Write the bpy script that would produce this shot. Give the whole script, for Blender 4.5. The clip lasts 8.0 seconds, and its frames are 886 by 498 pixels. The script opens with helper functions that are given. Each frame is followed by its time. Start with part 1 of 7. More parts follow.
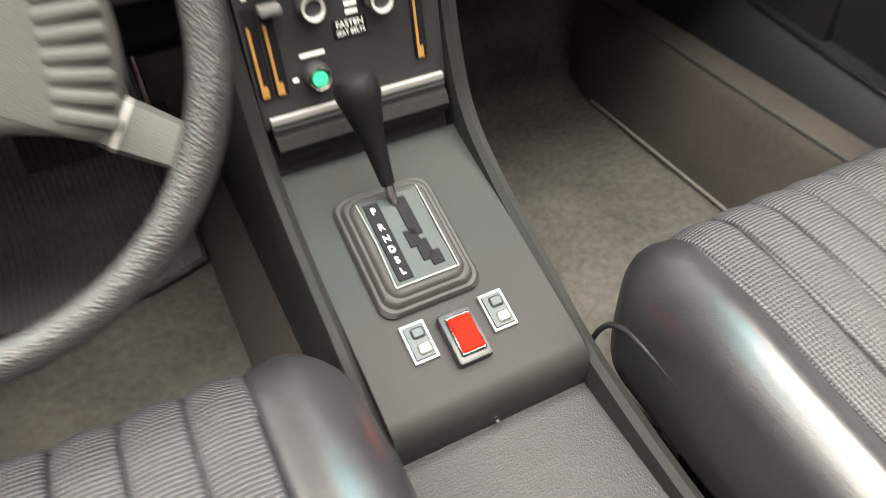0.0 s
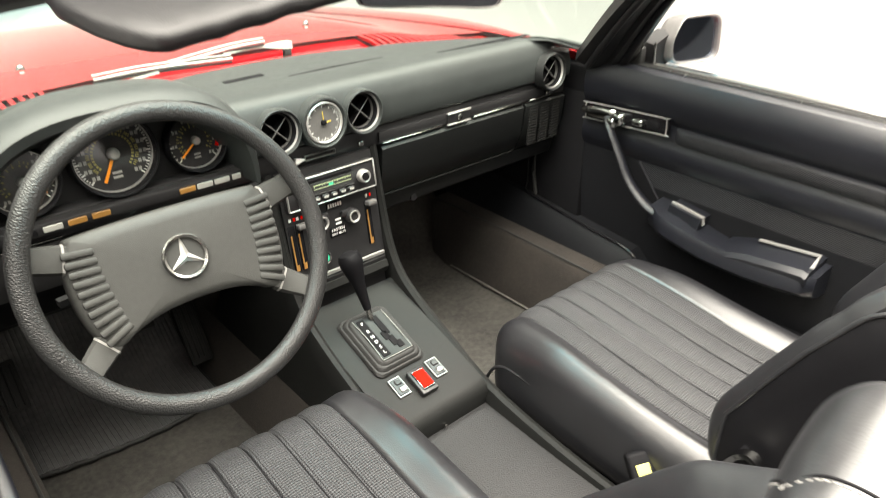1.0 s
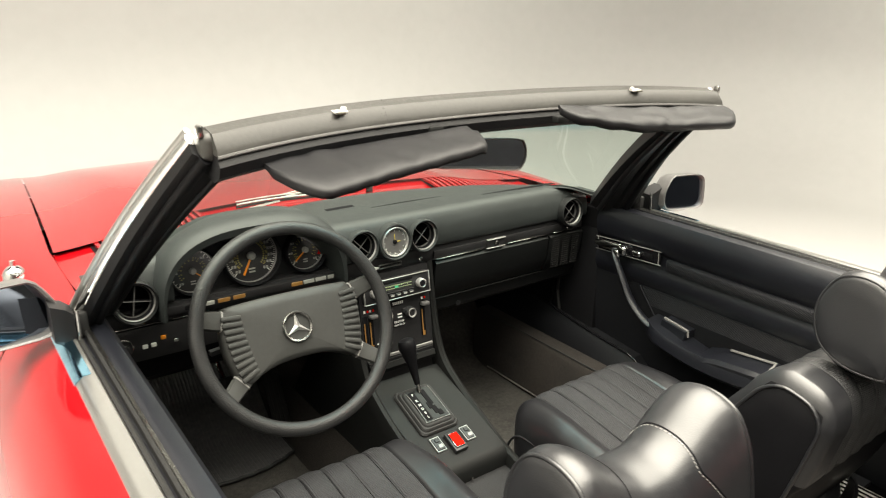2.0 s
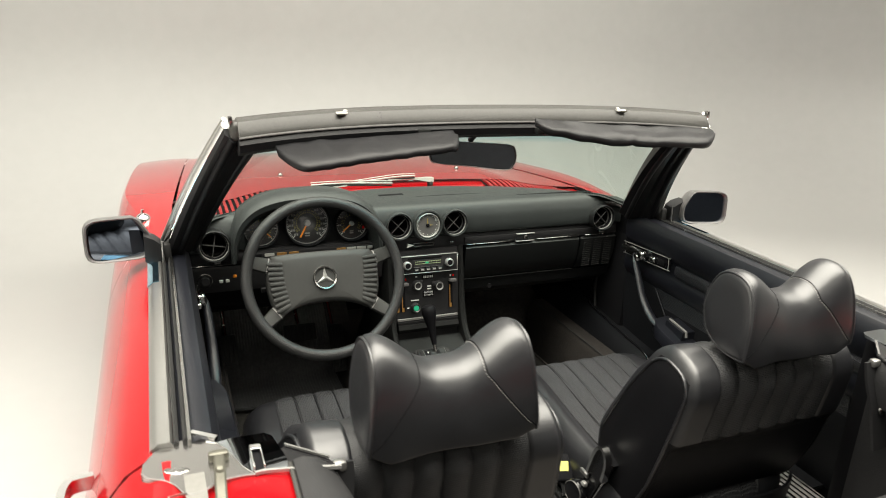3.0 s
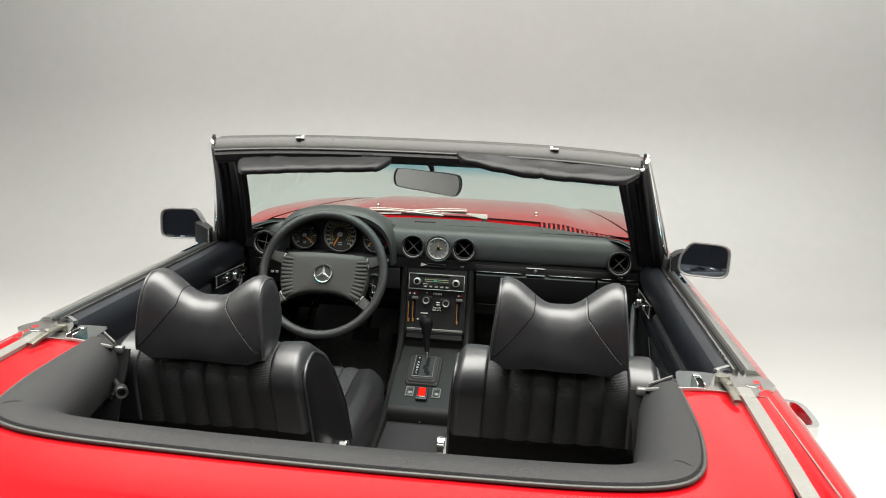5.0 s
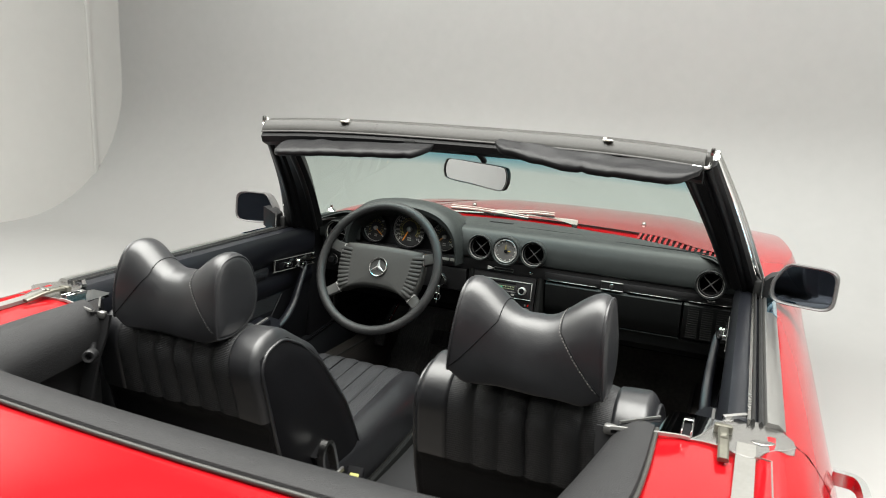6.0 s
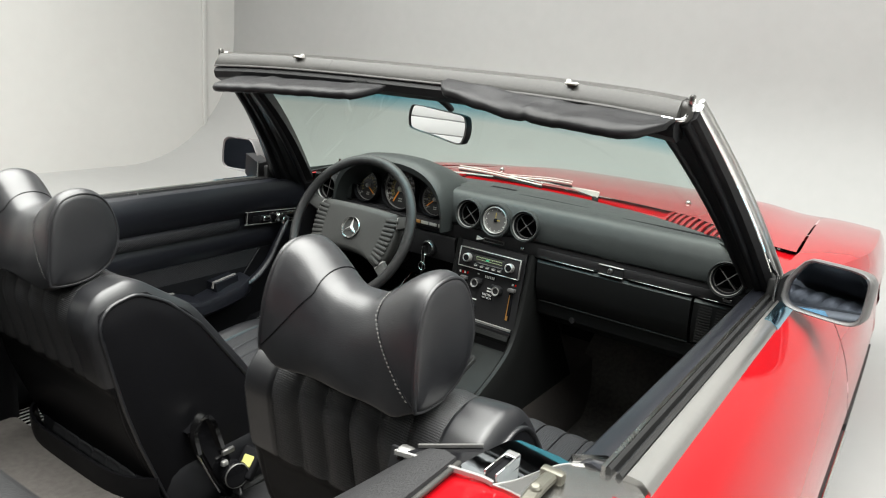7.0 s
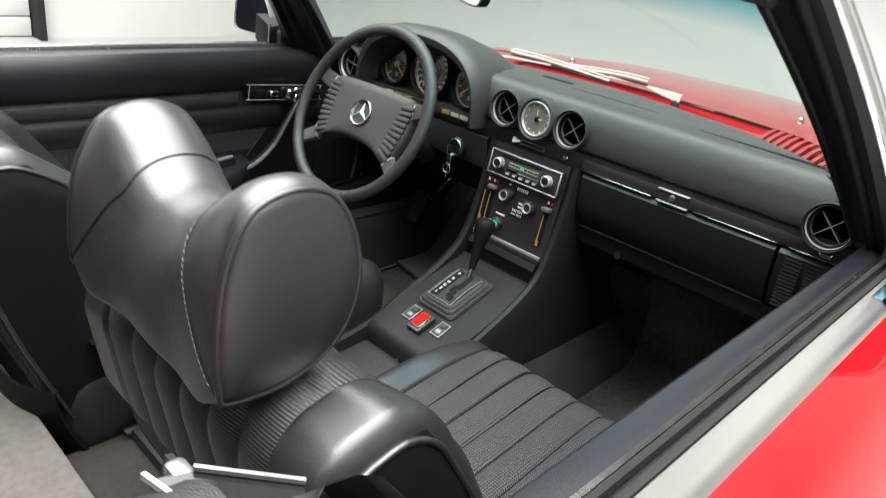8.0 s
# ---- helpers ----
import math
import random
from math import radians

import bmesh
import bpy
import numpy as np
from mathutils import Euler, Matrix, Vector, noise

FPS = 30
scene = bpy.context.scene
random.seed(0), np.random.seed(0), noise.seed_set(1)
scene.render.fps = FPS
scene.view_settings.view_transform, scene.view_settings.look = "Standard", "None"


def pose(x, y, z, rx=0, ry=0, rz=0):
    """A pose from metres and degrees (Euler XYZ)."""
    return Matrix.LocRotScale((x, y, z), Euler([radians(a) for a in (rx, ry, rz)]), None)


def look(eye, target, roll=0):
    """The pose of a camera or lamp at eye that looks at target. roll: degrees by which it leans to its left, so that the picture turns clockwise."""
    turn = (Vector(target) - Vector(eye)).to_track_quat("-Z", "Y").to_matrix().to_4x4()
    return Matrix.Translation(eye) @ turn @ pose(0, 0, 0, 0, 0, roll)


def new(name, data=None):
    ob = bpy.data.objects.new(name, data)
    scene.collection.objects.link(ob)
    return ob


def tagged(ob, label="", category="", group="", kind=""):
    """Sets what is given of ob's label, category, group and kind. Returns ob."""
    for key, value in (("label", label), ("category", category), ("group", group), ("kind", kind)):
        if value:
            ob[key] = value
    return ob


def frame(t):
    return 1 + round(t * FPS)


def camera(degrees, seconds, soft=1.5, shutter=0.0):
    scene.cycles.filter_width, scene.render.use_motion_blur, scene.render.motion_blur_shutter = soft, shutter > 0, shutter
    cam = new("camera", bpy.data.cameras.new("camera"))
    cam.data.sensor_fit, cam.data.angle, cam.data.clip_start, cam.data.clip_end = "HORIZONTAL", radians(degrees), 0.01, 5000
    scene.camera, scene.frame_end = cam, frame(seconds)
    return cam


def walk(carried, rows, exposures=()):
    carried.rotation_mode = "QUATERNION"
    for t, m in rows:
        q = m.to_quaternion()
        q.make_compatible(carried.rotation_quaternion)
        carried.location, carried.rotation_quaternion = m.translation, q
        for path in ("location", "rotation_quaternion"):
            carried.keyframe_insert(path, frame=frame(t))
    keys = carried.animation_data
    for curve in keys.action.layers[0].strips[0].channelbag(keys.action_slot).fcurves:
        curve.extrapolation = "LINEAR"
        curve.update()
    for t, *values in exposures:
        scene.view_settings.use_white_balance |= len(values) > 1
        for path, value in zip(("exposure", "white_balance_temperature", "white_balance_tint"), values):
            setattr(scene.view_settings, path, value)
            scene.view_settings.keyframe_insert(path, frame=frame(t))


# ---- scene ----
cam = camera(63.8, 8.0, soft=1.0, shutter=0.3)
PATH = [
    (0, (-0.209, -0.663, 0.982), (0.411, 0.633, -0.41), -1.9),
    (0.2, (-0.310, -0.729, 1.088), (0.435, 0.547, -0.26), -0.9),
    (0.3, (-0.361, -0.756, 1.123), (0.473, 0.496, -0.195), 0.3),
    (0.5, (-0.464, -0.836, 1.191), (0.498, 0.436, -0.017), 0.0),
    (1, (-0.656, -1.066, 1.285), (0.505, 0.241, 0.314), 0.3),
    (1.5, (-0.821, -1.232, 1.37), (0.410, 0.157, 0.625), 0.9),
    (2, (-0.908, -1.407, 1.418), (0.230, 0.105, 0.768), 1.5),
    (2.2, (-0.912, -1.500, 1.443), (0.154, 0.068, 0.803), 1.8),
    (3.3, (-0.606, -2.054, 1.471), (-0.029, -0.237, 0.869), 2.6),
    (3.5, (-0.514, -2.128, 1.475), (-0.031, -0.273, 0.905), 2.6),
    (4, (-0.290, -2.326, 1.484), (-0.006, -0.419, 0.951), 2.3),
    (4.5, (-0.021, -2.386, 1.441), (0.020, -0.448, 0.95), 2.1),
    (4.7, (0.112, -2.393, 1.437), (0.054, -0.449, 0.969), 2.0),
    (5.8, (0.613, -2.213, 1.356), (-0.055, -0.376, 0.925), 2.6),
    (6, (0.677, -2.113, 1.353), (-0.084, -0.316, 0.915), 2.8),
    (6.5, (0.867, -1.881, 1.322), (-0.070, -0.177, 0.857), 3.5),
    (7, (0.946, -1.652, 1.292), (-0.131, -0.053, 0.759), 4.6),
    (7.5, (0.906, -1.401, 1.264), (-0.260, 0.088, 0.612), 6.1),
    (7.6, (0.895, -1.357, 1.258), (-0.283, 0.104, 0.566), 6.4),
    (8, (0.888, -1.248, 1.21), (-0.321, 0.118, 0.39), 8.0),
]
EXPOSURES = [(0.0, 1.74, 7250, 15), (0.5, 1.62, 7250, 13), (1.0, 1.36, 7250, 12), (1.5, 0.95, 7350, 10), (2.2, 0.32, 7400, 10), (3.3, 0.10, 6950, 10), (4.5, 0.04, 6700, 10), (6.5, 0.05, 6550, 10), (7.0, 0.16, 6500, 10), (7.5, 0.28, 6450, 10), (8.0, 0.56, 6450, 10)]
walk(cam, [(t, look(eye, target, roll)) for t, eye, target, roll in PATH], EXPOSURES)

# ---- light ----
world = bpy.data.worlds.new("studio_world")
scene.world = world
world.use_nodes = True
world.node_tree.nodes["Background"].inputs["Color"].default_value = (0.9, 0.95, 1.0, 1)
world.node_tree.nodes["Background"].inputs["Strength"].default_value = 0.01


def softbox(x, y, z, sx, sy, watts, spread, colour=(0.985, 0.99, 0.945)):
    """A hanging studio softbox: dark tray with a lamp in its mouth."""
    box_thing = new("softbox")
    box_thing.location = (x, y, z)
    tagged(box_thing, "rectangular studio softbox hanging under the ceiling", "light", "softboxes")
    data = bpy.data.lights.new("softbox_lamp", "AREA")
    data.shape, data.size, data.size_y, data.energy, data.color, data.spread = "RECTANGLE", sx, sy, watts, colour, radians(spread)
    ob = new("softbox_lamp", data)
    ob.matrix_basis = pose(x, y, z - 0.03)
    return box_thing


def wall_wash(eye, target, sx, watts):
    """An unseen strip lamp, added under the ceiling to brighten a wall."""
    lamp = new("added_wall_light")
    lamp.location = eye
    tagged(lamp, "unseen strip lamp added under the ceiling to brighten the wall", "light", "strip lights")
    data = bpy.data.lights.new("wall_wash_lamp", "AREA")
    data.shape, data.size, data.size_y, data.energy, data.color, data.spread = "RECTANGLE", sx, 0.4, watts, (0.97, 0.995, 0.955), radians(130)
    ob = new("wall_wash_lamp", data)
    ob.matrix_basis = look(eye, target)
    return lamp


SOFTBOXES = [softbox(0.0, -1.0, 3.7, 7.6, 3.4, 560, 140), softbox(0.0, -4.8, 3.9, 6.4, 1.4, 45, 165)]
# three unseen lamps added to lift the north, west and east walls
WASHES = [wall_wash((0.0, 1.9, 4.0), (0.0, 3.5, 3.0), 8.0, 215), wall_wash((-4.1, -1.6, 4.0), (-5.4, -1.6, 2.9), 7.6, 208), wall_wash((4.4, -0.8, 4.0), (5.9, -0.8, 3.1), 6.0, 148)]


# ---- materials ----
def mat(name, colour, rough=0.5, metal=0.0, coat=0.0, noise_scale=0.0, vary=0.15, bump=0.0, bump_scale=200.0, rough_vary=0.0, detail=6.0, spec=0.5, second=None, pattern=None, wrinkle=0.0):
    """A surface with colour variation at two scales, roughness variation and fine relief. pattern: a weave or a leather grain for the relief."""
    m = bpy.data.materials.new(name)
    m.use_nodes = True
    nt = m.node_tree
    b = nt.nodes["Principled BSDF"]
    b.inputs["Base Color"].default_value = (*colour, 1)
    b.inputs["Roughness"].default_value = rough
    b.inputs["Metallic"].default_value = metal
    b.inputs["Coat Weight"].default_value = coat
    b.inputs["Coat Roughness"].default_value = 0.04
    b.inputs["Specular IOR Level"].default_value = spec
    co = nt.nodes.new("ShaderNodeTexCoord")
    if noise_scale:
        n1 = nt.nodes.new("ShaderNodeTexNoise")
        n1.inputs["Scale"].default_value, n1.inputs["Detail"].default_value = noise_scale, detail
        n2 = nt.nodes.new("ShaderNodeTexNoise")
        n2.inputs["Scale"].default_value, n2.inputs["Detail"].default_value = noise_scale * 14, 3.0
        mixf = nt.nodes.new("ShaderNodeMath")
        mixf.operation = "MULTIPLY_ADD"
        mixf.inputs[1].default_value = 0.45
        half = nt.nodes.new("ShaderNodeMath")
        half.operation = "MULTIPLY"
        half.inputs[1].default_value = 0.55
        nt.links.new(co.outputs["Object"], n1.inputs["Vector"])
        nt.links.new(co.outputs["Object"], n2.inputs["Vector"])
        nt.links.new(n1.outputs["Fac"], half.inputs[0])
        nt.links.new(n2.outputs["Fac"], mixf.inputs[0])
        nt.links.new(half.outputs[0], mixf.inputs[2])
        ramp = nt.nodes.new("ShaderNodeValToRGB")
        lo = tuple(max(0.0, c * (1 - vary)) for c in colour)
        hi = second or tuple(min(1.0, c * (1 + vary)) for c in colour)
        ramp.color_ramp.elements[0].position, ramp.color_ramp.elements[1].position = 0.32, 0.68
        ramp.color_ramp.elements[0].color, ramp.color_ramp.elements[1].color = (*lo, 1), (*hi, 1)
        nt.links.new(mixf.outputs[0], ramp.inputs["Fac"])
        nt.links.new(ramp.outputs["Color"], b.inputs["Base Color"])
        if rough_vary:
            rr = nt.nodes.new("ShaderNodeMapRange")
            rr.inputs["From Min"].default_value, rr.inputs["From Max"].default_value = 0.3, 0.7
            rr.inputs["To Min"].default_value, rr.inputs["To Max"].default_value = max(0.02, rough - rough_vary), min(1.0, rough + rough_vary)
            nt.links.new(mixf.outputs[0], rr.inputs["Value"])
            nt.links.new(rr.outputs["Result"], b.inputs["Roughness"])
    height = None
    if bump:
        if pattern in ("weave", "weave_z", "weave_back", "weave_seat"):
            w1, w2 = nt.nodes.new("ShaderNodeTexWave"), nt.nodes.new("ShaderNodeTexWave")
            w1.bands_direction, w2.bands_direction = {"weave": ("X", "Y"), "weave_z": ("Z", "Y"), "weave_back": ("Z", "X"), "weave_seat": ("Y", "X")}[pattern]
            turn = nt.nodes.new("ShaderNodeMapping")
            turn.inputs["Rotation"].default_value[0] = radians(40) if pattern == "weave_back" else radians(50) if pattern == "weave_z" else 0.0
            nt.links.new(co.outputs["Object"], turn.inputs["Vector"])
            for w in (w1, w2):
                w.inputs["Scale"].default_value = bump_scale * (1.7 if w is w2 and pattern == "weave_back" else 1.0)
                w.inputs["Distortion"].default_value = 0.4
                nt.links.new(turn.outputs["Vector"], w.inputs["Vector"])
            mx = nt.nodes.new("ShaderNodeMath")
            mx.operation = "MULTIPLY"
            nt.links.new(w1.outputs["Fac"], mx.inputs[0])
            nt.links.new(w2.outputs["Fac"], mx.inputs[1])
            height = mx.outputs[0]
        elif pattern == "grain":
            v = nt.nodes.new("ShaderNodeTexVoronoi")
            v.inputs["Scale"].default_value = bump_scale
            nt.links.new(co.outputs["Object"], v.inputs["Vector"])
            height = v.outputs["Distance"]
        else:
            n3 = nt.nodes.new("ShaderNodeTexNoise")
            n3.inputs["Scale"].default_value, n3.inputs["Detail"].default_value = bump_scale, 4.0
            nt.links.new(co.outputs["Object"], n3.inputs["Vector"])
            height = n3.outputs["Fac"]
        if wrinkle:
            n4 = nt.nodes.new("ShaderNodeTexNoise")
            n4.inputs["Scale"].default_value, n4.inputs["Detail"].default_value, n4.inputs["Distortion"].default_value = 15.0, 2.0, 0.8
            nt.links.new(co.outputs["Object"], n4.inputs["Vector"])
            add = nt.nodes.new("ShaderNodeMath")
            add.operation = "MULTIPLY_ADD"
            add.inputs[1].default_value = wrinkle
            nt.links.new(n4.outputs["Fac"], add.inputs[0])
            nt.links.new(height, add.inputs[2])
            height = add.outputs[0]
        bp = nt.nodes.new("ShaderNodeBump")
        bp.inputs["Strength"].default_value, bp.inputs["Distance"].default_value = bump, 0.002
        nt.links.new(height, bp.inputs["Height"])
        nt.links.new(bp.outputs["Normal"], b.inputs["Normal"])
    return m


LEATHER = mat("black_leather", (0.0108, 0.0112, 0.0132), 0.37, noise_scale=7, vary=0.15, bump=0.06, bump_scale=560, spec=0.92, wrinkle=0.5, rough_vary=0.06, pattern="grain")
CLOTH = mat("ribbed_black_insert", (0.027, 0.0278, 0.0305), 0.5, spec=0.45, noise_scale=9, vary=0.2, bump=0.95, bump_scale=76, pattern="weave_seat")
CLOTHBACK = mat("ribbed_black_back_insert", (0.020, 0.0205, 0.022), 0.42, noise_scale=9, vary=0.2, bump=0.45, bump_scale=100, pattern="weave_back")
VINYL = mat("dash_vinyl", (0.021, 0.0248, 0.0245), 0.46, spec=0.42, noise_scale=5, vary=0.15, bump=0.2, bump_scale=700, rough_vary=0.06, pattern="grain")
PADVINYL = mat("grey_pad_vinyl", (0.015, 0.015, 0.016), 0.6, spec=0.35, noise_scale=6, vary=0.15, bump=0.35, bump_scale=500, pattern="grain")
PLASTIC = mat("black_plastic", (0.014, 0.014, 0.015), 0.42, noise_scale=12, vary=0.2, bump=0.08, bump_scale=600)
SATIN = mat("satin_console_plastic", (0.0095, 0.010, 0.0098), 0.52, spec=0.18, noise_scale=9, vary=0.15, bump=0.1, bump_scale=900, rough_vary=0.05)
WHEELPLASTIC = mat("wheel_hub_plastic", (0.034, 0.035, 0.033), 0.6, noise_scale=9, vary=0.12, bump=0.15, bump_scale=800, pattern="grain")
WHEELLEATHER = mat("wheel_rim_leather", (0.019, 0.0195, 0.02), 0.38, noise_scale=20, vary=0.2, bump=0.42, bump_scale=420, pattern="grain")
RUBBER = mat("black_rubber", (0.011, 0.011, 0.011), 0.7, noise_scale=20, vary=0.3, bump=0.2, bump_scale=300)
CARPET = mat("dark_carpet", (0.040, 0.037, 0.033), 0.95, noise_scale=6, vary=0.6, bump=1.0, bump_scale=900, detail=8)
SHELFCARPET = mat("brown_grey_shelf_carpet", (0.105, 0.095, 0.088), 0.95, noise_scale=6, vary=0.25, bump=1.0, bump_scale=700, detail=8)
MATRUBBER = mat("ribbed_floor_mat", (0.07, 0.07, 0.071), 0.42, noise_scale=6, vary=0.4, bump=0.3, bump_scale=60)
RED = mat("red_paint", (0.30, 0.002, 0.005), 0.5, coat=0.85, spec=0.05, noise_scale=2, vary=0.04)
RED.node_tree.nodes["Principled BSDF"].inputs["Coat IOR"].default_value = 1.52
CHROME = mat("chrome", (0.75, 0.75, 0.74), 0.08, metal=1.0, noise_scale=14, vary=0.08, rough_vary=0.04)
POLISHED = mat("polished_steel", (0.48, 0.47, 0.455), 0.25, metal=1.0, noise_scale=9, vary=0.03)
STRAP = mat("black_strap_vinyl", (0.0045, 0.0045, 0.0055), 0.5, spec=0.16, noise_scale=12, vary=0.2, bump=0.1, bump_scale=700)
BELT = mat("bright_belt_metal", (0.44, 0.435, 0.42), 0.28, metal=0.9, noise_scale=9, vary=0.03)
STEEL = mat("brushed_steel", (0.40, 0.395, 0.38), 0.25, metal=1.0, noise_scale=9, vary=0.06, rough_vary=0.04)
ALU = mat("dull_aluminium", (0.042, 0.041, 0.038), 0.36, spec=0.42, noise_scale=10, vary=0.2, bump=0.1, bump_scale=400, rough_vary=0.1)
GAUGE = mat("gauge_face", (0.012, 0.012, 0.013), 0.6, noise_scale=30, vary=0.2)
MARKS = mat("white_marks", (0.75, 0.75, 0.72), 0.6)
YELLOWMARK = mat("yellow_marks", (0.6, 0.45, 0.06), 0.6)
ORANGE = mat("orange_needle", (0.85, 0.28, 0.02), 0.5)
AMBER = mat("amber_lens", (0.27, 0.135, 0.035), 0.4, noise_scale=40, vary=0.2)
REDLENS = mat("red_hazard_lens", (0.85, 0.008, 0.004), 0.65, noise_scale=30, vary=0.08, spec=0.04)
GREEN = mat("green_lens", (0.02, 0.45, 0.25), 0.3)
CLOCKFACE = mat("glare_grey_clock_face", (0.17, 0.17, 0.165), 0.35, metal=0.5, noise_scale=40, vary=0.15)
YELLOWTAG = mat("pale_yellow_tag", (0.50, 0.49, 0.14), 0.5, noise_scale=60, vary=0.1)
MIRROR = mat("mirror_glass", (0.82, 0.84, 0.86), 0.02, metal=1.0)
# dark navy colour stands for the dim room reflected in the door mirrors
DARKMIRROR = mat("navy_reflection_mirror", (0.36, 0.41, 0.50), 0.03, metal=1.0)
HOUSING = mat("mirror_housing_grey", (0.095, 0.093, 0.092), 0.35, noise_scale=15, vary=0.15, bump=0.05, bump_scale=500)
DOORVINYL = mat("door_vinyl", (0.0075, 0.0084, 0.0118), 0.36, spec=0.5, noise_scale=6, vary=0.2, bump=0.1, bump_scale=850, pattern="grain")
DOORWEAVE = mat("door_weave", (0.0075, 0.0082, 0.0112), 0.42, spec=0.45, noise_scale=9, vary=0.2, bump=0.95, bump_scale=92, pattern="weave_z")
DOORLOWER = mat("matt_black_lower_trim", (0.0055, 0.006, 0.0075), 0.6, spec=0.22, noise_scale=8, vary=0.2, bump=0.1, bump_scale=700)
VISORVINYL = mat("visor_vinyl", (0.007, 0.007, 0.008), 0.46, spec=0.32, noise_scale=8, vary=0.2, bump=0.12, bump_scale=700, pattern="grain")
REARWALL = mat("grey_back_wall", (0.055, 0.058, 0.066), 0.8, noise_scale=0.7, vary=0.2)
WHITEWALL = mat("white_studio_paint", (0.65, 0.645, 0.625), 0.75, noise_scale=0.6, vary=0.025, bump=0.03, bump_scale=60)
FLOORPAINT = mat("white_floor_paint", (0.42, 0.418, 0.412), 0.5, noise_scale=0.8, vary=0.035, bump=0.03, bump_scale=60, rough_vary=0.1)
DARKPLATE = mat("dark_polished_plate", (0.40, 0.43, 0.45), 0.03, metal=1.0, noise_scale=12, vary=0.05)
# blue reflection on the chrome belt strip, put into the metal's colour
BLUEGLINT = mat("blue_reflection_chrome", (0.30, 0.62, 0.82), 0.12, metal=1.0, noise_scale=16, vary=0.25)
TUNNELCARPET = mat("brown_tunnel_carpet", (0.022, 0.0175, 0.015), 0.95, noise_scale=8, vary=0.45, bump=1.0, bump_scale=900, detail=8)
SWITCHFRAME = mat("dull_chrome_frame", (0.26, 0.257, 0.25), 0.38, metal=0.8, noise_scale=60, vary=0.15)
BLACK = mat("deep_black_trim", (0.005, 0.005, 0.006), 0.7, spec=0.12, noise_scale=20, vary=0.2)
GLOSSBLACK = mat("gloss_black_plastic", (0.006, 0.006, 0.007), 0.12, noise_scale=20, vary=0.2)
DARKCEIL = mat("dark_ceiling", (0.03, 0.03, 0.032), 0.8, noise_scale=1.5, vary=0.3)
WIPER = mat("silver_wiper_arm", (0.56, 0.55, 0.52), 0.4, metal=0.15, noise_scale=30, vary=0.1)
SILVER = mat("silvered_trim", (0.40, 0.395, 0.385), 0.36, metal=0.55, noise_scale=25, vary=0.1)
GLOVE = mat("glovebox_vinyl", (0.008, 0.009, 0.0092), 0.45, spec=0.38, noise_scale=8, vary=0.15, bump=0.15, bump_scale=800, pattern="grain")
BRASS = mat("worn_brass_grey", (0.15, 0.145, 0.12), 0.4, metal=0.7, noise_scale=60, vary=0.25)
TYRE = mat("tyre_rubber", (0.014, 0.014, 0.014), 0.75, noise_scale=18, vary=0.25, bump=0.2, bump_scale=150)

GLASS = bpy.data.materials.new("green_tinted_glass")
GLASS.use_nodes = True
_nt = GLASS.node_tree
_out = _nt.nodes["Material Output"]
_nt.nodes.remove(_nt.nodes["Principled BSDF"])
_tr = _nt.nodes.new("ShaderNodeBsdfTransparent")
_gl = _nt.nodes.new("ShaderNodeBsdfGlossy")
_gl.inputs["Roughness"].default_value = 0.02
_lw = _nt.nodes.new("ShaderNodeLayerWeight")
_lw.inputs["Blend"].default_value = 0.5
_pw = _nt.nodes.new("ShaderNodeMath")
_pw.operation = "POWER"
_pw.inputs[1].default_value = 4.0
_fr = _nt.nodes.new("ShaderNodeMath")
_fr.operation = "MULTIPLY_ADD"
_fr.inputs[1].default_value, _fr.inputs[2].default_value = 0.7, 0.05
_nt.links.new(_lw.outputs["Facing"], _pw.inputs[0])
_nt.links.new(_pw.outputs[0], _fr.inputs[0])
_mx = _nt.nodes.new("ShaderNodeMixShader")
_co = _nt.nodes.new("ShaderNodeTexCoord")
_sep = _nt.nodes.new("ShaderNodeSeparateXYZ")
_rp = _nt.nodes.new("ShaderNodeValToRGB")
_mr = _nt.nodes.new("ShaderNodeMapRange")
_mr.inputs["From Min"].default_value, _mr.inputs["From Max"].default_value = 1.125, 1.175
_rp.color_ramp.elements[0].color, _rp.color_ramp.elements[1].color = (0.73, 0.82, 0.78, 1), (0.13, 0.47, 0.57, 1)
_nt.links.new(_co.outputs["Object"], _sep.inputs[0])
_nt.links.new(_sep.outputs["Z"], _mr.inputs["Value"])
_nt.links.new(_mr.outputs["Result"], _rp.inputs["Fac"])
_nt.links.new(_rp.outputs["Color"], _tr.inputs["Color"])
_nt.links.new(_fr.outputs[0], _mx.inputs[0])
_nt.links.new(_tr.outputs[0], _mx.inputs[1])
_nt.links.new(_gl.outputs[0], _mx.inputs[2])
_nt.links.new(_mx.outputs[0], _out.inputs["Surface"])

CLEAR = bpy.data.materials.new("clear_lens")
CLEAR.use_nodes = True
_nt = CLEAR.node_tree
_out = _nt.nodes["Material Output"]
_nt.nodes.remove(_nt.nodes["Principled BSDF"])
_tr = _nt.nodes.new("ShaderNodeBsdfTransparent")
_gl = _nt.nodes.new("ShaderNodeBsdfGlossy")
_gl.inputs["Roughness"].default_value = 0.03
_lw = _nt.nodes.new("ShaderNodeLayerWeight")
_pw = _nt.nodes.new("ShaderNodeMath")
_pw.operation = "POWER"
_pw.inputs[1].default_value = 4.0
_fr = _nt.nodes.new("ShaderNodeMath")
_fr.operation = "MULTIPLY_ADD"
_fr.inputs[1].default_value, _fr.inputs[2].default_value = 0.7, 0.035
_nt.links.new(_lw.outputs["Facing"], _pw.inputs[0])
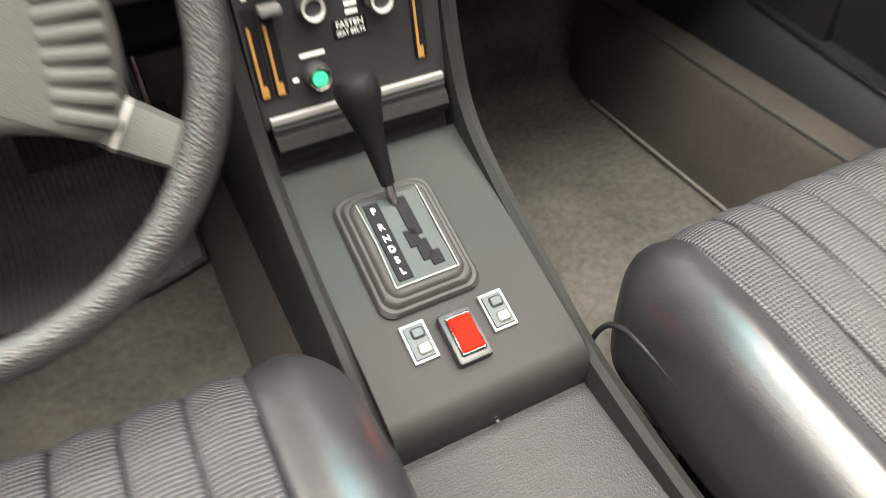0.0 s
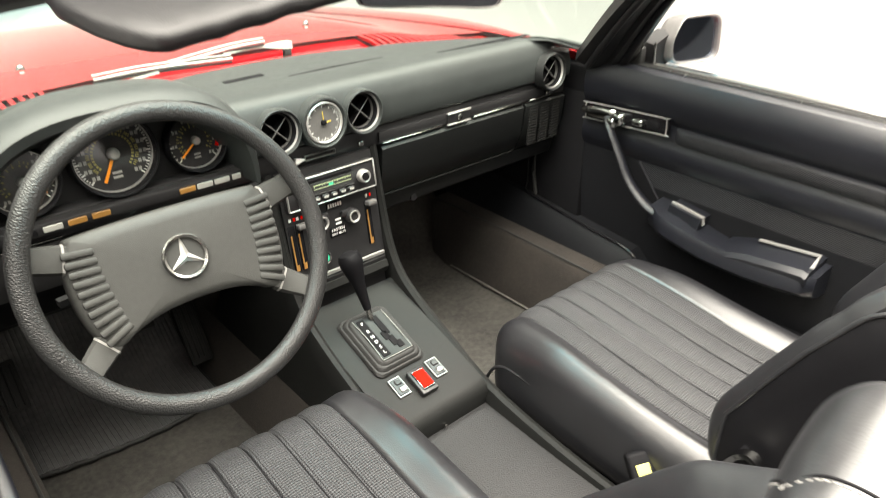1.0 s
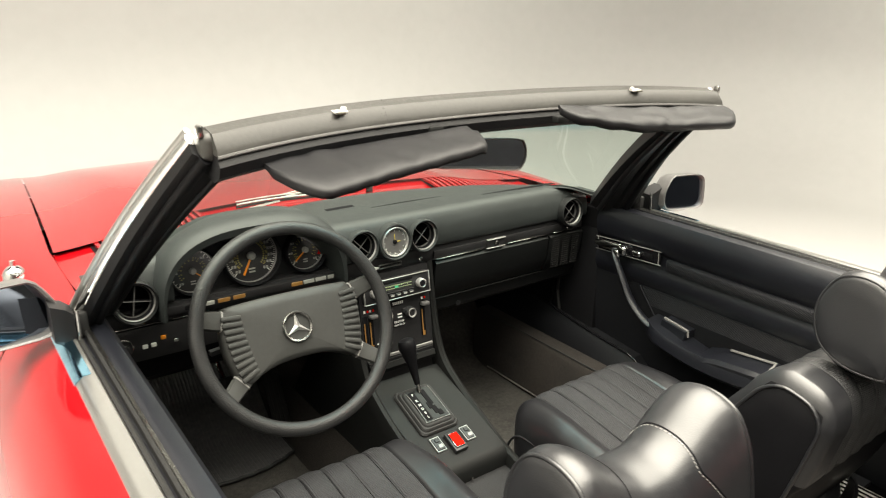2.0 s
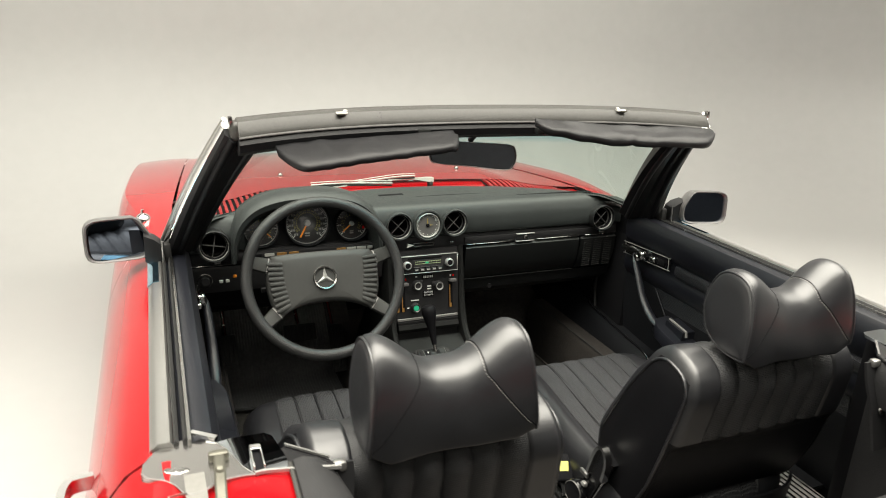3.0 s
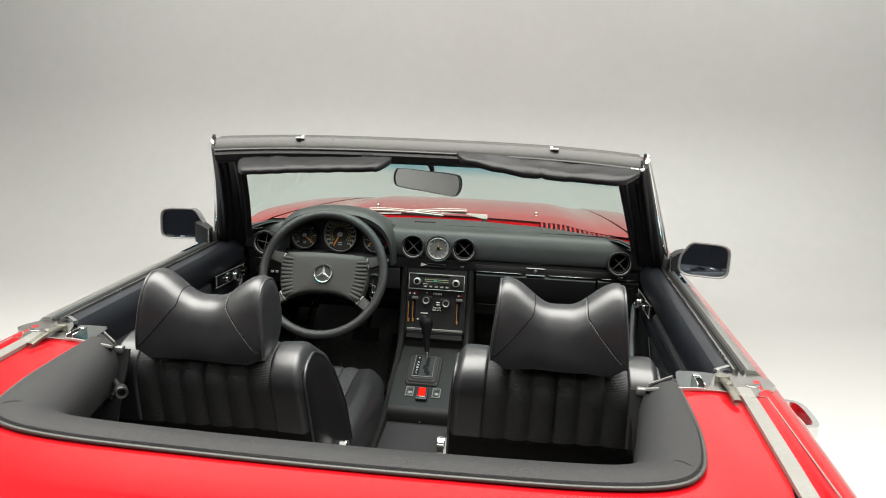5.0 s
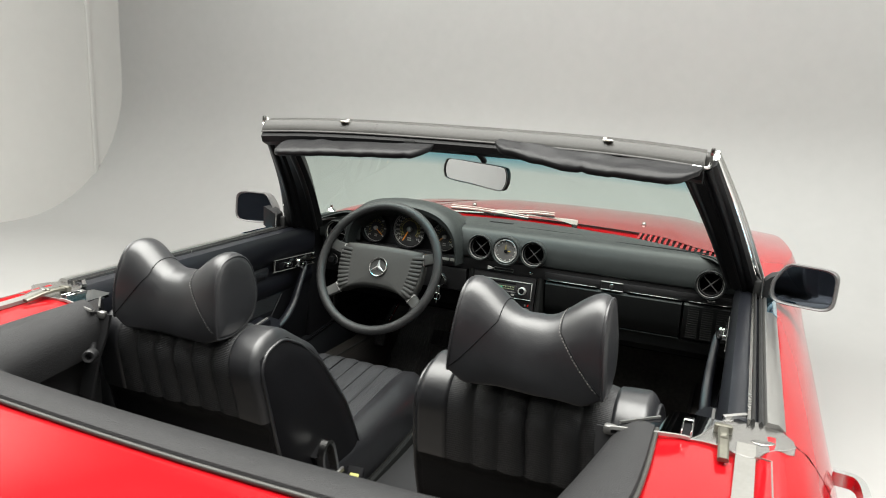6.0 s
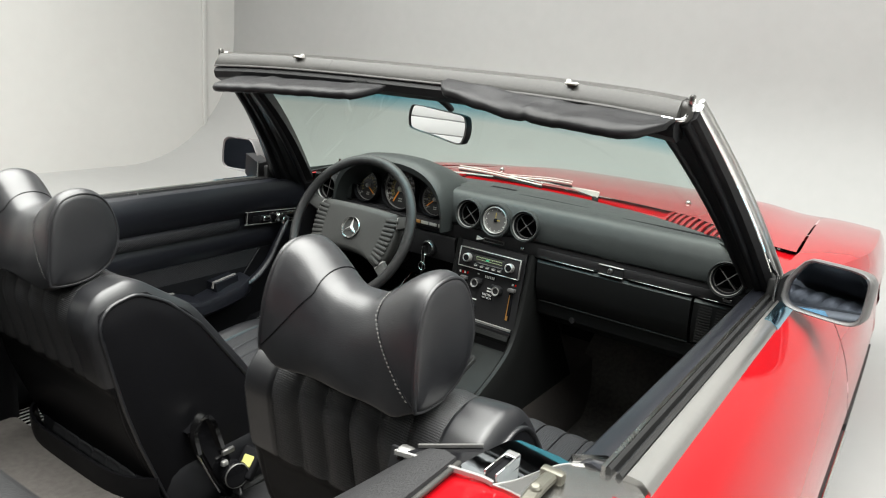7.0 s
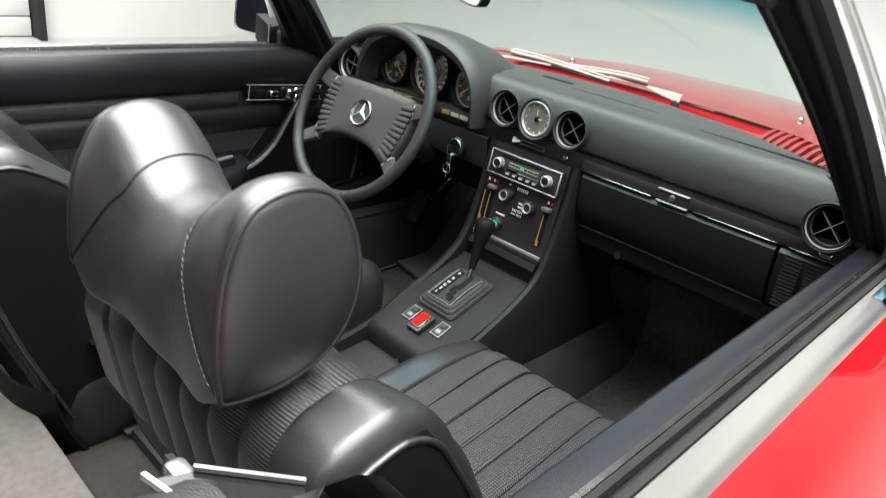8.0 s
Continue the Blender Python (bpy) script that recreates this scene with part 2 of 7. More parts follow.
_nt.links.new(_pw.outputs[0], _fr.inputs[0])
_mx = _nt.nodes.new("ShaderNodeMixShader")
_nt.links.new(_fr.outputs[0], _mx.inputs[0])
_nt.links.new(_tr.outputs[0], _mx.inputs[1])
_nt.links.new(_gl.outputs[0], _mx.inputs[2])
_nt.links.new(_mx.outputs[0], _out.inputs["Surface"])


# ---- mesh helpers ----
def V(*a):
    return Vector(a)


def finish(bm, angle=38):
    bmesh.ops.recalc_face_normals(bm, faces=bm.faces)
    for f in bm.faces:
        f.smooth = True
    lim = radians(angle)
    for e in bm.edges:
        if len(e.link_faces) == 2 and e.calc_face_angle(0.0) > lim:
            e.smooth = False


def part(name, bm, material, parent=None, label="", angle=38):
    """One mesh object under a thing or a part; coordinates are the car's own."""
    finish(bm, angle)
    me = bpy.data.meshes.new(name)
    bm.to_mesh(me)
    bm.free()
    me.materials.append(material)
    ob = new(name, me)
    if parent is not None:
        ob.parent = parent
        ob.matrix_parent_inverse = parent.matrix_world.inverted() if parent.type != "EMPTY" else Matrix.Translation(-parent.location)
    if label:
        tagged(ob, label)
    return ob


def thing(name, label, category, at=(0, 0, 0), group="", kind=""):
    ob = new(name)
    ob.empty_display_size = 0.05
    ob.location = at
    return tagged(ob, label, category, group, kind)


def mesh():
    return bmesh.new()


def basis(origin, normal, up=(0, 0, 1)):
    """Local x to the right, y up, z along normal."""
    n = Vector(normal).normalized()
    x = Vector(up).cross(n).normalized()
    y = n.cross(x)
    m = Matrix((x, y, n)).transposed().to_4x4()
    return Matrix.Translation(origin) @ m


def box(bm, centre, size, bevel=0.0, seg=2, m=None):
    r = bmesh.ops.create_cube(bm, size=1.0)
    vs = r["verts"]
    bmesh.ops.scale(bm, vec=size, verts=vs)
    if bevel:
        es = list({e for v in vs for e in v.link_edges})
        b = bmesh.ops.bevel(bm, geom=es, offset=min(bevel, min(size) * 0.49), segments=seg, profile=0.5, affect="EDGES")
        vs = list({v for f in b["faces"] for v in f.verts} | {v for v in vs if v.is_valid})
    t = Matrix.Translation(centre)
    bmesh.ops.transform(bm, matrix=(m @ t) if m is not None else t, verts=vs)


def loft(bm, rings, closed=True, caps=True, loop=False):
    rows = [[bm.verts.new(p) for p in ring] for ring in rings]
    n = len(rows[0])
    k = len(rows)
    for i in range(k if loop else k - 1):
        a, b = rows[i], rows[(i + 1) % k]
        for j in range(n if closed else n - 1):
            q = (a[j], a[(j + 1) % n], b[(j + 1) % n], b[j])
            if len(set(q)) == 4:
                bm.faces.new(q)
    if caps and closed and not loop:
        bm.faces.new(rows[0][::-1])
        bm.faces.new(rows[-1])


def smooth_path(pts, n=8, closed=False):
    pts = [Vector(p) for p in pts]
    out = []
    k = len(pts)
    for i in range(k if closed else k - 1):
        p1, p2 = pts[i], pts[(i + 1) % k]
        p0 = pts[i - 1] if (closed or i > 0) else p1 * 2 - p2
        p3 = pts[(i + 2) % k] if (closed or i + 2 < k) else p2 * 2 - p1
        for s in range(n):
            t = s / n
            out.append(0.5 * ((2 * p1) + (p2 - p0) * t + (2 * p0 - 5 * p1 + 4 * p2 - p3) * t * t + (3 * p1 - p0 - 3 * p2 + p3) * t ** 3))
    if not closed:
        out.append(pts[-1])
    return out


def sweep(bm, path, profile, closed=False, up=(0, 0, 1), caps=True, scale=None):
    """Profile: list of (a, b), a across, b along up; or a radius."""
    if isinstance(profile, (int, float)):
        r = profile
        profile = [(r * math.cos(2 * math.pi * k / 10), r * math.sin(2 * math.pi * k / 10)) for k in range(10)]
    path = [Vector(p) for p in path]
    rings = []
    n = len(path)
    for i, p in enumerate(path):
        d = (path[(i + 1) % n] - path[i - 1]) if (closed or 0 < i < n - 1) else (path[1] - path[0] if i == 0 else path[-1] - path[-2])
        d.normalize()
        u = Vector(up)
        side = d.cross(u)
        if side.length < 1e-4:
            side = d.cross(Vector((0.3, 1, 0.1)))
        side.normalize()
        u = side.cross(d)
        s = scale(i / max(1, n - 1)) if scale else 1.0
        rings.append([p + side * (a * s) + u * (b * s) for a, b in profile])
    loft(bm, rings, True, caps, closed)


def lathe(bm, profile, m=None, seg=28, caps=True):
    """Profile: (radius, height) along local z."""
    rings = []
    for r, h in profile:
        rings.append([Vector((max(r, 1e-5) * math.cos(2 * math.pi * k / seg), max(r, 1e-5) * math.sin(2 * math.pi * k / seg), h)) for k in range(seg)])
    if m is not None:
        rings = [[m @ p for p in ring] for ring in rings]
    loft(bm, rings, True, caps)


def sheet(bm, f, nu, nv, thick=0.0, closed_u=False):
    """A surface f(u, v), u and v from 0 to 1; with thick, a second skin along the normal."""
    def skin(g):
        return [[bm.verts.new(g(i / nu, j / nv)) for j in range(nv + 1)] for i in range(nu + 1)]
    a = skin(f)
    for i in range(nu):
        for j in range(nv):
            bm.faces.new((a[i][j], a[i + 1][j], a[i + 1][j + 1], a[i][j + 1]))
    if thick:
        e = 1e-3
        def g(u, v):
            du = Vector(f(min(u + e, 1), v)) - Vector(f(max(u - e, 0), v))
            dv = Vector(f(u, min(v + e, 1))) - Vector(f(u, max(v - e, 0)))
            n = du.cross(dv)
            return Vector(f(u, v)) + (n.normalized() * thick if n.length > 0 else Vector())
        b = skin(g)
        for i in range(nu):
            for j in range(nv):
                bm.faces.new((b[i][j], b[i][j + 1], b[i + 1][j + 1], b[i + 1][j]))
        for i in range(nu):
            bm.faces.new((a[i][0], b[i][0], b[i + 1][0], a[i + 1][0]))
            bm.faces.new((a[i][nv], a[i + 1][nv], b[i + 1][nv], b[i][nv]))
        for j in range(nv):
            bm.faces.new((a[0][j], a[0][j + 1], b[0][j + 1], b[0][j]))
            bm.faces.new((a[nu][j], b[nu][j], b[nu][j + 1], a[nu][j + 1]))


def rounded_block(h, r, n):
    """Points and quads of a box of half-sizes h with its edges rounded by r; n: steps along each axis."""
    pts, faces, index = [], [], {}

    def vert(p):
        key = (round(p[0], 6), round(p[1], 6), round(p[2], 6))
        if key not in index:
            index[key] = len(pts)
            q = Vector(p)
            c = Vector([max(-(h[i] - r), min(h[i] - r, q[i])) for i in range(3)])
            d = q - c
            # even spacing round the corner
            pts.append(c + d.normalized() * r if d.length > 1e-9 else q)
        return index[key]

    for ax in range(3):
        b, c = (ax + 1) % 3, (ax + 2) % 3
        for s in (-1, 1):
            for i in range(n[b]):
                for j in range(n[c]):
                    quad = []
                    for di, dj in ((0, 0), (1, 0), (1, 1), (0, 1)):
                        p = [0, 0, 0]
                        p[ax] = s * h[ax]
                        p[b] = h[b] * (2 * (i + di) / n[b] - 1)
                        p[c] = h[c] * (2 * (j + dj) / n[c] - 1)
                        quad.append(vert(p))
                    if s < 0:
                        quad.reverse()
                    faces.append(quad)
    return pts, faces


def from_lists(pts, faces):
    bm = mesh()
    vs = {}
    for f in faces:
        for i in f:
            if i not in vs:
                vs[i] = bm.verts.new(pts[i])
        try:
            bm.faces.new([vs[i] for i in f])
        except ValueError:
            pass
    return bm


def clamp(x, a=0.0, b=1.0):
    return max(a, min(b, x))


def sstep(a, b, x):
    t = clamp((x - a) / (b - a))
    return t * t * (3 - 2 * t)


def curve_table(table):
    """A smooth run through a table of (x, y)."""
    xs = [a for a, _ in table]
    ys = [b for _, b in table]

    def f(x):
        if x <= xs[0]:
            return ys[0]
        for i in range(len(xs) - 1):
            if x <= xs[i + 1]:
                t = (x - xs[i]) / (xs[i + 1] - xs[i])
                m0 = (ys[i + 1] - ys[i - 1]) / (xs[i + 1] - xs[i - 1]) if i else (ys[1] - ys[0]) / (xs[1] - xs[0])
                m1 = (ys[i + 2] - ys[i]) / (xs[i + 2] - xs[i]) if i + 2 < len(xs) else (ys[-1] - ys[-2]) / (xs[-1] - xs[-2])
                w = xs[i + 1] - xs[i]
                return (2 * t ** 3 - 3 * t * t + 1) * ys[i] + (t ** 3 - 2 * t * t + t) * w * m0 + (-2 * t ** 3 + 3 * t * t) * ys[i + 1] + (t ** 3 - t * t) * w * m1
        return ys[-1]
    return f


def lettering(name, body, size, m, material, parent, depth=0.0004):
    cu = bpy.data.curves.new(name, "FONT")
    cu.body, cu.size, cu.align_x, cu.align_y, cu.extrude = body, size, "CENTER", "CENTER", depth
    tmp = bpy.data.objects.new(name, cu)
    scene.collection.objects.link(tmp)
    me = bpy.data.meshes.new_from_object(tmp.evaluated_get(bpy.context.evaluated_depsgraph_get()))
    bpy.data.objects.remove(tmp)
    me.transform(m)
    me.materials.clear()
    me.materials.append(material)
    ob = new(name, me)
    ob.parent = parent
    ob.matrix_parent_inverse = Matrix.Translation(-parent.location) if parent.type == "EMPTY" else parent.matrix_world.inverted()
    return ob


# ---- the studio ----
WX0, WX1, WY0, WY1, WH, COVE, TURN = -5.4, 6.0, -8.5, 3.5, 4.6, 1.3, 3.0


def studio():
    # the floor runs up into the front and east walls in a wide cove, round a turned corner
    bm = mesh()
    line = [((WX0 - 0.2, WY1), (0, 1)), ((-2.0, WY1), (0, 1))]
    for k in range(25):
        a = math.pi / 2 * k / 24
        line.append(((WX1 - TURN + TURN * math.sin(a), WY1 - TURN + TURN * math.cos(a)), (math.sin(a), math.cos(a))))
    line.append(((WX1, WY0), (1, 0)))
    prof = [(COVE - COVE * math.sin(math.pi / 2 * k / 16), COVE - COVE * math.cos(math.pi / 2 * k / 16)) for k in range(17)] + [(0.0, WH)]
    rows = [[bm.verts.new((x - nx * d, y - ny * d, z)) for d, z in prof] for (x, y), (nx, ny) in line]
    for a, b in zip(rows, rows[1:]):
        for j in range(len(prof) - 1):
            bm.faces.new((a[j], b[j], b[j + 1], a[j + 1]))
    bm.faces.new([r[0] for r in rows][::-1] + [bm.verts.new((WX0 - 0.2, WY0, 0))])
    tagged(part("floor", bm, FLOORPAINT), "white painted studio floor curving up into the wall", "floor", kind="structure")
    bm = mesh()
    box(bm, ((WX0 + WX1) / 2, WY1 + 0.16, WH / 2), (WX1 - WX0 + 0.6, 0.2, WH + 0.4))
    tagged(part("wall_north", bm, WHITEWALL), "plain white wall behind the cove", "wall", kind="structure")
    bm = mesh()
    box(bm, ((WX0 + WX1) / 2, WY0 - 0.1, WH / 2), (WX1 - WX0 + 0.6, 0.2, WH + 0.4))
    tagged(part("wall_south", bm, REARWALL), "plain dark grey back wall of the studio", "wall", kind="structure")
    bm = mesh()
    box(bm, (WX1 + 0.16, (WY0 + WY1) / 2, WH / 2), (0.2, WY1 - WY0, WH + 0.4))
    tagged(part("wall_east", bm, WHITEWALL), "plain white studio wall", "wall", kind="structure")
    # the west wall has an opening for the roller door
    bm = mesh()
    box(bm, (WX0 - 0.1, (0.72 + 3.8) / 2, WH / 2), (0.2, 3.8 - 0.72, WH + 0.4))
    box(bm, (WX0 - 0.1, (-3.3 + WY0) / 2, WH / 2), (0.2, -3.3 - WY0, WH + 0.4))
    box(bm, (WX0 - 0.1, (0.72 - 3.3) / 2, (WH + 3.4) / 2), (0.2, 4.02, WH - 3.4 + 0.4))
    wall = tagged(part("wall_west", bm, WHITEWALL), "white studio wall beside a roller door", "wall", kind="structure")
    bm = mesh()
    box(bm, (WX0 + 0.012, 3.115, WH / 2), (0.024, 0.05, WH - 0.05), 0.008)
    tagged(part("trim", bm, WHITEWALL), "white corner strip on the wall", "trim", kind="structure")
    bm = mesh()
    for y in (0.72, -3.3):
        box(bm, (WX0 + 0.0, y, 1.7), (0.26, 0.05, 3.4), 0.005)
    box(bm, (WX0, -1.29, 3.4), (0.26, 4.07, 0.05), 0.005)
    fr = tagged(part("door_1", bm, RUBBER), "white slatted roller door in a dark frame", "door", kind="structure")
    for k in range(22):
        z = 0.08 + k * 0.153
        bm = mesh()
        box(bm, (WX0 - 0.06, -1.29, z), (0.03, 3.96, 0.146), 0.012)
        part("slat", bm, WHITEWALL, fr)
    bm = mesh()
    box(bm, ((WX0 + WX1) / 2, (WY0 + WY1) / 2, WH + 0.1), (WX1 - WX0 + 0.6, WY1 - WY0 + 0.6, 0.2))
    tagged(part("ceiling", bm, DARKCEIL), "dark unlit studio ceiling", "ceiling", kind="structure")


studio()
for sb, (sx, sy) in zip(SOFTBOXES, ((7.6, 3.4), (6.4, 1.4))):
    x, y, z = sb.location
    bm = mesh()
    box(bm, (x, y, z + 0.01), (sx + 0.1, sy + 0.1, 0.04), 0.01)
    part("tray", bm, RUBBER, sb)
    for dx in (-sx / 2 + 0.2, sx / 2 - 0.2):
        bm = mesh()
        sweep(bm, [V(x + dx, y, z + 0.02), V(x + dx, y, WH)], 0.01)
        part("hanger", bm, STEEL, sb)
for wl, (nx, ny) in zip(WASHES, ((0, 1), (-1, 0), (1, 0))):
    x, y, z = wl.location
    bm = mesh()
    box(bm, (x - nx * 0.10, y - ny * 0.10, z + 0.06), (0.16 if nx else 8.0, 0.16 if ny else (7.6 if nx < 0 else 6.0), 0.42), 0.02)
    part("tray", bm, RUBBER, wl)


# ---- the car's body ----
DECKSTRIP = mat("grey_deck_strip", (0.24, 0.235, 0.22), 0.4, metal=0.5, noise_scale=12, vary=0.1)
car = thing("convertible_car", "red two-seat convertible with black interior and open roof", "car", (0, -0.2, 0))

half_width = curve_table([(-2.45, 0.70), (-2.3, 0.80), (-1.9, 0.872), (-1.3, 0.9), (-0.5, 0.905), (0.4, 0.905), (1.2, 0.89), (1.7, 0.86), (1.95, 0.80), (2.05, 0.72)])
belt_z = curve_table([(-2.45, 0.73), (-2.2, 0.80), (-1.8, 0.845), (-1.4, 0.862), (-0.9, 0.868), (-0.1, 0.866), (0.4, 0.858), (1.0, 0.815), (1.6, 0.748), (1.95, 0.68), (2.05, 0.62)])
# share of the half width lost, by height below the belt
side_cut = curve_table([(0.0, 0.128), (0.012, 0.105), (0.04, 0.078), (0.10, 0.042), (0.17, 0.016), (0.235, 0.003), (0.26, 0.0), (0.30, 0.008), (0.40, 0.013), (0.50, 0.030), (0.58, 0.062), (0.64, 0.11)])


def cut_at(y, d):
    """The front wings carry a squarer shoulder than the doors."""
    return side_cut(d) * (1 - 0.62 * sstep(0.02, 0.7, y) * (1 - sstep(0.10, 0.2, d)))


def side_point(s, y, d):
    """d: metres below the belt line."""
    return V(s * (half_width(y) - cut_at(y, d)), y, belt_z(y) - d)


def side_panel(bm, s, y0, y1, d0=0.0, d1=0.64, ny=24, arch=None):
    def f(u, v):
        y = y0 + (y1 - y0) * u
        d = d0 + (d1 - d0) * v
        p = side_point(s, y, d)
        if arch:
            cy, cz, r = arch
            lim = r * r - (y - cy) ** 2
            if lim > 0:
                top = cz + math.sqrt(lim)
                zmin = max(top, belt_z(y) - d1)
                z = belt_z(y) - d0 - (belt_z(y) - d0 - zmin) * v
                p = side_point(s, y, belt_z(y) - z)
        return p
    sheet(bm, f, ny, 26, thick=0.0)


DOOR_F, DOOR_R = 0.0, -1.0
for s in (-1, 1):
    bm = mesh()
    side_panel(bm, s, DOOR_F + 0.004, 2.0, ny=40, arch=(1.11, 0.31, 0.36))
    fd = part("front_fender", bm, RED, car)
    bm = mesh()
    side_panel(bm, s, -2.42, DOOR_R - 0.004, ny=34, arch=(-1.35, 0.31, 0.36))
    rq = part("rear_quarter", bm, RED, car)
    # fender's inner top, from the belt edge to the bonnet gap
    bm = mesh()

    def ftop(u, v, s=s):
        y = -0.04 + 2.04 * u
        xo = half_width(y) - cut_at(y, 0.0)
        xi = 0.712 - 0.075 * max(0.0, y - 0.33)
        x = xo + (xi - xo) * v
        return V(s * x, y, belt_z(y) + 0.012 * math.sin(math.pi * 0.6 * v))
    sheet(bm, ftop, 40, 6)
    part("fender_top", bm, RED, car)
    # rubbing strip low on the side
    bm = mesh()
    for y0, y1 in ((0.02, 0.72),):
        sweep(bm, [side_point(s, y0 + (y1 - y0) * k / 8, 0.30) + V(s * 0.003, 0, 0) for k in range(9)], [(-0.008, -0.016), (0.008, -0.016), (0.008, 0.016), (-0.008, 0.016)])
    part("rubbing_strip", bm, RUBBER, car, "black rubber side strip")
    bm = mesh()
    sweep(bm, [side_point(s, -2.1 + 0.36 * k / 4, 0.30) + V(s * 0.003, 0, 0) for k in range(5)], [(-0.008, -0.016), (0.008, -0.016), (0.008, 0.016), (-0.008, 0.016)])
    part("rubbing_strip", bm, RUBBER, car, "black rubber side strip")
    # sill under the door
    bm = mesh()
    box(bm, (s * 0.80, -0.45, 0.235), (0.10, 1.2, 0.10), 0.03, 3)
    part("sill", bm, RED, car)
    for y in (1.11, -1.35):
        m = Matrix.Translation((s * 0.75, y, 0.315)) @ Matrix.Rotation(s * math.pi / 2, 4, "Y")
        bm = mesh()
        lathe(bm, [(0.19, -0.09), (0.27, -0.10), (0.305, -0.085), (0.315, -0.05), (0.315, 0.05), (0.305, 0.085), (0.27, 0.10), (0.19, 0.09)], m, 48)
        tw = part("wheel", bm, TYRE, car, "black tyre on a silver wheel")
        bm = mesh()
        lathe(bm, [(0.0, 0.06), (0.05, 0.075), (0.09, 0.05), (0.15, 0.045), (0.19, 0.085), (0.192, -0.085), (0.0, -0.08)], m, 40)
        part("rim", bm, STEEL, tw)

# bonnet with a raised middle
hood_z = curve_table([(0.36, 0.892), (0.6, 0.884), (1.0, 0.853), (1.4, 0.805), (1.75, 0.742), (1.95, 0.69)])


def hood_surface(x, y):
    w = 0.712 - 0.075 * (y - 0.33)
    t = abs(x) / w
    side = belt_z(y) + 0.01
    crown = hood_z(y) - 0.012 * t * t
    bulge = 0.012 * (1 - sstep(0.40, 0.56, abs(x)))
    return side + (crown - side) * (1 - sstep(0.6, 1.0, t)) + bulge


bm = mesh()


def hood_f(u, v):
    y = 0.41 + (1.95 - 0.41) * v
    w = 0.7105 - 0.075 * (y - 0.33)
    x = w * (2 * u - 1)
    y -= 0.10 * (x / 0.7) ** 2 * (1 - v)
    return V(x, y, hood_surface(x, y))


sheet(bm, hood_f, 44, 40)
hood = part("hood", bm, RED, car, "red bonnet with a raised middle")
for x in (-0.34, 0.34):
    bm = mesh()
    z = hood_surface(x, 0.6)
    lathe(bm, [(0.009, 0), (0.0085, 0.006), (0.005, 0.010), (0.0, 0.011)], Matrix.Translation((x, 0.6, z)), 14)
    part("washer_nozzle", bm, STEEL, hood, "small silver washer nozzle")
# cowl between bonnet and windscreen, with ribbed air intakes
def glass_bottom(x):
    return V(x, 0.285 - 0.66 * x * x, 0.905 - 0.02 * x * x)


bm = mesh()


def cowl_f(u, v):
    x = 0.705 * (2 * u - 1)
    a = glass_bottom(x) + V(0, 0.0, -0.012)
    y1 = 0.428 - 0.10 * (x / 0.7) ** 2
    b = V(x, y1, hood_surface(x, 0.43) - 0.006)
    p = a.lerp(b, v)
    p.z -= 0.012 * math.sin(math.pi * v)
    return p


sheet(bm, cowl_f, 40, 8)
cowl = part("cowl", bm, RED, car)
for s in (-1, 1):
    for k in range(15):
        x = s * (0.36 + 0.018 * k)
        bm = mesh()
        p0, p1 = cowl_f((x / 0.705 + 1) / 2, 0.45), cowl_f((x / 0.705 + 1) / 2, 0.98)
        sweep(bm, [p0 + V(0, 0, 0.002), p0.lerp(p1, 0.5) + V(0, 0, 0.007), p1 + V(0, 0, 0.004)], [(-0.0045, -0.004), (0.0045, -0.004), (0.0045, 0.004), (-0.0045, 0.004)])
        part("intake_slat", bm, RED, cowl)
# black sheet over the cowl paints the shade between the slats
for s in (-1, 1):
    bm = mesh()
    sheet(bm, lambda u, v, s=s: cowl_f(((s * (0.35 + 0.275 * u)) / 0.705 + 1) / 2, 0.42 + 0.56 * v) + V(0, 0, 0.0015), 10, 3)
    part("intake_shade_sheet", bm, BLACK, cowl, "black sheet for the shade between the intake slats")
# aerial foot on the fender
bm = mesh()
lathe(bm, [(0.0, -0.01), (0.022, -0.01), (0.022, 0.003), (0.017, 0.012), (0.011, 0.017), (0.006, 0.019), (0.005, 0.030), (0.0, 0.031)], Matrix.Translation((-0.792, 0.225, 0.866)), 22)
part("aerial_foot", bm, CHROME, car, "chrome aerial foot")
# front of the car
bm = mesh()
sheet(bm, lambda u, v: V((half_width(2.0) - 0.05) * (2 * u - 1), 2.0 - 0.02 * v, 0.655 - 0.40 * v), 10, 8)
part("grille_panel", bm, BLACK, car)
for y, sgn in ((2.12, 1), (-2.5, -1)):
    bm = mesh()
    box(bm, (0, y, 0.45), (1.72, 0.12, 0.13), 0.04, 3)
    part("bumper", bm, CHROME, car, "chrome bumper")
for s in (-1, 1):
    bm = mesh()
    box(bm, (s * 0.58, 1.98, 0.53), (0.34, 0.1, 0.16), 0.03, 3)
    part("headlight", bm, CHROME, car)
    bm = mesh()
    box(bm, (s * 0.6, -2.42, 0.62), (0.34, 0.08, 0.16), 0.03, 3)
    part("tail_light", bm, REDLENS, car)

# ---- rear deck: tonneau lid, boot lid, padded ledge ----
deck_z = curve_table([(-2.45, 0.73), (-2.2, 0.80), (-1.9, 0.838), (-1.6, 0.855), (-1.45, 0.859), (-1.0, 0.869)])
PAD_OUT = [(0.600, -1.075), (0.602, -1.20), (0.597, -1.30), (0.575, -1.385), (0.52, -1.430), (0.40, -1.452), (0.2, -1.460), (0.0, -1.463)]
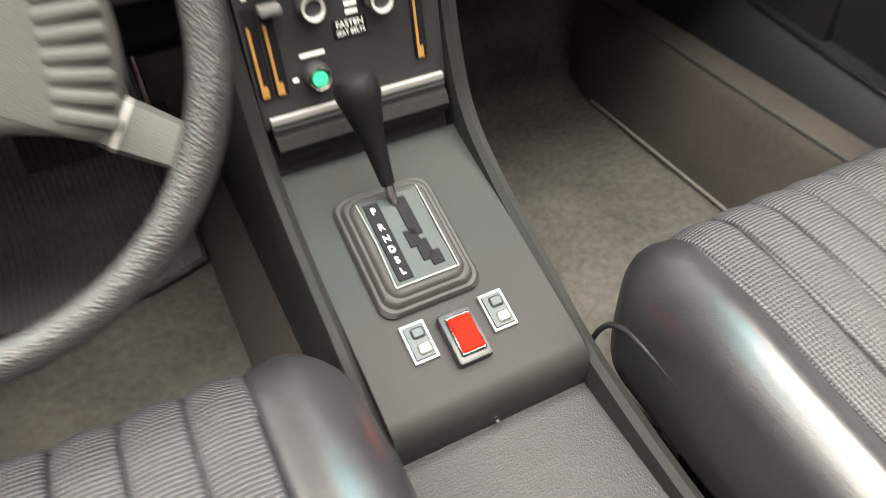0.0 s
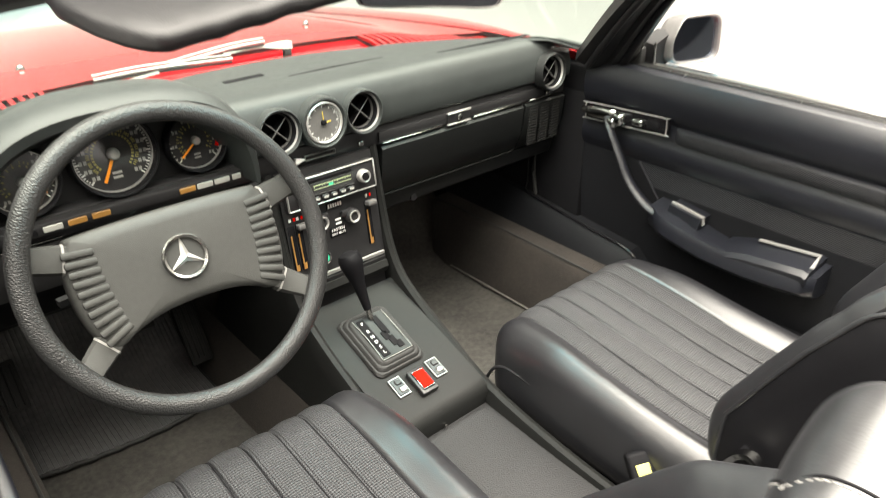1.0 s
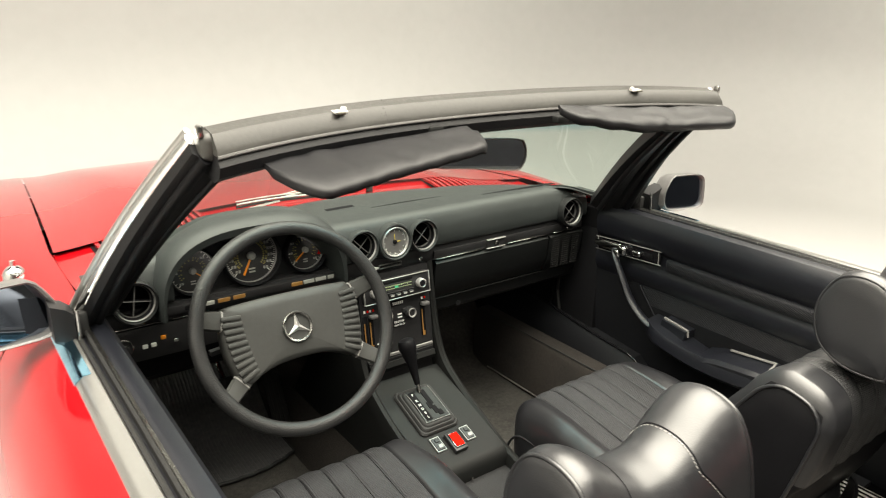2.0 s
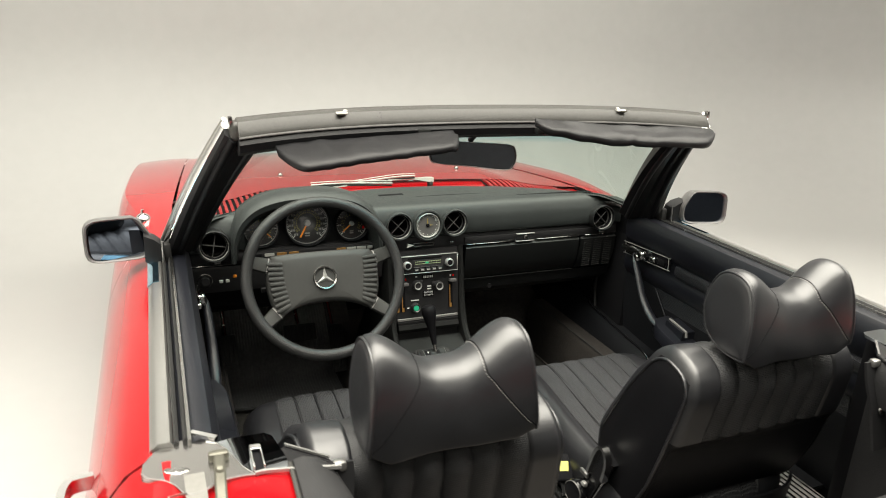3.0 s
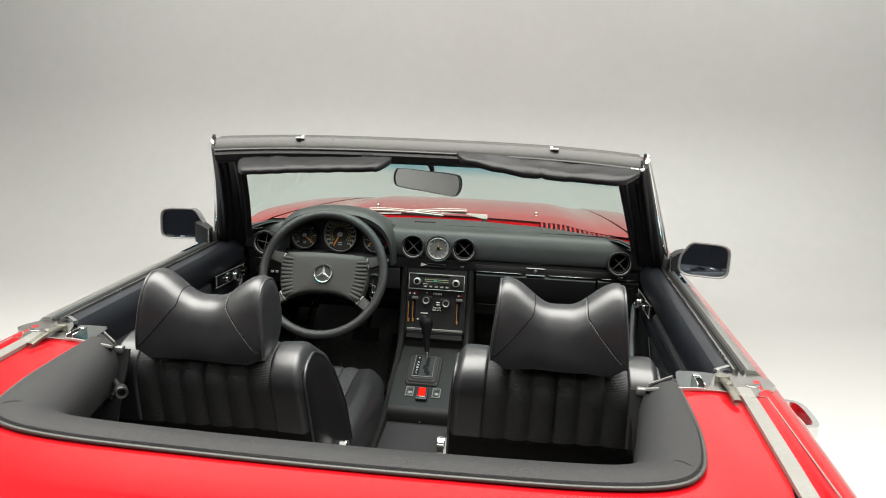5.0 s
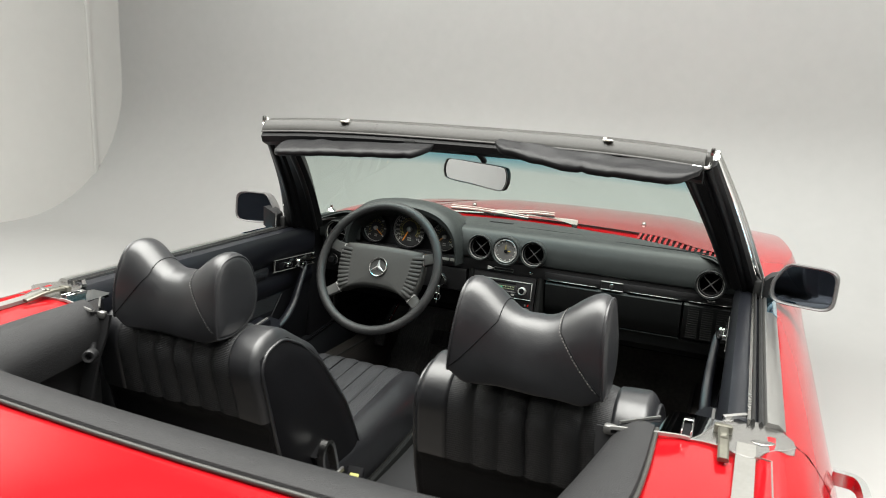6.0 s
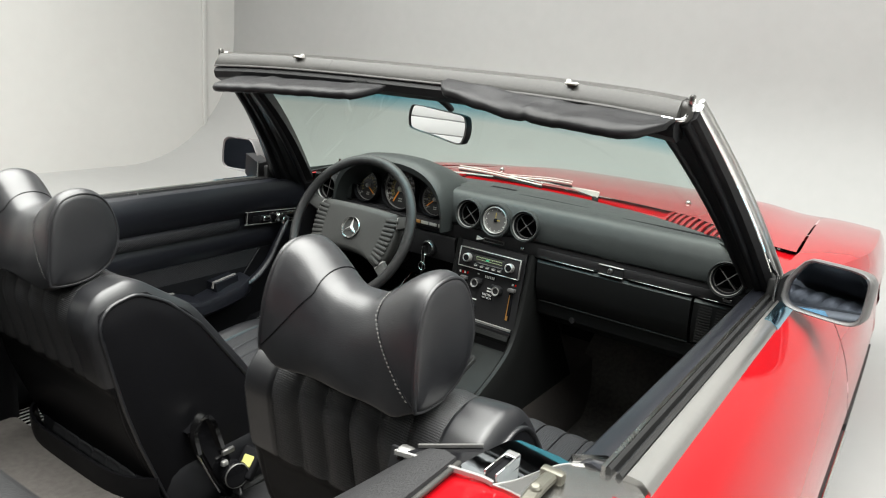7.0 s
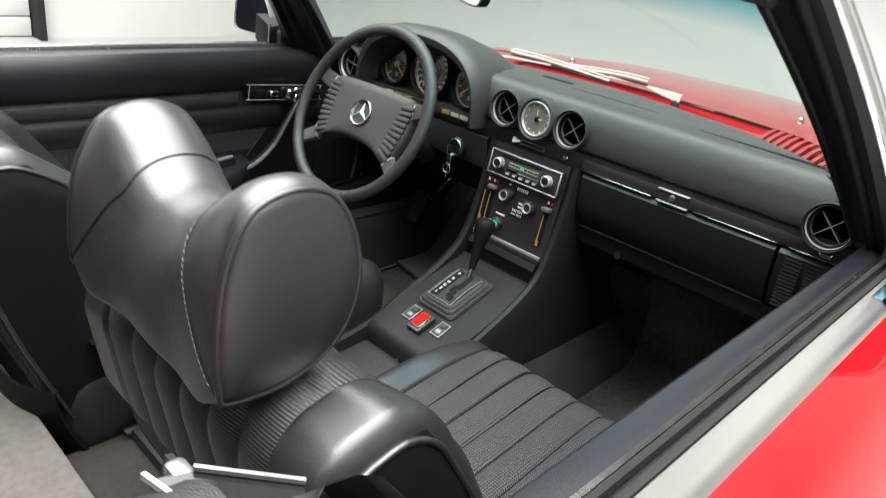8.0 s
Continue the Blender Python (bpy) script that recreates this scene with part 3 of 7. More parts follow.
PAD_IN = [(0.530, -1.085), (0.515, -1.17), (0.500, -1.25), (0.485, -1.315), (0.455, -1.342), (0.38, -1.350), (0.2, -1.357), (0.0, -1.359)]


def full_run(half):
    return [V(-x, y, 0) for x, y in half] + [V(x, y, 0) for x, y in reversed(half[:-1])]


po, pi = smooth_path(full_run(PAD_OUT), 5), smooth_path(full_run(PAD_IN), 5)
bm = mesh()
rings = []
for a, b in zip(po, pi):
    zo = deck_z(a.y) + 0.004
    ring = []
    for t, dz in ((0.0, -0.004), (0.06, 0.006), (0.25, 0.010), (0.5, 0.006), (0.75, -0.006), (0.92, -0.024), (1.0, -0.05)):
        p = a.lerp(b, t)
        ring.append(V(p.x, p.y, zo + dz))
    inner = b.lerp(a, 0.15)
    ring.append(V(inner.x, inner.y, zo - 0.10))
    ring.append(V(a.x, a.y, zo - 0.10))
    rings.append(ring)
loft(bm, rings)
ledge = part("padded_ledge", bm, PADVINYL, car, "dark grey padded vinyl ledge round the roof well")
bm = mesh()
sweep(bm, [V(p.x, p.y - 0.0, deck_z(p.y) + 0.004) for p in po], 0.0035)
part("edge_bead", bm, ALU, ledge, "thin grey edge bead")
for s in (-1, 1):
    bm = mesh()
    a, b = V(s * 0.575, -1.385, deck_z(-1.385) + 0.004), V(s * 0.482, -1.338, deck_z(-1.338) - 0.028)
    sweep(bm, smooth_path([a, a.lerp(b, 0.3) + V(0, 0, 0.019), a.lerp(b, 0.65) + V(0, 0, 0.014), b], 5), 0.0022)
    part("mitre_seam", bm, PADVINYL, ledge)
# red lid round the ledge out to the side strip
STRIP_X = curve_table([(-2.3, 0.55), (-2.0, 0.64), (-1.75, 0.688), (-1.4, 0.705), (-1.05, 0.712)])
bm = mesh()
n = len(po)
rings = []
for i, a in enumerate(po):
    t = i / (n - 1)
    if a.y > -1.385:
        o = V(math.copysign(STRIP_X(a.y), a.x), a.y, 0)
    else:
        # rear edge of the lid
        k = clamp(abs(a.x) / 0.575)
        o = V(a.x / 0.575 * STRIP_X(-1.4 - 0.30 * 1), -1.78 + 0.30 * k ** 4, 0)
    ring = []
    for v in range(7):
        p = a.lerp(o, v / 6)
        crown = 0.004 * math.sin(math.pi * v / 6)
        ring.append(V(p.x, p.y, deck_z(p.y) - 0.004 * (p.x / 0.7) ** 2 + crown))
    rings.append(ring)
loft(bm, rings, closed=False)
part("tonneau_lid", bm, RED, car, "glossy red roof lid behind the seats")
bm = mesh()


def boot_f(u, v):
    y = -1.79 - (2.44 - 1.79) * v
    return V((STRIP_X(y) - 0.012) * (2 * u - 1), y + 0.30 * abs(2 * u - 1) ** 4 * (1 - v), deck_z(y) - 0.012 * (2 * u - 1) ** 2)


sheet(bm, boot_f, 30, 20)
part("boot_lid", bm, RED, car)
for s in (-1, 1):
    # bright strip between lid and quarter panel, then the quarter's shoulder
    bm = mesh()
    sweep(bm, [V(s * (STRIP_X(y) + 0.0125), y, deck_z(y) + 0.001) for y in [-1.06 - 0.07 * k for k in range(14)]], [(-0.013, -0.004), (0.013, -0.004), (0.013, 0.004), (-0.013, 0.004)])
    part("deck_strip", bm, DECKSTRIP, car, "dull grey metal strip")
    bm = mesh()

    def shoulder(u, v, s=s):
        y = -1.02 - (2.42 - 1.02) * u
        xi = STRIP_X(y) + 0.025
        xo = half_width(y) - side_cut(0.0)
        x = xi + (xo - xi) * v
        z = deck_z(y) - 0.003 + (belt_z(y) - deck_z(y) + 0.003) * v + 0.006 * math.sin(math.pi * v)
        return V(s * x, y, z)
    sheet(bm, shoulder, 26, 6)
    part("rear_shoulder", bm, RED, car)
    # seam line of the fuel or lid corner
    bm = mesh()
    sweep(bm, [V(s * 0.735, -1.10, 0.874), V(s * 0.757, -1.10, 0.872), V(s * 0.757, -1.45, 0.868)], 0.0012)
    part("seam", bm, DECKSTRIP, car)
# well behind the seats and tub
bm = mesh()
sheet(bm, lambda u, v: V(1.0 * (2 * u - 1) * 0.56, -1.375, 0.82 - 0.45 * v), 6, 6, thick=-0.02)
part("rear_bulkhead", bm, CARPET, car, "black carpeted bulkhead")
bm = mesh()
box(bm, (0, -1.177, 0.37), (1.30, 0.404, 0.10), 0.015)
part("rear_shelf", bm, SHELFCARPET, car, "brown-grey carpeted shelf behind the seats")
for s in (-1, 1):
    bm = mesh()
    box(bm, (s * 0.615, -1.215, 0.60), (0.07, 0.36, 0.44), 0.03)
    part("well_side", bm, PADVINYL, car)
bm = mesh()
box(bm, (0, -0.35, 0.175), (1.46, 1.9, 0.03))
floor_pan = part("floor_pan", bm, BLACK, car)
for s in (-1, 1):
    bm = mesh()

    def carpet_f(u, v, s=s):
        y = 0.62 - 1.45 * v
        x = s * (0.11 + (0.60 + 0.095 * sstep(0.36, 0.40, y) - 0.11) * u)
        z = 0.195 + 0.22 * sstep(0.32, 0.62, y) + 0.004 * math.sin(17 * x + 9 * y) * math.sin(11 * y)
        return V(x, y, z)
    sheet(bm, carpet_f, 16, 30)
    part("carpet", bm, CARPET, car, "worn dark brown-grey carpet")
    # carpeted inner sill, black sill trim above it
    bm = mesh()
    loft(bm, [[V(s * x, y, z) for x, z in ((0.592, 0.19), (0.592, 0.375), (0.600, 0.39), (0.618, 0.396), (0.655, 0.396), (0.655, 0.19))] for y in (0.386, 0.1, -0.3, -1.03)])
    part("inner_sill", bm, TUNNELCARPET, car, "dark carpeted inner sill")
    bm = mesh()
    sweep(bm, [V(s * 0.603, 0.386, 0.395), V(s * 0.603, -0.9, 0.395)], 0.0028)
    part("sill_piping", bm, RUBBER, car)
    bm = mesh()
    sweep(bm, [V(s * 0.588, 0.30, 0.204), V(s * 0.588, -0.45, 0.204)], 0.003)
    part("carpet_binding", bm, SHELFCARPET, car, "pale carpet binding")
    bm = mesh()
    loft(bm, [[V(s * 0.655, y, 0.39), V(s * 0.665, y, zt - 0.02), V(s * 0.680, y, zt), V(s * 0.73, y, zt), V(s * 0.73, y, 0.39)] for y, zt in ((0.42, 0.50), (0.12, 0.485), (-0.10, 0.46), (-0.24, 0.445), (-0.27, 0.415), (-0.34, 0.402), (-0.9, 0.402))])
    part("sill_trim", bm, DOORLOWER, car)
    bm = mesh()
    sweep(bm, smooth_path([V(s * 0.683, 0.10, 0.60), V(s * 0.681, 0.098, 0.52), V(s * 0.678, 0.085, 0.490), V(s * 0.678, -0.10, 0.464), V(s * 0.678, -0.235, 0.449), V(s * 0.678, -0.275, 0.418)], 5), 0.0035)
    part("trim_piping", bm, GLOSSBLACK, car, "glossy black piping")
    bm = mesh()
    box(bm, (s * 0.645, -0.795, 0.4005), (0.082, 0.49, 0.008), 0.002)
    sp = part("sill_plate", bm, SILVER, car, "ribbed chrome entry plate")
    for k in range(5):
        bm = mesh()
        sweep(bm, [V(s * (0.612 + 0.0155 * k), -0.553, 0.4055), V(s * (0.612 + 0.0155 * k), -1.035, 0.4055)], [(-0.003, -0.002), (0.003, -0.002), (0.002, 0.0025), (-0.002, 0.0025)])
        part("plate_rib", bm, CHROME, sp)
    # kick panel
    bm = mesh()
    box(bm, (s * 0.725, 0.31, 0.46), (0.05, 0.74, 0.66), 0.012)
    part("kick_panel", bm, BLACK, car)
    bm = mesh()
    box(bm, (s * 0.722, 0.10, 0.80), (0.035, 0.30, 0.10), 0.008)
    part("kick_cap", bm, BLACK, car)
    bm = mesh()
    sweep(bm, [V(s * 0.69, 0.085, 0.78), V(s * 0.686, 0.085, 0.55), V(s * 0.684, 0.07, 0.49)], 0.005)
    part("door_seal", bm, RUBBER, car)
    bm = mesh()
    box(bm, (s * 0.742, -0.48, 0.31), (0.012, 1.06, 0.26), 0.003)
    part("door_liner", bm, BLACK, car)
    # body inner wall behind the door
    bm = mesh()
    box(bm, (s * 0.70, -1.19, 0.60), (0.10, 0.46, 0.50), 0.02)
    part("rear_side_trim", bm, BLACK, car)
bm = mesh()
box(bm, (0, 0.62, 0.46), (1.42, 0.04, 0.64))
part("firewall", bm, BLACK, car)
bm = mesh()
loft(bm, [[V(x, y, z) for x, z in ((-0.195, 0.19), (-0.172, 0.27), (-0.140, 0.335), (-0.10, 0.345), (0.10, 0.345), (0.140, 0.335), (0.172, 0.27), (0.195, 0.19))] for y in (0.6, -0.2, -1.0)])
part("tunnel", bm, TUNNELCARPET, car, "brown carpeted tunnel")
# rubber mats
def toe_z(y):
    return 0.195 + 0.22 * sstep(0.32, 0.62, y)


m_drv = thing("floor_mat", "ribbed black rubber mat on the driver's floor", "floor mat", (-0.40, 0.38, 0.2))
MAT_REAR = curve_table([(-0.60, 0.215), (-0.45, 0.190), (-0.30, 0.185), (-0.20, 0.215)])


def mat_f(u, v):
    x = -0.60 + 0.40 * u
    y = 0.60 + (MAT_REAR(x) - 0.60) * v
    return V(x, y, toe_z(y) + 0.012 + 0.002 * math.sin(2 * math.pi * 40 * u))


bm = mesh()
sheet(bm, mat_f, 240, 12, thick=-0.006)
part("mat", bm, MATRUBBER, m_drv)
for run in ([mat_f(k / 24, 1.0) for k in range(25)], [mat_f(1.0, k / 10) for k in range(11)], [mat_f(0.0, k / 10) for k in range(11)]):
    bm = mesh()
    sweep(bm, run, 0.0055)
    part("edge", bm, RUBBER, m_drv)
# pedals
for nm, x, y, z, w, h, lab in (("brake_pedal", -0.33, 0.33, 0.40, 0.11, 0.06, "wide black rubber brake pedal under the dashboard"), ("accelerator_pedal", -0.20, 0.32, 0.33, 0.05, 0.17, "narrow black rubber accelerator pedal under the dashboard"), ("parking_brake_pedal", -0.58, 0.26, 0.40, 0.06, 0.10, "small grey foot-operated parking brake pedal")):
    pd = thing(nm, lab, "pedal", (x, y, z))
    m = basis((x, y, z), (0, -0.85, 0.5))
    bm = mesh()
    box(bm, (0, 0, 0), (w, h, 0.014), 0.005, 2, m)
    for k in range(4):
        box(bm, (-w * 0.36 + w * 0.24 * k, 0, 0.008), (w * 0.1, h * 0.85, 0.006), 0.002, 1, m)
    part("pad", bm, RUBBER, pd)
    bm = mesh()
    sweep(bm, [m @ V(0, 0, -0.008), m @ V(0, 0.06, -0.05), V(x, 0.60, z + 0.20)], 0.007)
    part("arm", bm, STEEL, pd)


# ---- windscreen ----
def glass_top(x):
    return V(x, -0.318 - 0.31 * x * x, 1.232 - 0.02 * x * x)


def glass_f(u, v):
    s = 2 * u - 1
    a, b = glass_bottom(0.70 * s), glass_top(0.565 * s)
    p = a.lerp(b, v)
    p.y += 0.02 * math.sin(math.pi * v)
    p.z += 0.012 * math.sin(math.pi * v)
    return p


bm = mesh()
sheet(bm, glass_f, 40, 16)
ws = part("windscreen", bm, GLASS, car, "green-tinted curved windscreen with a blue upper band")
ws.visible_shadow = False
bm = mesh()
sweep(bm, [glass_f(k / 40, 0.0) + V(0, 0.004, -0.004) for k in range(41)], [(-0.002, -0.002), (0.002, -0.002), (0.002, 0.002), (-0.002, 0.002)])
part("screen_bright_strip", bm, STEEL, car, "thin bright strip along the glass's foot")
# header rail: dull aluminium on top, bright line, black pad below
def head_ring(x, pts):
    c = V(x, -0.345 - 0.27 * x * x, 1.238 - 0.012 * (x / 0.6) ** 4)
    return [c + V(0, a, b) for a, b in pts]


XS = [-0.585 + 1.17 * k / 36 for k in range(37)]
bm = mesh()
loft(bm, [head_ring(x, ((0.045, 0.0), (0.042, 0.012), (0.015, 0.023), (-0.014, 0.017), (-0.030, -0.003), (-0.032, -0.012), (-0.02, -0.012), (0.0, -0.008))) for x in XS])
hdr = part("header_rail", bm, ALU, car, "dull grey aluminium top rail of the windscreen")
bm = mesh()
loft(bm, [head_ring(x, ((-0.0303, -0.0100), (-0.0336, -0.0105), (-0.0347, -0.0130), (-0.0340, -0.0148), (-0.0305, -0.0148))) for x in XS])
part("bright_line", bm, HOUSING, hdr)
bm = mesh()
loft(bm, [head_ring(x, ((-0.030, -0.016), (-0.036, -0.026), (-0.030, -0.042), (-0.008, -0.052), (0.02, -0.046), (0.04, -0.02), (0.042, 0.0), (0.0, -0.009))) for x in XS])
part("header_pad", bm, VISORVINYL, hdr, "black padded lower edge")
for s in (-1, 1):
    # roof latch catches on the rail
    for x in (s * 0.36,):
        c = head_ring(x, ((-0.017, 0.0165),))[0]
        bm = mesh()
        box(bm, c + V(0, 0, 0.0), (0.024, 0.016, 0.005), 0.002, 3)
        box(bm, c + V(-0.008 * s, 0.002, 0.004), (0.010, 0.008, 0.007), 0.003, 2)
        ct = part("roof_catch", bm, WIPER, hdr, "small pale roof catch")
        bm = mesh()
        box(bm, c + V(0.003 * s, -0.010, -0.001), (0.015, 0.007, 0.004), 0.0015, 2)
        part("rusty_foot", bm, BRASS, ct, "rust-stained foot")
    # corner cap with upright pin
    c = V(s * 0.588, -0.432, 1.225)
    bm = mesh()
    box(bm, c + V(-s * 0.004, 0.004, 0.0), (0.034, 0.045, 0.042), 0.014, 3)
    part("corner_cap", bm, ALU, hdr, "grey metal corner cap")
    bm = mesh()
    box(bm, c + V(s * 0.010, -0.008, 0.022), (0.009, 0.014, 0.018), 0.003, 2)
    part("corner_pin", bm, STEEL, hdr)
    # windscreen pillar: black inner trim, seals, bright outer strip
    inner = [V(s * 0.660, -0.040, 0.880).lerp(V(s * 0.526, -0.414, 1.218), k / 10) + V(0, 0.014, 0.010) * math.sin(math.pi * k / 10) for k in range(11)]
    outer = [V(s * 0.748, -0.122, 0.850).lerp(V(s * 0.610, -0.432, 1.226), k / 10) + V(0, 0.014, 0.010) * math.sin(math.pi * k / 10) for k in range(11)]
    rings, strip, seal, bead, gutter = [], [], [], [], []
    for k in range(11):
        a, b = inner[k], outer[k]
        along = inner[min(k + 1, 10)] - inner[max(k - 1, 0)]
        nrm = (b - a).cross(along).normalized()
        nrm = nrm if nrm.y < 0 else -nrm
        rings.append([a, a + nrm * 0.012, a.lerp(b, 0.3) + nrm * 0.020, a.lerp(b, 0.52) + nrm * 0.012, a.lerp(b, 0.6) + nrm * 0.020, a.lerp(b, 0.82) + nrm * 0.020, b + nrm * 0.010, b - nrm * 0.004, a.lerp(b, 0.7) - nrm * 0.022, a - nrm * 0.015])
        strip.append(b - (b - a).normalized() * 0.006 - nrm * 0.012)
        gutter.append(b - (b - a).normalized() * 0.004 - nrm * 0.025)
        seal.append(a.lerp(b, 0.80) + nrm * 0.019)
        bead.append(a.lerp(b, 0.24) + nrm * 0.018)
    bm = mesh()
    loft(bm, rings)
    pil = part("windscreen_pillar", bm, VISORVINYL, car, "black trimmed windscreen pillar with bright outer strip")
    bm = mesh()
    sweep(bm, strip, 0.0095)
    part("pillar_strip", bm, CHROME, pil, "rounded chrome outer strip")
    bm = mesh()
    sweep(bm, gutter, 0.005)
    part("outer_trim", bm, BELT, pil, "thin bright gutter")
    bm = mesh()
    sweep(bm, seal, 0.0095)
    part("pillar_seal", bm, STRAP, pil)
    bm = mesh()
    sweep(bm, bead, 0.008)
    part("inner_bead", bm, VISORVINYL, pil)
    bm = mesh()
    box(bm, (s * 0.735, -0.145, 0.885), (0.02, 0.05, 0.055), 0.006)
    part("pillar_foot", bm, RUBBER, pil)
# wipers
for a, k, b, c in ((V(-0.40, 0.215, 0.916), V(-0.30, 0.242, 0.924), V(-0.18, 0.268, 0.928), V(-0.02, 0.292, 0.919)), (V(0.135, 0.345, 0.918), V(0.055, 0.324, 0.928), V(-0.03, 0.306, 0.931), V(-0.16, 0.294, 0.924))):
    wp = thing("wiper", "silver wiper arm and blade lying at the foot of the windscreen", "wiper", a, "wipers")
    bm = mesh()
    lathe(bm, [(0.0, -0.03), (0.010, -0.03), (0.010, -0.008), (0.007, -0.004), (0.0, -0.003)], Matrix.Translation(a), 16)
    part("pivot", bm, RUBBER, wp)
    bm = mesh()
    run = smooth_path([a + (a - k) * 0.12, a.lerp(k, 0.3), k, b], 5)
    sweep(bm, run, [(-0.009, -0.008), (0.009, -0.008), (0.007, 0.007), (-0.007, 0.007)], scale=lambda t: 1.0 - 0.75 * sstep(0.15, 0.75, t))
    part("arm", bm, WIPER, wp)
    for nm, dz, dy, r, mt in (("blade", 0.004, 0.0, 0.0024, WIPER), ("bridge", 0.010, 0.006, 0.0016, WIPER), ("rubber", -0.004, 0.004, 0.0028, RUBBER)):
        bm = mesh()
        o = V(0, dy, dz)
        sweep(bm, smooth_path([b + (b - c) * 0.75 + o, b + (b - c) * 0.1 + o + V(0, 0, 0.004), c + o], 6), r)
        part(nm, bm, mt, wp)


# ---- dashboard ----
dash = thing("dashboard", "black padded vinyl dashboard with round vents and a hooded instrument panel", "dashboard", (0, 0.1, 0.8))
# padded upper: section (y, z), with the instrument hood on the driver's side
SEC = [(0.0, 0.28, 0.914), (0.10, 0.22, 0.918), (0.22, 0.13, 0.921), (0.36, 0.06, 0.921), (0.50, 0.028, 0.912), (0.62, 0.012, 0.885), (0.74, 0.006, 0.857), (0.86, 0.006, 0.832), (0.94, 0.012, 0.822), (1.0, 0.035, 0.818)]
sec_y = curve_table([(a, b) for a, b, c in SEC])
sec_z = curve_table([(a, c) for a, b, c in SEC])
HOOD_C, HOOD_W = -0.362, 0.205


def dash_f(u, v):
    x = -0.70 + 1.40 * u
    y, z = sec_y(v), sec_z(v)
    if v < 0.12:
        lim = 0.272 - 0.66 * x * x
        y = min(y, lim) if v < 0.05 else min(y, lim - 0.02)
        z = min(z, 0.916) if y < 0.1 else z
    if v < 0.4:
        y = min(y, 0.262 - 0.66 * x * x)
    # the ends fall and draw back a little towards the pillars
    e = sstep(0.60, 0.70, abs(x))
    z -= 0.03 * e * (1 - v)
    return V(x, y, z)


VENTS = ((-0.089, 0.0, 0.861, 0.0355, 45), (0.089, 0.0, 0.861, 0.0355, 45), (0.617, -0.010, 0.846, 0.036, 45), (-0.617, -0.020, 0.848, 0.037, 80))


def cut_vents(bm):
    """Opens the pad behind each vent's flange."""
    gone = [f for f in bm.faces if any(all(math.hypot(v.co.x - x, v.co.z - z) < r * 1.16 and v.co.y < 0.06 for v in f.verts) for x, y, z, r, a in VENTS)]
    bmesh.ops.delete(bm, geom=gone, context="FACES")


# passenger and middle part of the pad
bm = mesh()
def pad_f(u, v):
    x = -0.165 + (0.70 + 0.165) * u
    return dash_f((x + 0.70) / 1.40, v)
sheet(bm, pad_f, 216, 66)
cut_vents(bm)
# its top runs on under the instrument hood
sheet(bm, lambda u, v: dash_f((-0.535 + 0.37 * u + 0.70) / 1.40, 0.34 * v), 16, 12)
part("dash_pad", bm, VINYL, dash, "soft black padded dash top")
bm = mesh()
def padl_f(u, v):
    x = -0.70 + (0.70 - 0.535) * u
    return dash_f((x + 0.70) / 1.40, v)
sheet(bm, padl_f, 42, 66)
cut_vents(bm)
part("dash_pad", bm, VINYL, dash, "soft black padded dash top")
# instrument hood: an arch in x, running from the screen's foot to its rim
bm = mesh()
ARCH = []
for k in range(33):
    a = math.pi * (1 - k / 32)
    cx, sx = math.cos(a), math.sin(a)
    ARCH.append((HOOD_C + 0.216 * math.copysign(abs(cx) ** 0.75, cx), 0.80 + 0.189 * sx ** 0.66))
rings = []
for (y, grow, drop) in ((0.24, 0.62, 0.02), (0.19, 0.80, 0.30), (0.13, 0.92, 0.66), (0.06, 0.985, 0.93), (0.0, 1.0, 1.0), (-0.030, 0.985, -0.003), (-0.040, 0.965, -0.010), (-0.036, 0.935, -0.020), (0.0, 0.90, -0.030), (0.035, 0.87, -0.04)):
    ring = []
    for x, z in ARCH:
        yy = y
        if y > 0.1:
            yy = min(y, 0.26 - 0.66 * x * x)
        zz = (z if z < 0.905 else 0.905 + (z - 0.905) * drop) if y >= 0 and drop > 0 else 0.80 + (z - 0.80) * grow + drop * (1 if z > 0.82 else 0)
        ring.append(V(HOOD_C + (x - HOOD_C) * grow, yy, zz))
    rings.append(ring)
loft(bm, rings, closed=False)
hoodp = part("instrument_hood", bm, VINYL, dash, "padded hood over the instruments")
bm = mesh()
loft(bm, [[V(HOOD_C + (x - HOOD_C) * 0.90, y, 0.795 + (z - 0.80) * 0.88) for x, z in ARCH] for y in (0.040, 0.060)])
binn = part("instrument_panel", bm, GAUGE, dash, "matt black instrument panel")


OLIVEMARK = mat("yellow_green_marks", (0.34, 0.29, 0.07), 0.6)
DIMMARK = mat("grey_numerals", (0.32, 0.32, 0.30), 0.6)


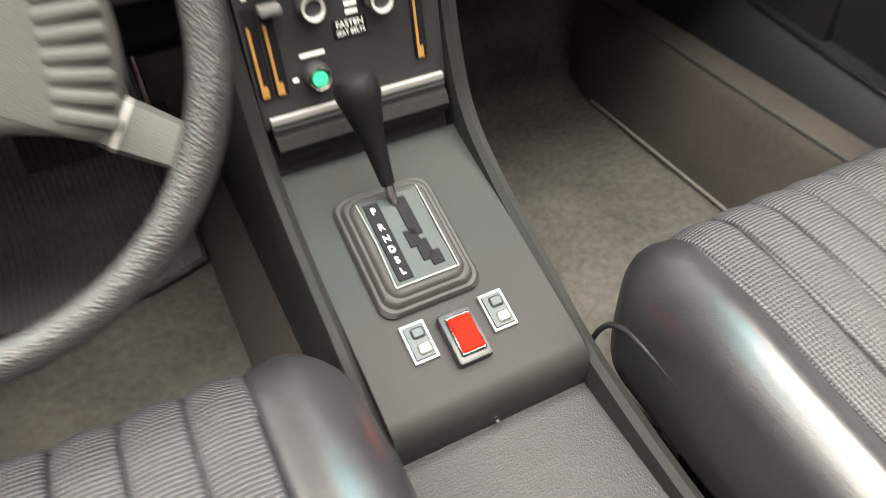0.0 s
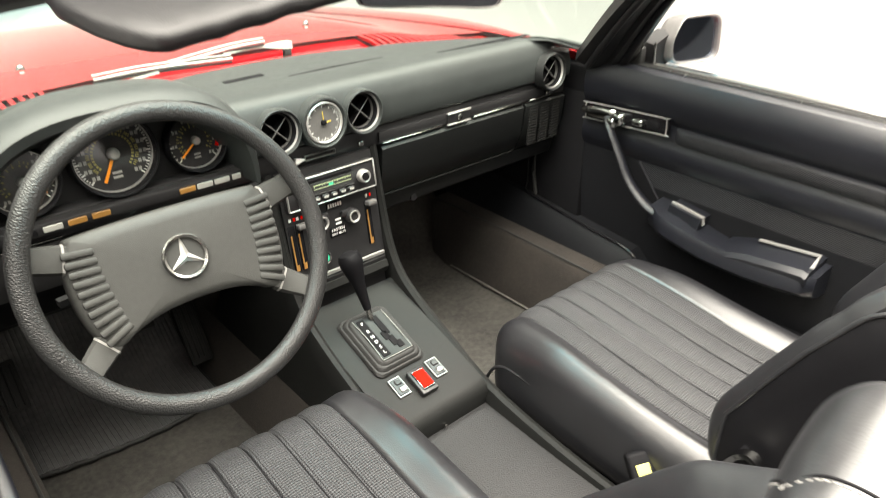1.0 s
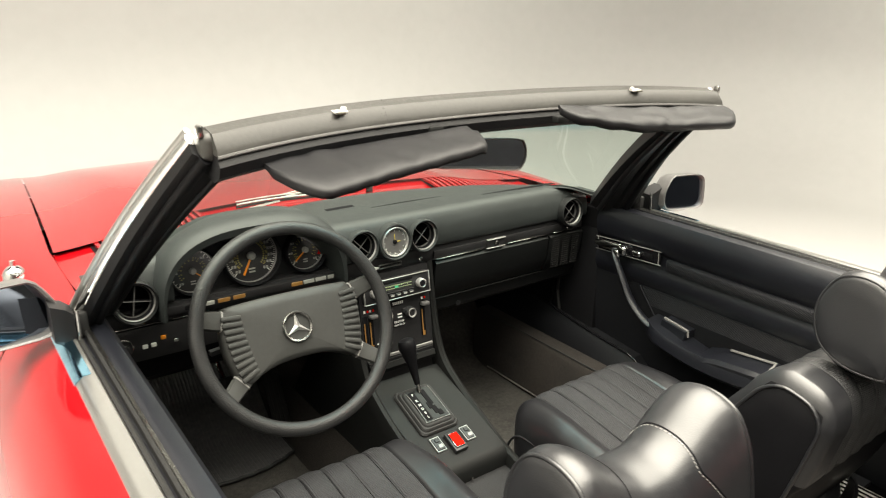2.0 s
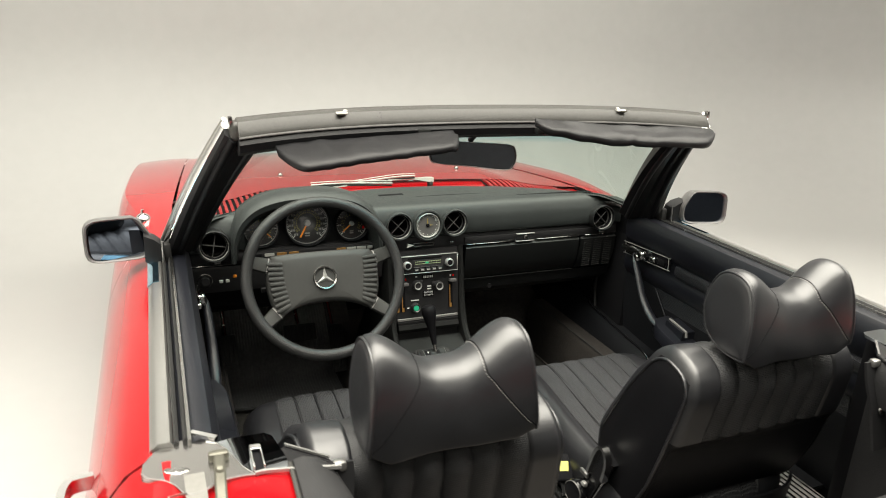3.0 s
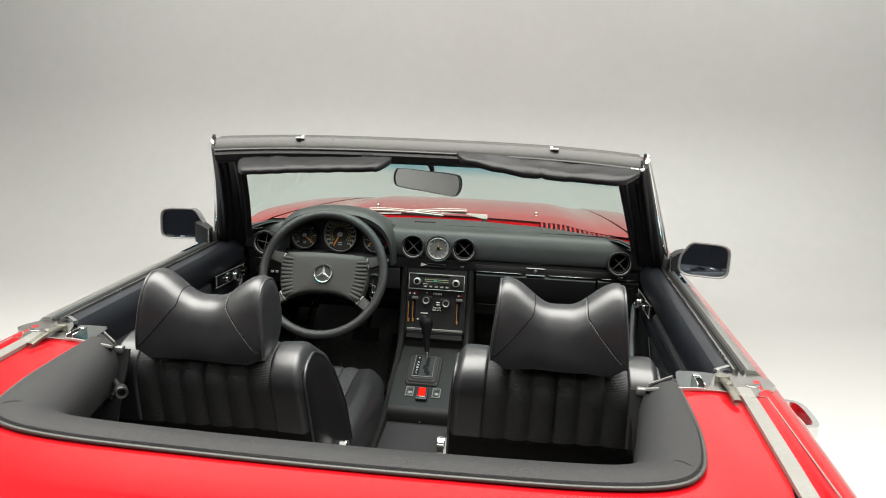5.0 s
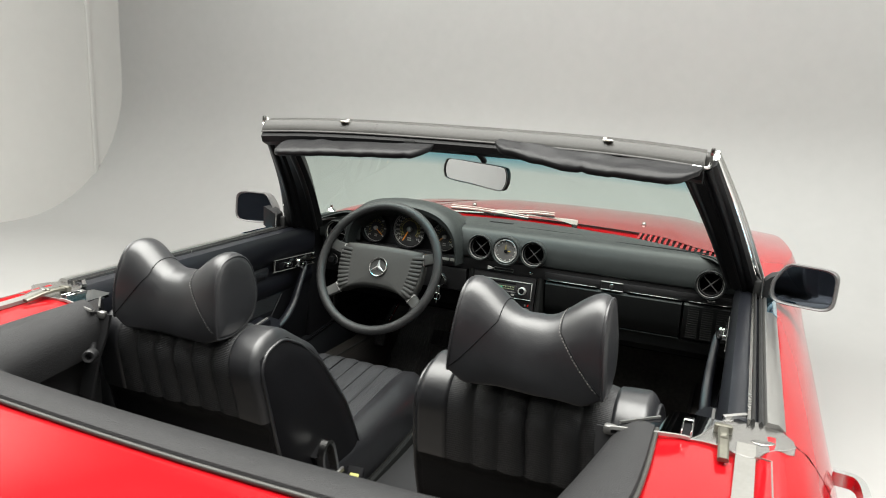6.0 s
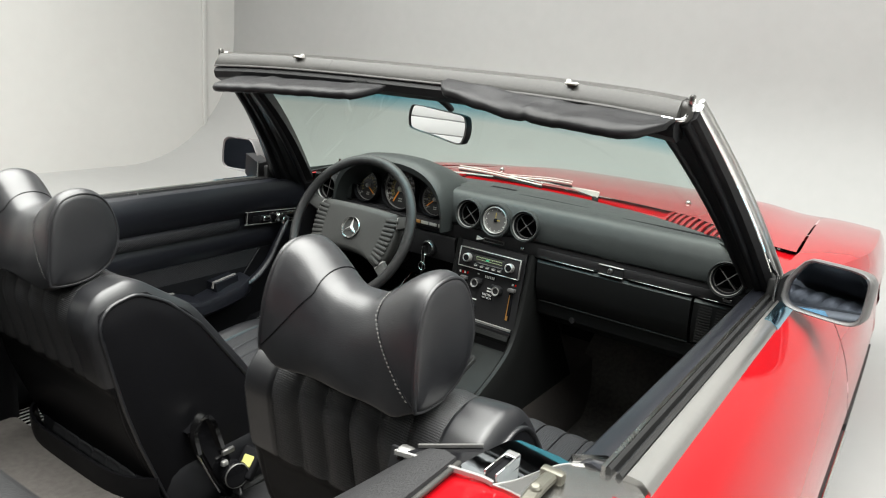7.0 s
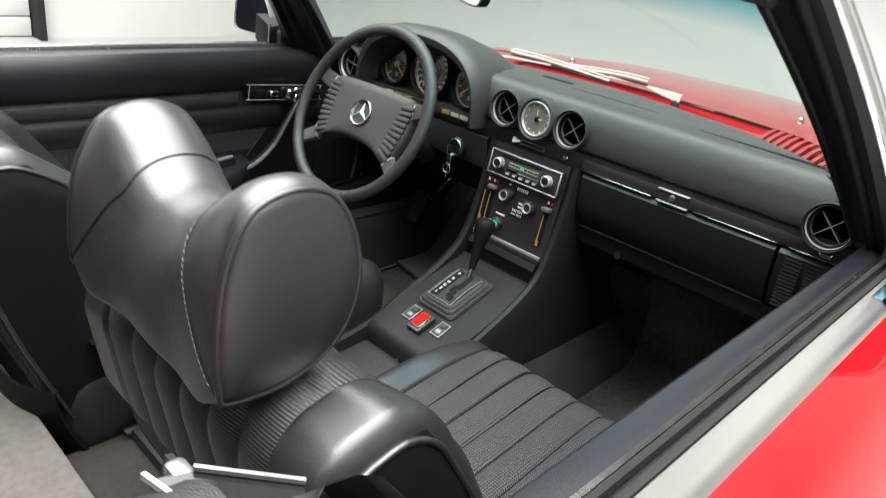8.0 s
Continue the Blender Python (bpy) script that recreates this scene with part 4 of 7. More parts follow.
def gauge(cx, cz, r, needle_deg, marks, name):
    m = basis((cx, 0.036, cz), (0, -1, 0.12))
    bm = mesh()
    lathe(bm, [(r * 1.13, 0.0), (r * 1.13, 0.016), (r * 1.08, 0.022), (r * 1.03, 0.020), (r, 0.006), (r, 0.0)], m, 40, caps=False)
    g = part(name, bm, BLACK, dash, "round black gauge with pale scale marks")
    bm = mesh()
    lathe(bm, [(0, 0.0), (r * 1.01, 0.0), (r * 1.01, 0.003), (0, 0.003)], m, 40)
    part("dial", bm, GAUGE, g)
    bm = mesh()
    lathe(bm, [(r * 1.0, 0.003), (r * 1.0, 0.0085), (r * 0.975, 0.0085), (r * 0.975, 0.003)], m, 40, caps=False)
    part("bezel_ring", bm, SILVER, g, "thin silver ring")
    bm = mesh()
    bm2 = mesh()
    bm3 = mesh()
    n = marks
    for k in range(n):
        a = radians(225 - 270 * k / (n - 1))
        long = k % 4 == 0
        q = m @ Matrix.Rotation(a, 4, "Z")
        box(bm, (r * (0.90 if long else 0.925), 0, 0.0038), (r * (0.11 if long else 0.06), r * (0.035 if long else 0.022), 0.001), 0, 1, q)
        if long:
            p = Matrix.Rotation(a, 4, "Z") @ V(r * 0.755, 0, 0.0038)
            for e in (-0.055, 0.055):
                box(bm3, p + V(r * e, 0, 0), (r * 0.075, r * 0.10, 0.001), 0, 1, m)
        else:
            box(bm2, (r * 0.61, 0, 0.0038), (r * 0.08, r * 0.022, 0.001), 0, 1, q)
            if k % 2:
                box(bm2, (r * 0.50, 0, 0.0038), (r * 0.06, r * 0.045, 0.001), 0, 1, q)
    part("scale", bm, MARKS, g, "pale scale marks")
    part("inner_scale", bm2, OLIVEMARK, g, "yellow-green inner scale")
    part("numerals", bm3, DIMMARK, g, "pale numerals")
    if name == "rev_counter":
        for k in range(6):
            bm = mesh()
            q = m @ Matrix.Rotation(radians(28 - 10 * k), 4, "Z")
            box(bm, (r * 0.84, 0, 0.0042), (r * 0.14, r * 0.13, 0.001), 0, 1, q)
            part("red_sector", bm, REDLENS, g)
    bm = mesh()
    q = m @ Matrix.Rotation(radians(needle_deg), 4, "Z")
    box(bm, (r * 0.36, 0, 0.009), (r * 0.82, r * (0.07 if r > 0.05 else 0.06), 0.0015), 0, 1, q)
    part("needle", bm, ORANGE, g, "orange needle")
    bm = mesh()
    lathe(bm, [(r * 0.155, 0.004), (r * 0.15, 0.012), (r * 0.10, 0.0145), (0, 0.0145)], m, 18)
    part("needle_hub", bm, DIMMARK, g, "pale hub")
    bm = mesh()
    for e in (-0.50, -0.62):
        box(bm, (0, r * e, 0.0038), (r * 0.24, r * 0.06, 0.001), 0, 1, m)
    part("legend", bm, DIMMARK, g, "pale legend bars")
    bm = mesh()
    lathe(bm, [(0, 0.016), (r * 1.02, 0.016), (r * 1.02, 0.0165), (0, 0.0165)], m, 40)
    gl = part("lens", bm, CLEAR, g)
    gl.visible_shadow = False
    return g


gauge(-0.357, 0.882, 0.060, -118, 57, "speedometer")
gauge(-0.487, 0.872, 0.046, -40, 25, "fuel_gauge")
gauge(-0.227, 0.872, 0.046, -140, 29, "rev_counter")
# warning lights in a row under the gauges
bm = mesh()
box(bm, (HOOD_C, 0.012, 0.806), (0.40, 0.030, 0.020), 0.004)
row = part("warning_lamp_bar", bm, PLASTIC, dash)
for k, x in enumerate((-0.505, -0.470, -0.436, -0.402, -0.266, -0.236, -0.206, -0.180)):
    bm = mesh()
    box(bm, (x, -0.003, 0.807), (0.027 if k < 7 else 0.016, 0.004, 0.0095), 0.001, 1)
    part("warning_lens", bm, (BLACK, DIMMARK, AMBER, AMBER, AMBER, DIMMARK, DIMMARK, DIMMARK)[k], row)


def vent(x, y, z, r=0.0395, turn=45):
    m = basis((x, y, z), (0, -1, 0.10))
    bm = mesh()
    lathe(bm, [(r * 1.20, -0.03), (r * 1.20, 0.001), (r * 1.17, 0.006), (r * 1.12, 0.007), (r * 1.07, 0.003), (r * 1.03, -0.012)], m, 40, caps=False)
    v = part("air_vent", bm, GLOVE if abs(x) > 0.3 else VINYL, dash, "round black air vent with crossed vanes")
    bm = mesh()
    lathe(bm, [(r * 1.035, -0.006), (r * 1.03, 0.0005), (r * 1.01, 0.002), (r * 0.985, 0.0005), (r * 0.975, -0.003)], m, 40, caps=False)
    part("ring", bm, SILVER, v, "silver ring")
    bm = mesh()
    lathe(bm, [(r * 0.98, -0.003), (r * 0.93, -0.005), (r * 0.91, -0.012), (r * 0.90, -0.030), (r * 0.84, -0.055), (0, -0.055)], m, 40, caps=False)
    part("barrel", bm, BLACK, v)
    bm = mesh()
    lathe(bm, [(r * 0.905, -0.013), (r * 0.88, -0.0115), (r * 0.86, -0.014), (r * 0.86, -0.018)], m, 40, caps=False)
    part("inner_ring", bm, SWITCHFRAME, v, "dull inner ring")
    for a in (turn, turn + 90):
        bm = mesh()
        q = m @ Matrix.Rotation(radians(a), 4, "Z")
        box(bm, (0, 0, -0.020), (r * 1.74, 0.0018, 0.018), 0.0005, 1, q)
        vn = part("vane", bm, BLACK, v)
        bm = mesh()
        box(bm, (0, 0, -0.0105), (r * 1.70, 0.0022, 0.0016), 0.0005, 1, q)
        part("vane_edge", bm, HOUSING, vn, "pale vane edge")
    return v


for v in VENTS:
    vent(*v)
# clock
m = basis((0, 0.0, 0.860), (0, -1, 0.10))
bm = mesh()
lathe(bm, [(0.048, -0.03), (0.048, 0.003), (0.0465, 0.009), (0.043, 0.010), (0.040, 0.006), (0.038, -0.006)], m, 40, caps=False)
clk = part("clock", bm, VINYL, dash, "round clock with yellow pointers, lens glare greying its face")
bm = mesh()
lathe(bm, [(0.0385, -0.006), (0.0385, 0.006), (0.036, 0.008), (0.0335, 0.003)], m, 40, caps=False)
part("ring", bm, SILVER, clk)
# metallic grey holds the lens glare; the dial itself is dark
bm = mesh()
lathe(bm, [(0, -0.002), (0.036, -0.002), (0.036, 0.001), (0, 0.001)], m, 40)
part("face", bm, CLOCKFACE, clk)
bm = mesh()
for k in range(12):
    box(bm, (0.0295, 0, 0.0015), (0.0045, 0.0014, 0.001), 0, 1, m @ Matrix.Rotation(radians(30 * k), 4, "Z"))
part("hour_marks", bm, MARKS, clk)
bm = mesh()
for k in range(60):
    if k % 5:
        box(bm, (0.0315, 0, 0.0015), (0.0018, 0.0006, 0.001), 0, 1, m @ Matrix.Rotation(radians(6 * k), 4, "Z"))
part("minute_marks", bm, MARKS, clk)
bm = mesh()
lathe(bm, [(0.0055, 0.001), (0.0052, 0.0045), (0.003, 0.0055), (0.0, 0.0055)], m, 18)
part("pointer_hub", bm, BLACK, clk)
bm = mesh()
box(bm, (0.010, 0, 0.003), (0.022, 0.0012, 0.001), 0, 1, m @ Matrix.Rotation(radians(92), 4, "Z"))
box(bm, (0.007, 0, 0.0035), (0.015, 0.0015, 0.001), 0, 1, m @ Matrix.Rotation(radians(4), 4, "Z"))
part("pointers", bm, YELLOWMARK, clk)
# dark recess strip under the pad with bright lines and the lock
bm = mesh()
box(bm, (0.0, 0.045, 0.800), (1.39, 0.06, 0.040), 0.004)
rec = part("recess_strip", bm, PLASTIC, dash, "glossy black strip under the pad")
bm = mesh()
box(bm, (0.405, 0.012, 0.797), (0.55, 0.006, 0.022), 0.002)
part("strip_face", bm, PLASTIC, rec)
for x0, x1 in ((0.135, 0.295), (0.385, 0.545), (0.565, 0.69)):
    for z in (0.785,):
        bm = mesh()
        box(bm, ((x0 + x1) / 2, 0.008, z), (x1 - x0, 0.005, 0.0018), 0.0006, 1)
        part("bright_line", bm, STEEL, rec)
bm = mesh()
box(bm, (0.34, 0.0085, 0.7955), (0.064, 0.006, 0.022), 0.002)
lk = part("glovebox_lock", bm, PLASTIC, dash, "chrome-edged glove box lock")
for z in (0.8075, 0.7835):
    bm = mesh()
    box(bm, (0.34, 0.006, z), (0.066, 0.008, 0.0024), 0.0008, 1)
    part("lock_edge", bm, SILVER, lk)
bm = mesh()
lathe(bm, [(0.0075, 0), (0.0075, 0.004), (0.0055, 0.0055), (0.0, 0.0055)], basis((0.34, 0.006, 0.7955), (0, -1, 0)), 18)
part("lock_barrel", bm, STEEL, lk)
for x0, x1 in ((-0.69, -0.56), (-0.545, -0.46)):
    bm = mesh()
    box(bm, ((x0 + x1) / 2, 0.008, 0.785), (x1 - x0, 0.005, 0.0026), 0.001, 1)
    part("bright_line", bm, STEEL, rec)
for x, nm in ((0.625, "vent_lever"), (-0.61, "vent_lever")):
    bm = mesh()
    box(bm, (x, 0.004, 0.795), (0.022, 0.012, 0.010), 0.002, 1)
    part(nm, bm, STEEL, rec)
# small vent sliders above the radio
bm = mesh()
for dz in (-0.0045, 0.0045):
    box(bm, (-0.006, 0.010, 0.797 + dz), (0.064, 0.006, 0.0012), 0.0004, 1)
for dx in (-0.038, 0.026):
    box(bm, (dx, 0.010, 0.797), (0.0012, 0.006, 0.010), 0.0004, 1)
sl = part("slider", bm, SWITCHFRAME, rec, "thin bright slot frame")
bm = mesh()
loft(bm, [[V(-0.060, y, 0.803), V(-0.060, y, 0.791), V(-0.040, y, 0.797)] for y in (0.012, 0.005)])
part("slider_tip", bm, MARKS, sl, "white pointer")
bm = mesh()
box(bm, (0.085, 0.008, 0.797), (0.012, 0.008, 0.010), 0.002, 1)
part("small_button", bm, STEEL, rec)
# glove box and lower dash
bm = mesh()
GB = [(0.012, 0.778), (0.006, 0.772), (0.012, 0.71), (0.030, 0.665), (0.045, 0.655), (0.09, 0.66), (0.09, 0.778)]
loft(bm, [[V(x, y + 0.0, z) for y, z in GB] for x in (0.135, 0.30, 0.545)])
gb = part("glovebox_door", bm, GLOVE, dash, "black glove box door")
bm = mesh()
loft(bm, [[V(x, y, z) for y, z in ((0.035, 0.657), (0.045, 0.62), (0.10, 0.585), (0.34, 0.58), (0.34, 0.66), (0.1, 0.66))] for x in (0.13, 0.695)])
part("lower_pad", bm, GLOVE, dash)
bm = mesh()
sweep(bm, [V(0.14, 0.033, 0.659), V(0.545, 0.033, 0.659)], 0.003)
part("lower_edge", bm, SATIN, dash)
bm = mesh()
lathe(bm, [(0.008, 0), (0.008, 0.006), (0, 0.006)], basis((0.24, 0.045, 0.625), (0, -1, 0)), 12)
part("knee_button", bm, PLASTIC, dash)
# slotted speaker cover beside the glove box
bm = mesh()
loft(bm, [[V(x, y, z) for y, z in GB] for x in (0.552, 0.69)])
spk = part("speaker_cover", bm, GLOVE, dash, "black slotted speaker cover")
for k in range(14):
    for c in range(3):
        bm = mesh()
        z = 0.765 - 0.0068 * k
        box(bm, (0.580 + 0.040 * c, 0.0075 + 0.07 * max(0, 0.74 - z) * 0.4, z), (0.030, 0.004, 0.0028), 0, 1)
        part("slot", bm, RUBBER, spk)
# driver's lower panel with switches
bm = mesh()
loft(bm, [[V(x, y, z) for y, z in ((0.012, 0.778), (0.008, 0.77), (0.022, 0.70), (0.05, 0.69), (0.09, 0.70), (0.09, 0.778))] for x in (-0.69, -0.135)])
low = part("switch_panel", bm, PLASTIC, dash, "black switch panel under the dash")
bm = mesh()
loft(bm, [[V(x, y, z) for y, z in ((0.05, 0.695), (0.06, 0.64), (0.12, 0.60), (0.34, 0.58), (0.34, 0.69))] for x in (-0.69, -0.13)])
part("knee_pad", bm, BLACK, dash)
bm = mesh()
lathe(bm, [(0.020, 0), (0.020, 0.004), (0.012, 0.006), (0.012, 0.018), (0.010, 0.02), (0, 0.02)], basis((-0.645, 0.012, 0.742), (0, -1, 0.1)), 24)
part("light_switch", bm, PLASTIC, low, "round light switch")
bm = mesh()
lathe(bm, [(0.0205, 0.0), (0.0205, 0.003), (0.0185, 0.004)], basis((-0.645, 0.010, 0.742), (0, -1, 0.1)), 24, caps=False)
part("switch_ring", bm, STEEL, low)
for k, (x, mt) in enumerate(((-0.602, MARKS), (-0.585, MARKS), (-0.565, ORANGE), (-0.54, STEEL))):
    bm = mesh()
    box(bm, (x, 0.010, 0.736 + 0.012 * (k == 2)), (0.010, 0.006, 0.008), 0.001, 1)
    part("switch_mark", bm, mt, low)
# ignition lock with key
ign = part("ignition_lock", (lambda b: (lathe(b, [(0.024, -0.01), (0.024, 0.006), (0.018, 0.012), (0.016, 0.006), (0.0, 0.006)], basis((-0.224, 0.01, 0.730), (0, -1, 0.05)), 24), b)[1])(mesh()), PLASTIC, dash, "black ignition lock with a key")
bm = mesh()
box(bm, (-0.224, -0.012, 0.728), (0.006, 0.03, 0.022), 0.002)
box(bm, (-0.224, -0.016, 0.700), (0.014, 0.003, 0.03), 0.001, 1)
sweep(bm, [V(-0.224, -0.018, 0.716), V(-0.222, -0.019, 0.69), V(-0.226, -0.018, 0.655)], 0.0022)
part("key", bm, STEEL, ign)
bm = mesh()
lathe(bm, [(0.018, 0.011), (0.0195, 0.0125), (0.021, 0.0105)], basis((-0.224, 0.01, 0.730), (0, -1, 0.05)), 24, caps=False)
part("lock_ring", bm, STEEL, ign)
bm = mesh()
loop = [V(-0.224 + 0.012 * math.cos(2 * math.pi * k / 20), -0.020, 0.680 + 0.012 * math.sin(2 * math.pi * k / 20)) for k in range(20)]
sweep(bm, loop, 0.0012, closed=True, up=(0, 1, 0))
part("key_ring", bm, CHROME, ign)
# demister slots in the dash top
for x0, x1, y in ((0.0, 0.22, 0.10), (-0.11, -0.03, 0.15), (0.33, 0.60, 0.075)):
    bm = mesh()
    sheet(bm, lambda u, v, a=x0, b=x1, y=y: V(a + (b - a) * u, y + 0.016 * v - 0.05 * abs(a + (b - a) * u - 0.1), 0.9205), 10, 1, thick=0.001)
    part("demister_slot", bm, BLACK, dash)

# ---- centre console ----
con = thing("centre_console", "satin black centre console with heater controls and a gear plate", "console", (0, -0.2, 0.3))
CF0, CF1 = V(0, 0.004, 0.772), V(0, -0.032, 0.548)     # face of the heater panel, top to bottom
up = (CF0 - CF1).normalized()


def face_at(x, z):
    """On the face, by height in the world."""
    t = (z - CF1.z) / (CF0.z - CF1.z)
    p = CF1.lerp(CF0, t)
    return basis((x, p.y, p.z), V(0, -up.z, up.y), up)


bm = mesh()
loft(bm, [[V(x, 0.006, 0.782), V(x, -0.030, 0.562), V(x, -0.02, 0.545), V(x, -0.03, 0.50), V(x, 0.3, 0.40), V(x, 0.3, 0.782)] for x in (-0.104, 0.104)])
face = part("heater_panel", bm, PLASTIC, con, "black heater control panel")
# swept cheeks: from the dash down and back along the tunnel
EDGE = smooth_path([(0.118, 0.012, 0.785), (0.118, -0.004, 0.70), (0.118, -0.030, 0.60), (0.118, -0.065, 0.535), (0.118, -0.13, 0.490), (0.118, -0.22, 0.450), (0.118, -0.34, 0.400), (0.118, -0.55, 0.370), (0.118, -0.86, 0.360)], 6)
for s in (-1, 1):
    bm = mesh()
    rings = []
    for p in EDGE:
        x = s * p.x
        y, z = p.y, p.z
        bot_y = min(0.30, y + 0.30 * sstep(0.50, 0.75, z))
        bz = min(0.33, z - 0.03)
        rings.append([V(x - s * 0.013, y + 0.004, z - 0.012), V(x - s * 0.011, y - 0.002, z - 0.002), V(x - s * 0.004, y - 0.005, z + 0.003), V(x + s * 0.004, y - 0.003, z + 0.001), V(x + s * 0.010, y + 0.004, z - 0.010), V(x + s * 0.014, y + 0.05 * sstep(0.5, 0.75, z), z - 0.05), V(x + s * 0.022, bot_y + 0.03, bz), V(x - s * 0.013, bot_y + 0.03, bz)])
    loft(bm, rings)
    part("console_side", bm, SATIN, con, "satin black swept side of the console")
# gear plate
PL0, PL1 = V(0, -0.045, 0.512), V(0, -0.318, 0.418)
pup = (PL0 - PL1).normalized()
PN = V(0, -pup.z, pup.y)


def plate_at(x, y):
    t = (y - PL1.y) / (PL0.y - PL1.y)
    p = PL1.lerp(PL0, t)
    return basis((x, p.y, p.z), PN, pup)


bm = mesh()
lip = [PL0, PL1, PL1 + V(0, -0.014, -0.010), PL1 + V(0, -0.020, -0.026), PL1 + V(0, -0.014, -0.075), V(0, -0.30, 0.30), V(0, -0.04, 0.30)]
loft(bm, [[V(x, p.y, p.z) for p in lip] for x in (-0.107, -0.05, 0.05, 0.107)])
plate = part("console_plate", bm, SATIN, con)
bm = mesh()
sheet(bm, lambda u, v: V(-0.107 + 0.214 * u, -0.325 - 0.53 * v, 0.345 - 0.012 * math.sin(math.pi * v) ), 4, 8, thick=-0.02)
part("console_tray", bm, PADVINYL, con, "open tray lined with grey vinyl")
bm = mesh()
lathe(bm, [(0.0035, 0), (0.003, 0.003), (0, 0.004)], basis((0.0, -0.338, 0.372), (0, -1, 0.2)), 10)
part("screw", bm, STEEL, con)
# radio
DIALGREEN = mat("pale_green_scale", (0.36, 0.42, 0.25), 0.6)
R = face_at(0.0, 0.740)
bm = mesh()
box(bm, (0, 0, 0.006), (0.196, 0.056, 0.016), 0.003, 2, R)
rad = part("radio", bm, PLASTIC, con, "chrome-framed car radio with two knobs")
for c, sz in (((0, 0.0265, 0.014), (0.196, 0.0024, 0.006)), ((0, -0.0265, 0.014), (0.196, 0.0022, 0.006)), ((-0.0967, 0, 0.014), (0.0026, 0.052, 0.006)), ((0.0967, 0, 0.014), (0.0026, 0.052, 0.006))):
    bm = mesh()
    box(bm, c, sz, 0.001, 1, R)
    part("frame_bar", bm, SILVER, rad)
for x in (-0.068, 0.068):
    bm = mesh()
    lathe(bm, [(0.013, 0.012), (0.0125, 0.026), (0.010, 0.028), (0.008, 0.026), (0, 0.026)], R @ Matrix.Translation((x, 0.0, 0)), 22)
    part("knob", bm, SILVER, rad)
    bm = mesh()
    lathe(bm, [(0.008, 0.0262), (0.007, 0.0285), (0, 0.0285)], R @ Matrix.Translation((x, 0.0, 0)), 18)
    part("knob_cap", bm, BLACK, rad)
bm = mesh()
box(bm, (0, 0.004, 0.0145), (0.094, 0.020, 0.003), 0.001, 1, R)
part("dial_window", bm, GAUGE, rad)
for z in (0.0085, 0.0015):
    bm = mesh()
    box(bm, (0, z, 0.0163), (0.082, 0.0011, 0.0006), 0, 1, R)
    part("scale_line", bm, DIALGREEN, rad, "pale scale line")
for k in range(15):
    bm = mesh()
    box(bm, (-0.040 + 0.0057 * k, 0.0085 if k % 3 else 0.0075, 0.0166), (0.0011, 0.0028 if k % 3 else 0.0050, 0.0008), 0, 1, R)
    part("dial_mark", bm, DIALGREEN, rad)
bm = mesh()
box(bm, (-0.004, 0.0045, 0.0168), (0.010, 0.0045, 0.0008), 0, 1, R)
part("band_mark", bm, GREEN, rad, "green band mark")
bm = mesh()
box(bm, (0, -0.0075, 0.0165), (0.094, 0.003, 0.002), 0, 1, R)
part("dial_line", bm, CHROME, rad)
bm = mesh()
box(bm, (-0.01, 0.0195, 0.0155), (0.110, 0.005, 0.003), 0.001, 1, R)
part("card_slot", bm, BLACK, rad)
for k in range(5):
    bm = mesh()
    box(bm, (-0.038 + 0.019 * k, -0.016, 0.016), (0.015, 0.008, 0.006), 0.002, 1, R)
    pb = part("push_button", bm, PLASTIC, rad)
    bm = mesh()
    box(bm, (-0.038 + 0.019 * k, -0.0165, 0.0193), (0.0095, 0.0036, 0.0006), 0, 1, R)
    part("button_bar", bm, DIMMARK, pb, "pale bar")
# heater panel
for x, z, mt in ((-0.034, 0.675, SILVER), (0.036, 0.668, SILVER)):
    P = face_at(x, z)
    bm = mesh()
    lathe(bm, [(0.015, 0), (0.0145, 0.014), (0.012, 0.018), (0.009, 0.016), (0, 0.016)], P, 24)
    kb = part("heater_knob", bm, PLASTIC, con, "round heater knob with a silver ring")
    bm = mesh()
    lathe(bm, [(0.0125, 0.0165), (0.0115, 0.0195), (0.009, 0.0185), (0.0085, 0.016)], P, 24, caps=False)
    part("knob_ring", bm, mt, kb)
    bm = mesh()
    box(bm, (-0.012 if x > 0 else 0.010, 0.008, 0.005), (0.020, 0.014, 0.010), 0.004, 2, P)
    part("knob_wing", bm, PLASTIC, kb)
P = face_at(-0.040, 0.606)
bm = mesh()
lathe(bm, [(0.015, 0), (0.0145, 0.010), (0.012, 0.014), (0.009, 0.012), (0, 0.012)], P, 24)
kb = part("fan_knob", bm, PLASTIC, con, "fan knob with a green centre")
bm = mesh()
lathe(bm, [(0.009, 0.012), (0.008, 0.0145), (0, 0.0145)], P, 20)
part("knob_lens", bm, GREEN, kb)
bm = mesh()
lathe(bm, [(0.0125, 0.0125), (0.0115, 0.0155), (0.0095, 0.0145)], P, 24, caps=False)
part("knob_ring", bm, STEEL, kb)
